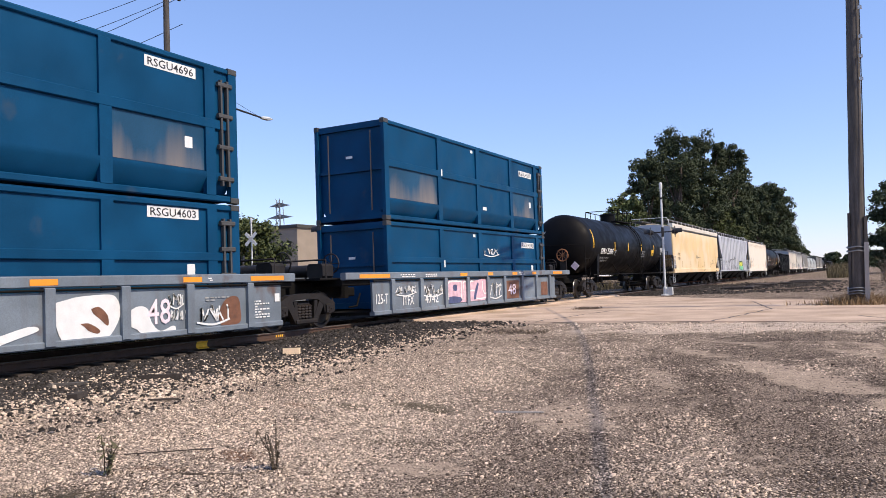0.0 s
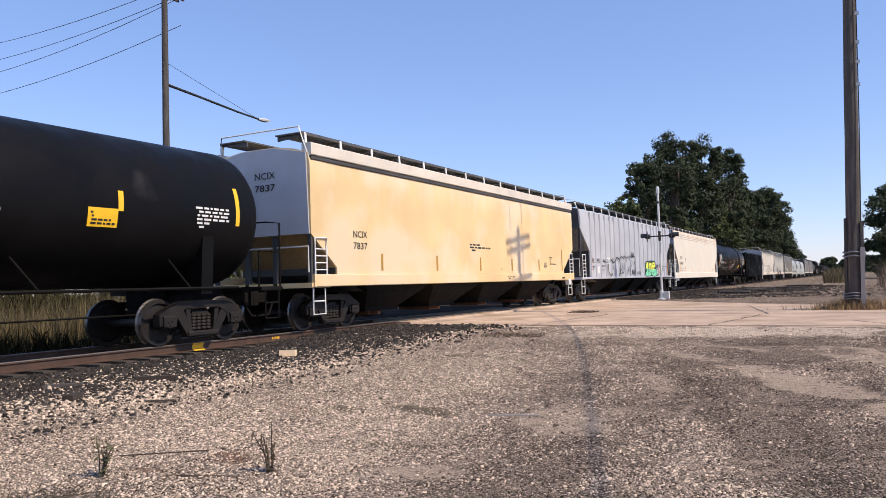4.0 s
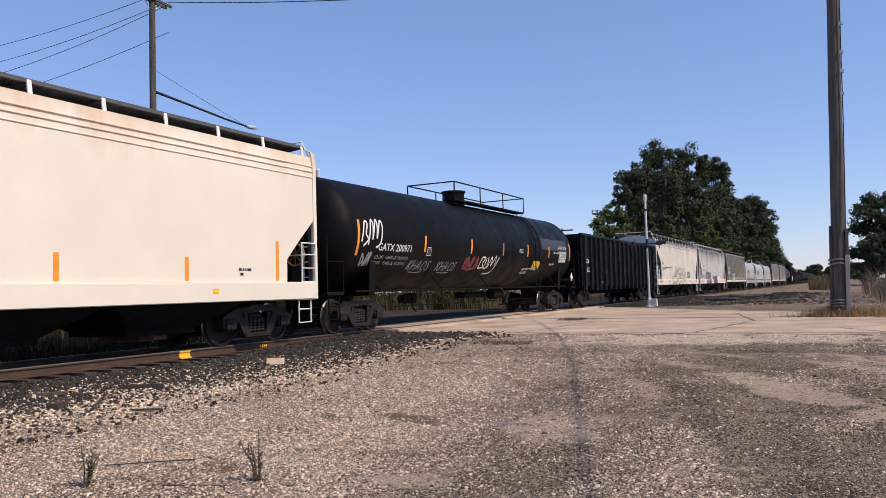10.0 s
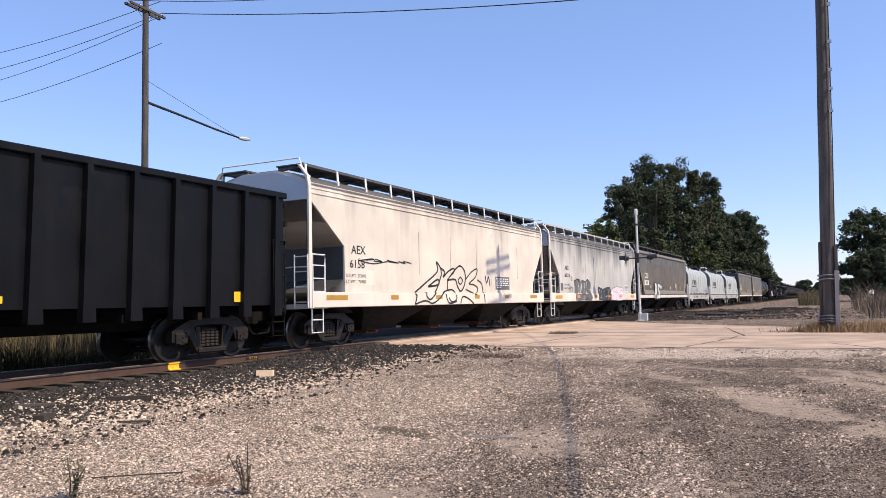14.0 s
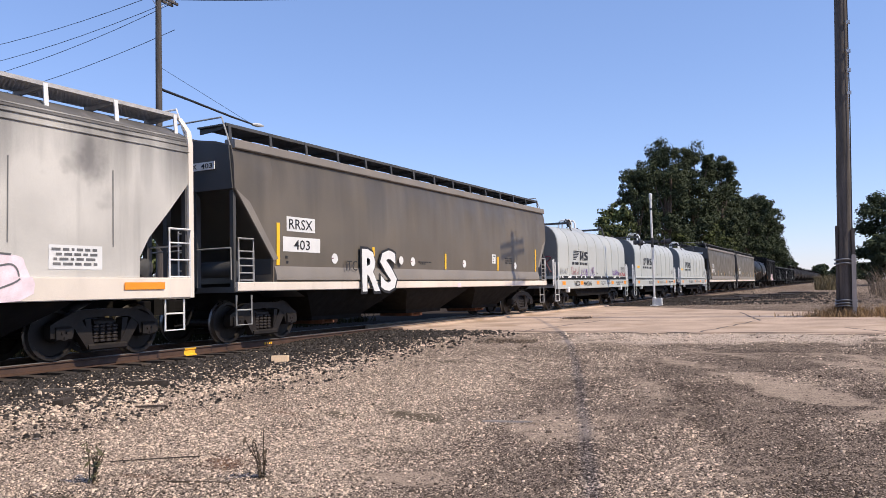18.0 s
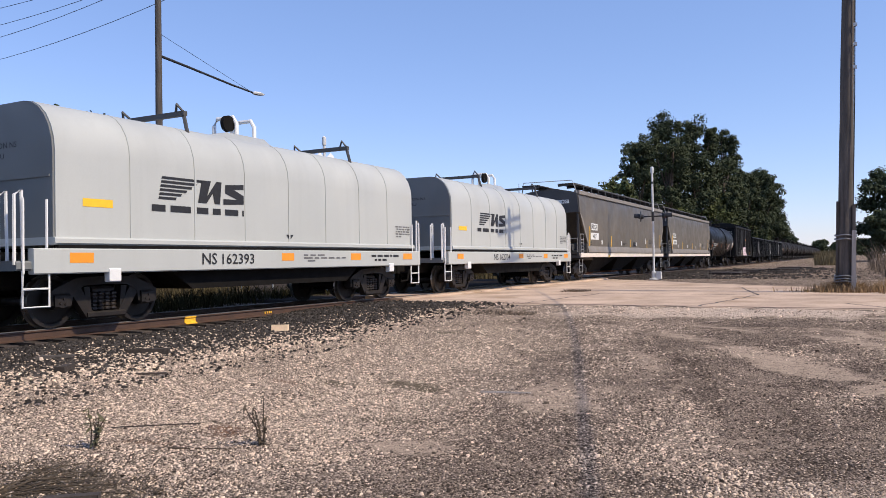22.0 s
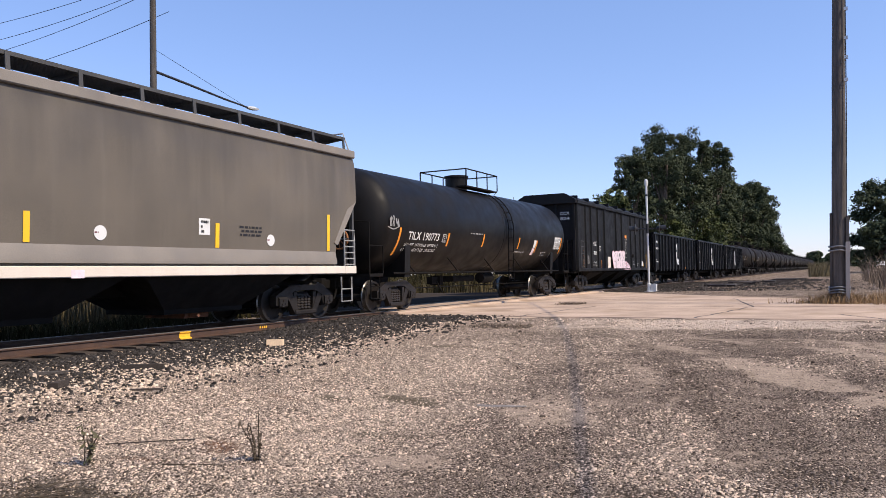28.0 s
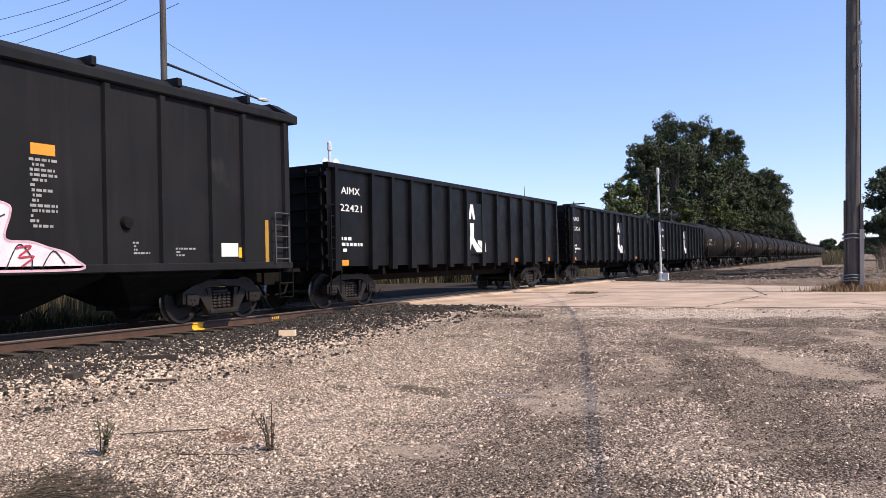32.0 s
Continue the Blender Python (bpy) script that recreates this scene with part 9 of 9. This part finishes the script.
strokes(b1, bubble, ([(0.15, 0.68), (0.19, 0.83), (0.23, 0.80), (0.22, 0.50), (0.17, 0.42), (0.13, 0.46)], [(0.17, 0.01), (0.175, 0.2), (0.18, 0.42)], [(0.23, 0.05), (0.24, 0.39), (0.20, 0.50)], [(0.28, 0.01), (0.27, 0.43), (0.30, 0.74), (0.33, 0.94)], [(0.35, 0.04), (0.38, 0.52), (0.37, 0.75), (0.43, 0.89)], [(0.43, 0.04), (0.47, 0.44), (0.45, 0.77), (0.50, 0.90)], [(0.53, 0.01), (0.57, 0.45), (0.53, 0.61), (0.61, 0.88)], [(0.62, 0.03), (0.65, 0.46), (0.62, 0.63), (0.70, 0.81)], [(0.70, 0.02), (0.75, 0.38), (0.80, 0.20), (0.80, 0.01)], [(0.84, 0.02), (0.89, 0.29), (0.94, 0.10)]), "ink", 0.022, flat(1.61), 0.008)
strokes(b1, bubble, ([(0.74, 0.33), (0.80, 0.36), (0.75, 0.20), (0.81, 0.21), (0.76, 0.06)],), "red", 0.03, flat(1.61), 0.014)
strokes(b1, bubble, ([(0.32, 0.53), (0.35, 0.51), (0.34, 0.47), (0.32, 0.53)], [(0.39, 0.77), (0.45, 0.77), (0.42, 0.68), (0.41, 0.82)]), "ink", 0.07, flat(1.61), 0.015)
patch(b1, "warning_sign", 317.75, 318.17, 2.98, 3.16, "orange", sf)
bars(b1, 317.72, 318.2, 1.8, 2.94, 14, "worn", sf, 5)
for s, z1, m in ((309.53, 2.13, "orange"), (312.66, 1.65, "orange"), (320.25, 1.64, "gold"), (323.14, 2.14, "gold")):
    patch(b1, "reflector_strip", s, s + 0.11, 1.18, z1, m, sf)
bars(b1, 319.65, 320.05, 1.38, 1.63, 4, "worn", sf, 7)
bars(b1, 320.63, 321.12, 1.34, 1.53, 3, "worn", sf, 8)
patch(b1, "data_panel", 321.82, 322.3, 1.34, 1.62, "label", sf)
patch(b1, "sticker", 322.32, 322.5, 1.32, 1.53, "bright", sf)
scrawl(b1, 310.1, 310.5, 1.4, 1.95, "worn", sf, 4, 0.02, 94)
end_lettering(b1, "CCX", 0.72, 1.2, 3.85, 4.0, "chalk", b1.y(308.44))
end_lettering(b1, "824", 0.72, 1.2, 3.6, 3.75, "chalk", b1.y(308.44))
for s in (313.4, 319.52):
    b1.put("hand_brake_cap", Shape().lathe([(1.52, 0.13), (1.60, 0.10), (1.62, 0.02)], "x", (0, b1.y(s), 1.95), 10), "dark")

# three black gondolas with a white emblem
for k, number in enumerate(("22421", "22424", "22417")):
    off = 17.95 * k
    g = Car("gondola_car", 324.95 + off, 342.1 + off, "black high-sided gondola with a white emblem on its ribs", "gondola", "black gondolas")
    gondola(g, 325.36 + off, 341.6 + off, 3.62, [s + off for s in (325.65, 327.28, 328.28, 329.32, 330.53, 331.68, 332.88, 334.05, 335.3, 336.5, 337.7, 338.9, 340.15, 341.45)], 0.98, "gondola", 0.1)
    sf = flat(1.545)
    lettering(g, "AIMX", 325.95 + off, 326.78 + off, 2.92, 3.1, "chalk", sf)
    lettering(g, number, 325.9 + off, 326.85 + off, 2.48, 2.66, "chalk", sf)
    bars(g, 325.9 + off, 326.85 + off, 1.42, 1.86, 3, "chalk", sf, 3)
    for s, w in ((325.88, 0.34), (328.25, 0.3), (330.5, 0.3), (334.0, 0.3), (337.0, 0.3), (340.3, 0.4)):
        patch(g, "reflector_strip", s + off, s + w + off, 1.1, 1.24, "orange", sf)
    e = Shape()
    xo = 1.64
    for poly in ([(332.95, 2.55), (333.1, 3.05), (333.3, 3.05), (333.45, 2.55), (333.3, 2.55), (333.2, 2.8), (333.1, 2.55)], [(333.05, 2.42), (333.35, 2.42), (333.3, 1.95), (333.55, 1.75), (334.05, 1.45), (333.5, 1.45), (333.15, 1.75), (333.0, 1.45), (332.75, 1.45), (333.05, 2.0)], [(333.6, 1.86), (334.2, 1.82), (334.25, 1.45), (334.1, 1.45), (333.62, 1.75)]):
        e.add([(xo, g.y(s + off), z) for s, z in poly], [tuple(range(len(poly)))])
    g.put("emblem", e, "chalk", smooth=0)
    g.put("emblem_plate", Shape().box(1.60, 1.638, g.y(332.9 + off), g.y(334.2 + off), 1.4, 3.1), "gondola")

# the long row of black tank cars behind
first = Car("tank_car", 378.6, 396.5, "sooty black tank car in a long row", "tank car", "row of tank cars")
tank_car(first, 380.0, 394.9, 1.52, 2.68, (385.5, 389.5), detail=False, jacket="sooty_tank")
sfd = drum(1.52, 2.68)
lettering(first, "TILX", 381.2, 382.4, 2.5, 2.72, "chalk", sfd)
bars(first, 381.2, 383.0, 2.15, 2.4, 2, "worn", sfd, 3)
for s in (380.4, 384.2, 391.0, 394.3):
    patch(first, "reflector_strip", s, s + 0.1, 2.1, 2.6, "gold", sfd)
for k in range(1, 17):
    c = copy_thing(first.ob, pose(TRACK, first.mid + 18.0 * k, RAIL))
    CARS.append((c, first.mid + 18.0 * k))
    for o in c.children_recursive:
        if o.name.startswith("wheelset"):
            WHEELS.append((o, o.location.y))


# ---- movement ----
def motions():
    for car, s in CARS:
        walk(car, [(t, pose(TRACK, s - d, RAIL)) for t, d in RUN])
    # the wheels roll; all wheelsets at one end of a bogie turn alike
    turns = {}
    spots = [(k / 15, float(np.interp(k / 15, [r[0] for r in RUN], [r[1] for r in RUN]))) for k in range(481)]
    for wheel, y in WHEELS:
        key = y > 0
        if key not in turns:
            walk(wheel, [(t, pose(0, y, 0.457) @ Matrix.Rotation(d / 0.457, 4, "X")) for t, d in spots])
            turns[key] = wheel.animation_data
        else:
            wheel.rotation_mode = "QUATERNION"
            keys = wheel.animation_data_create()
            keys.action = turns[key].action
            keys.action_slot = turns[key].action_slot


motions()
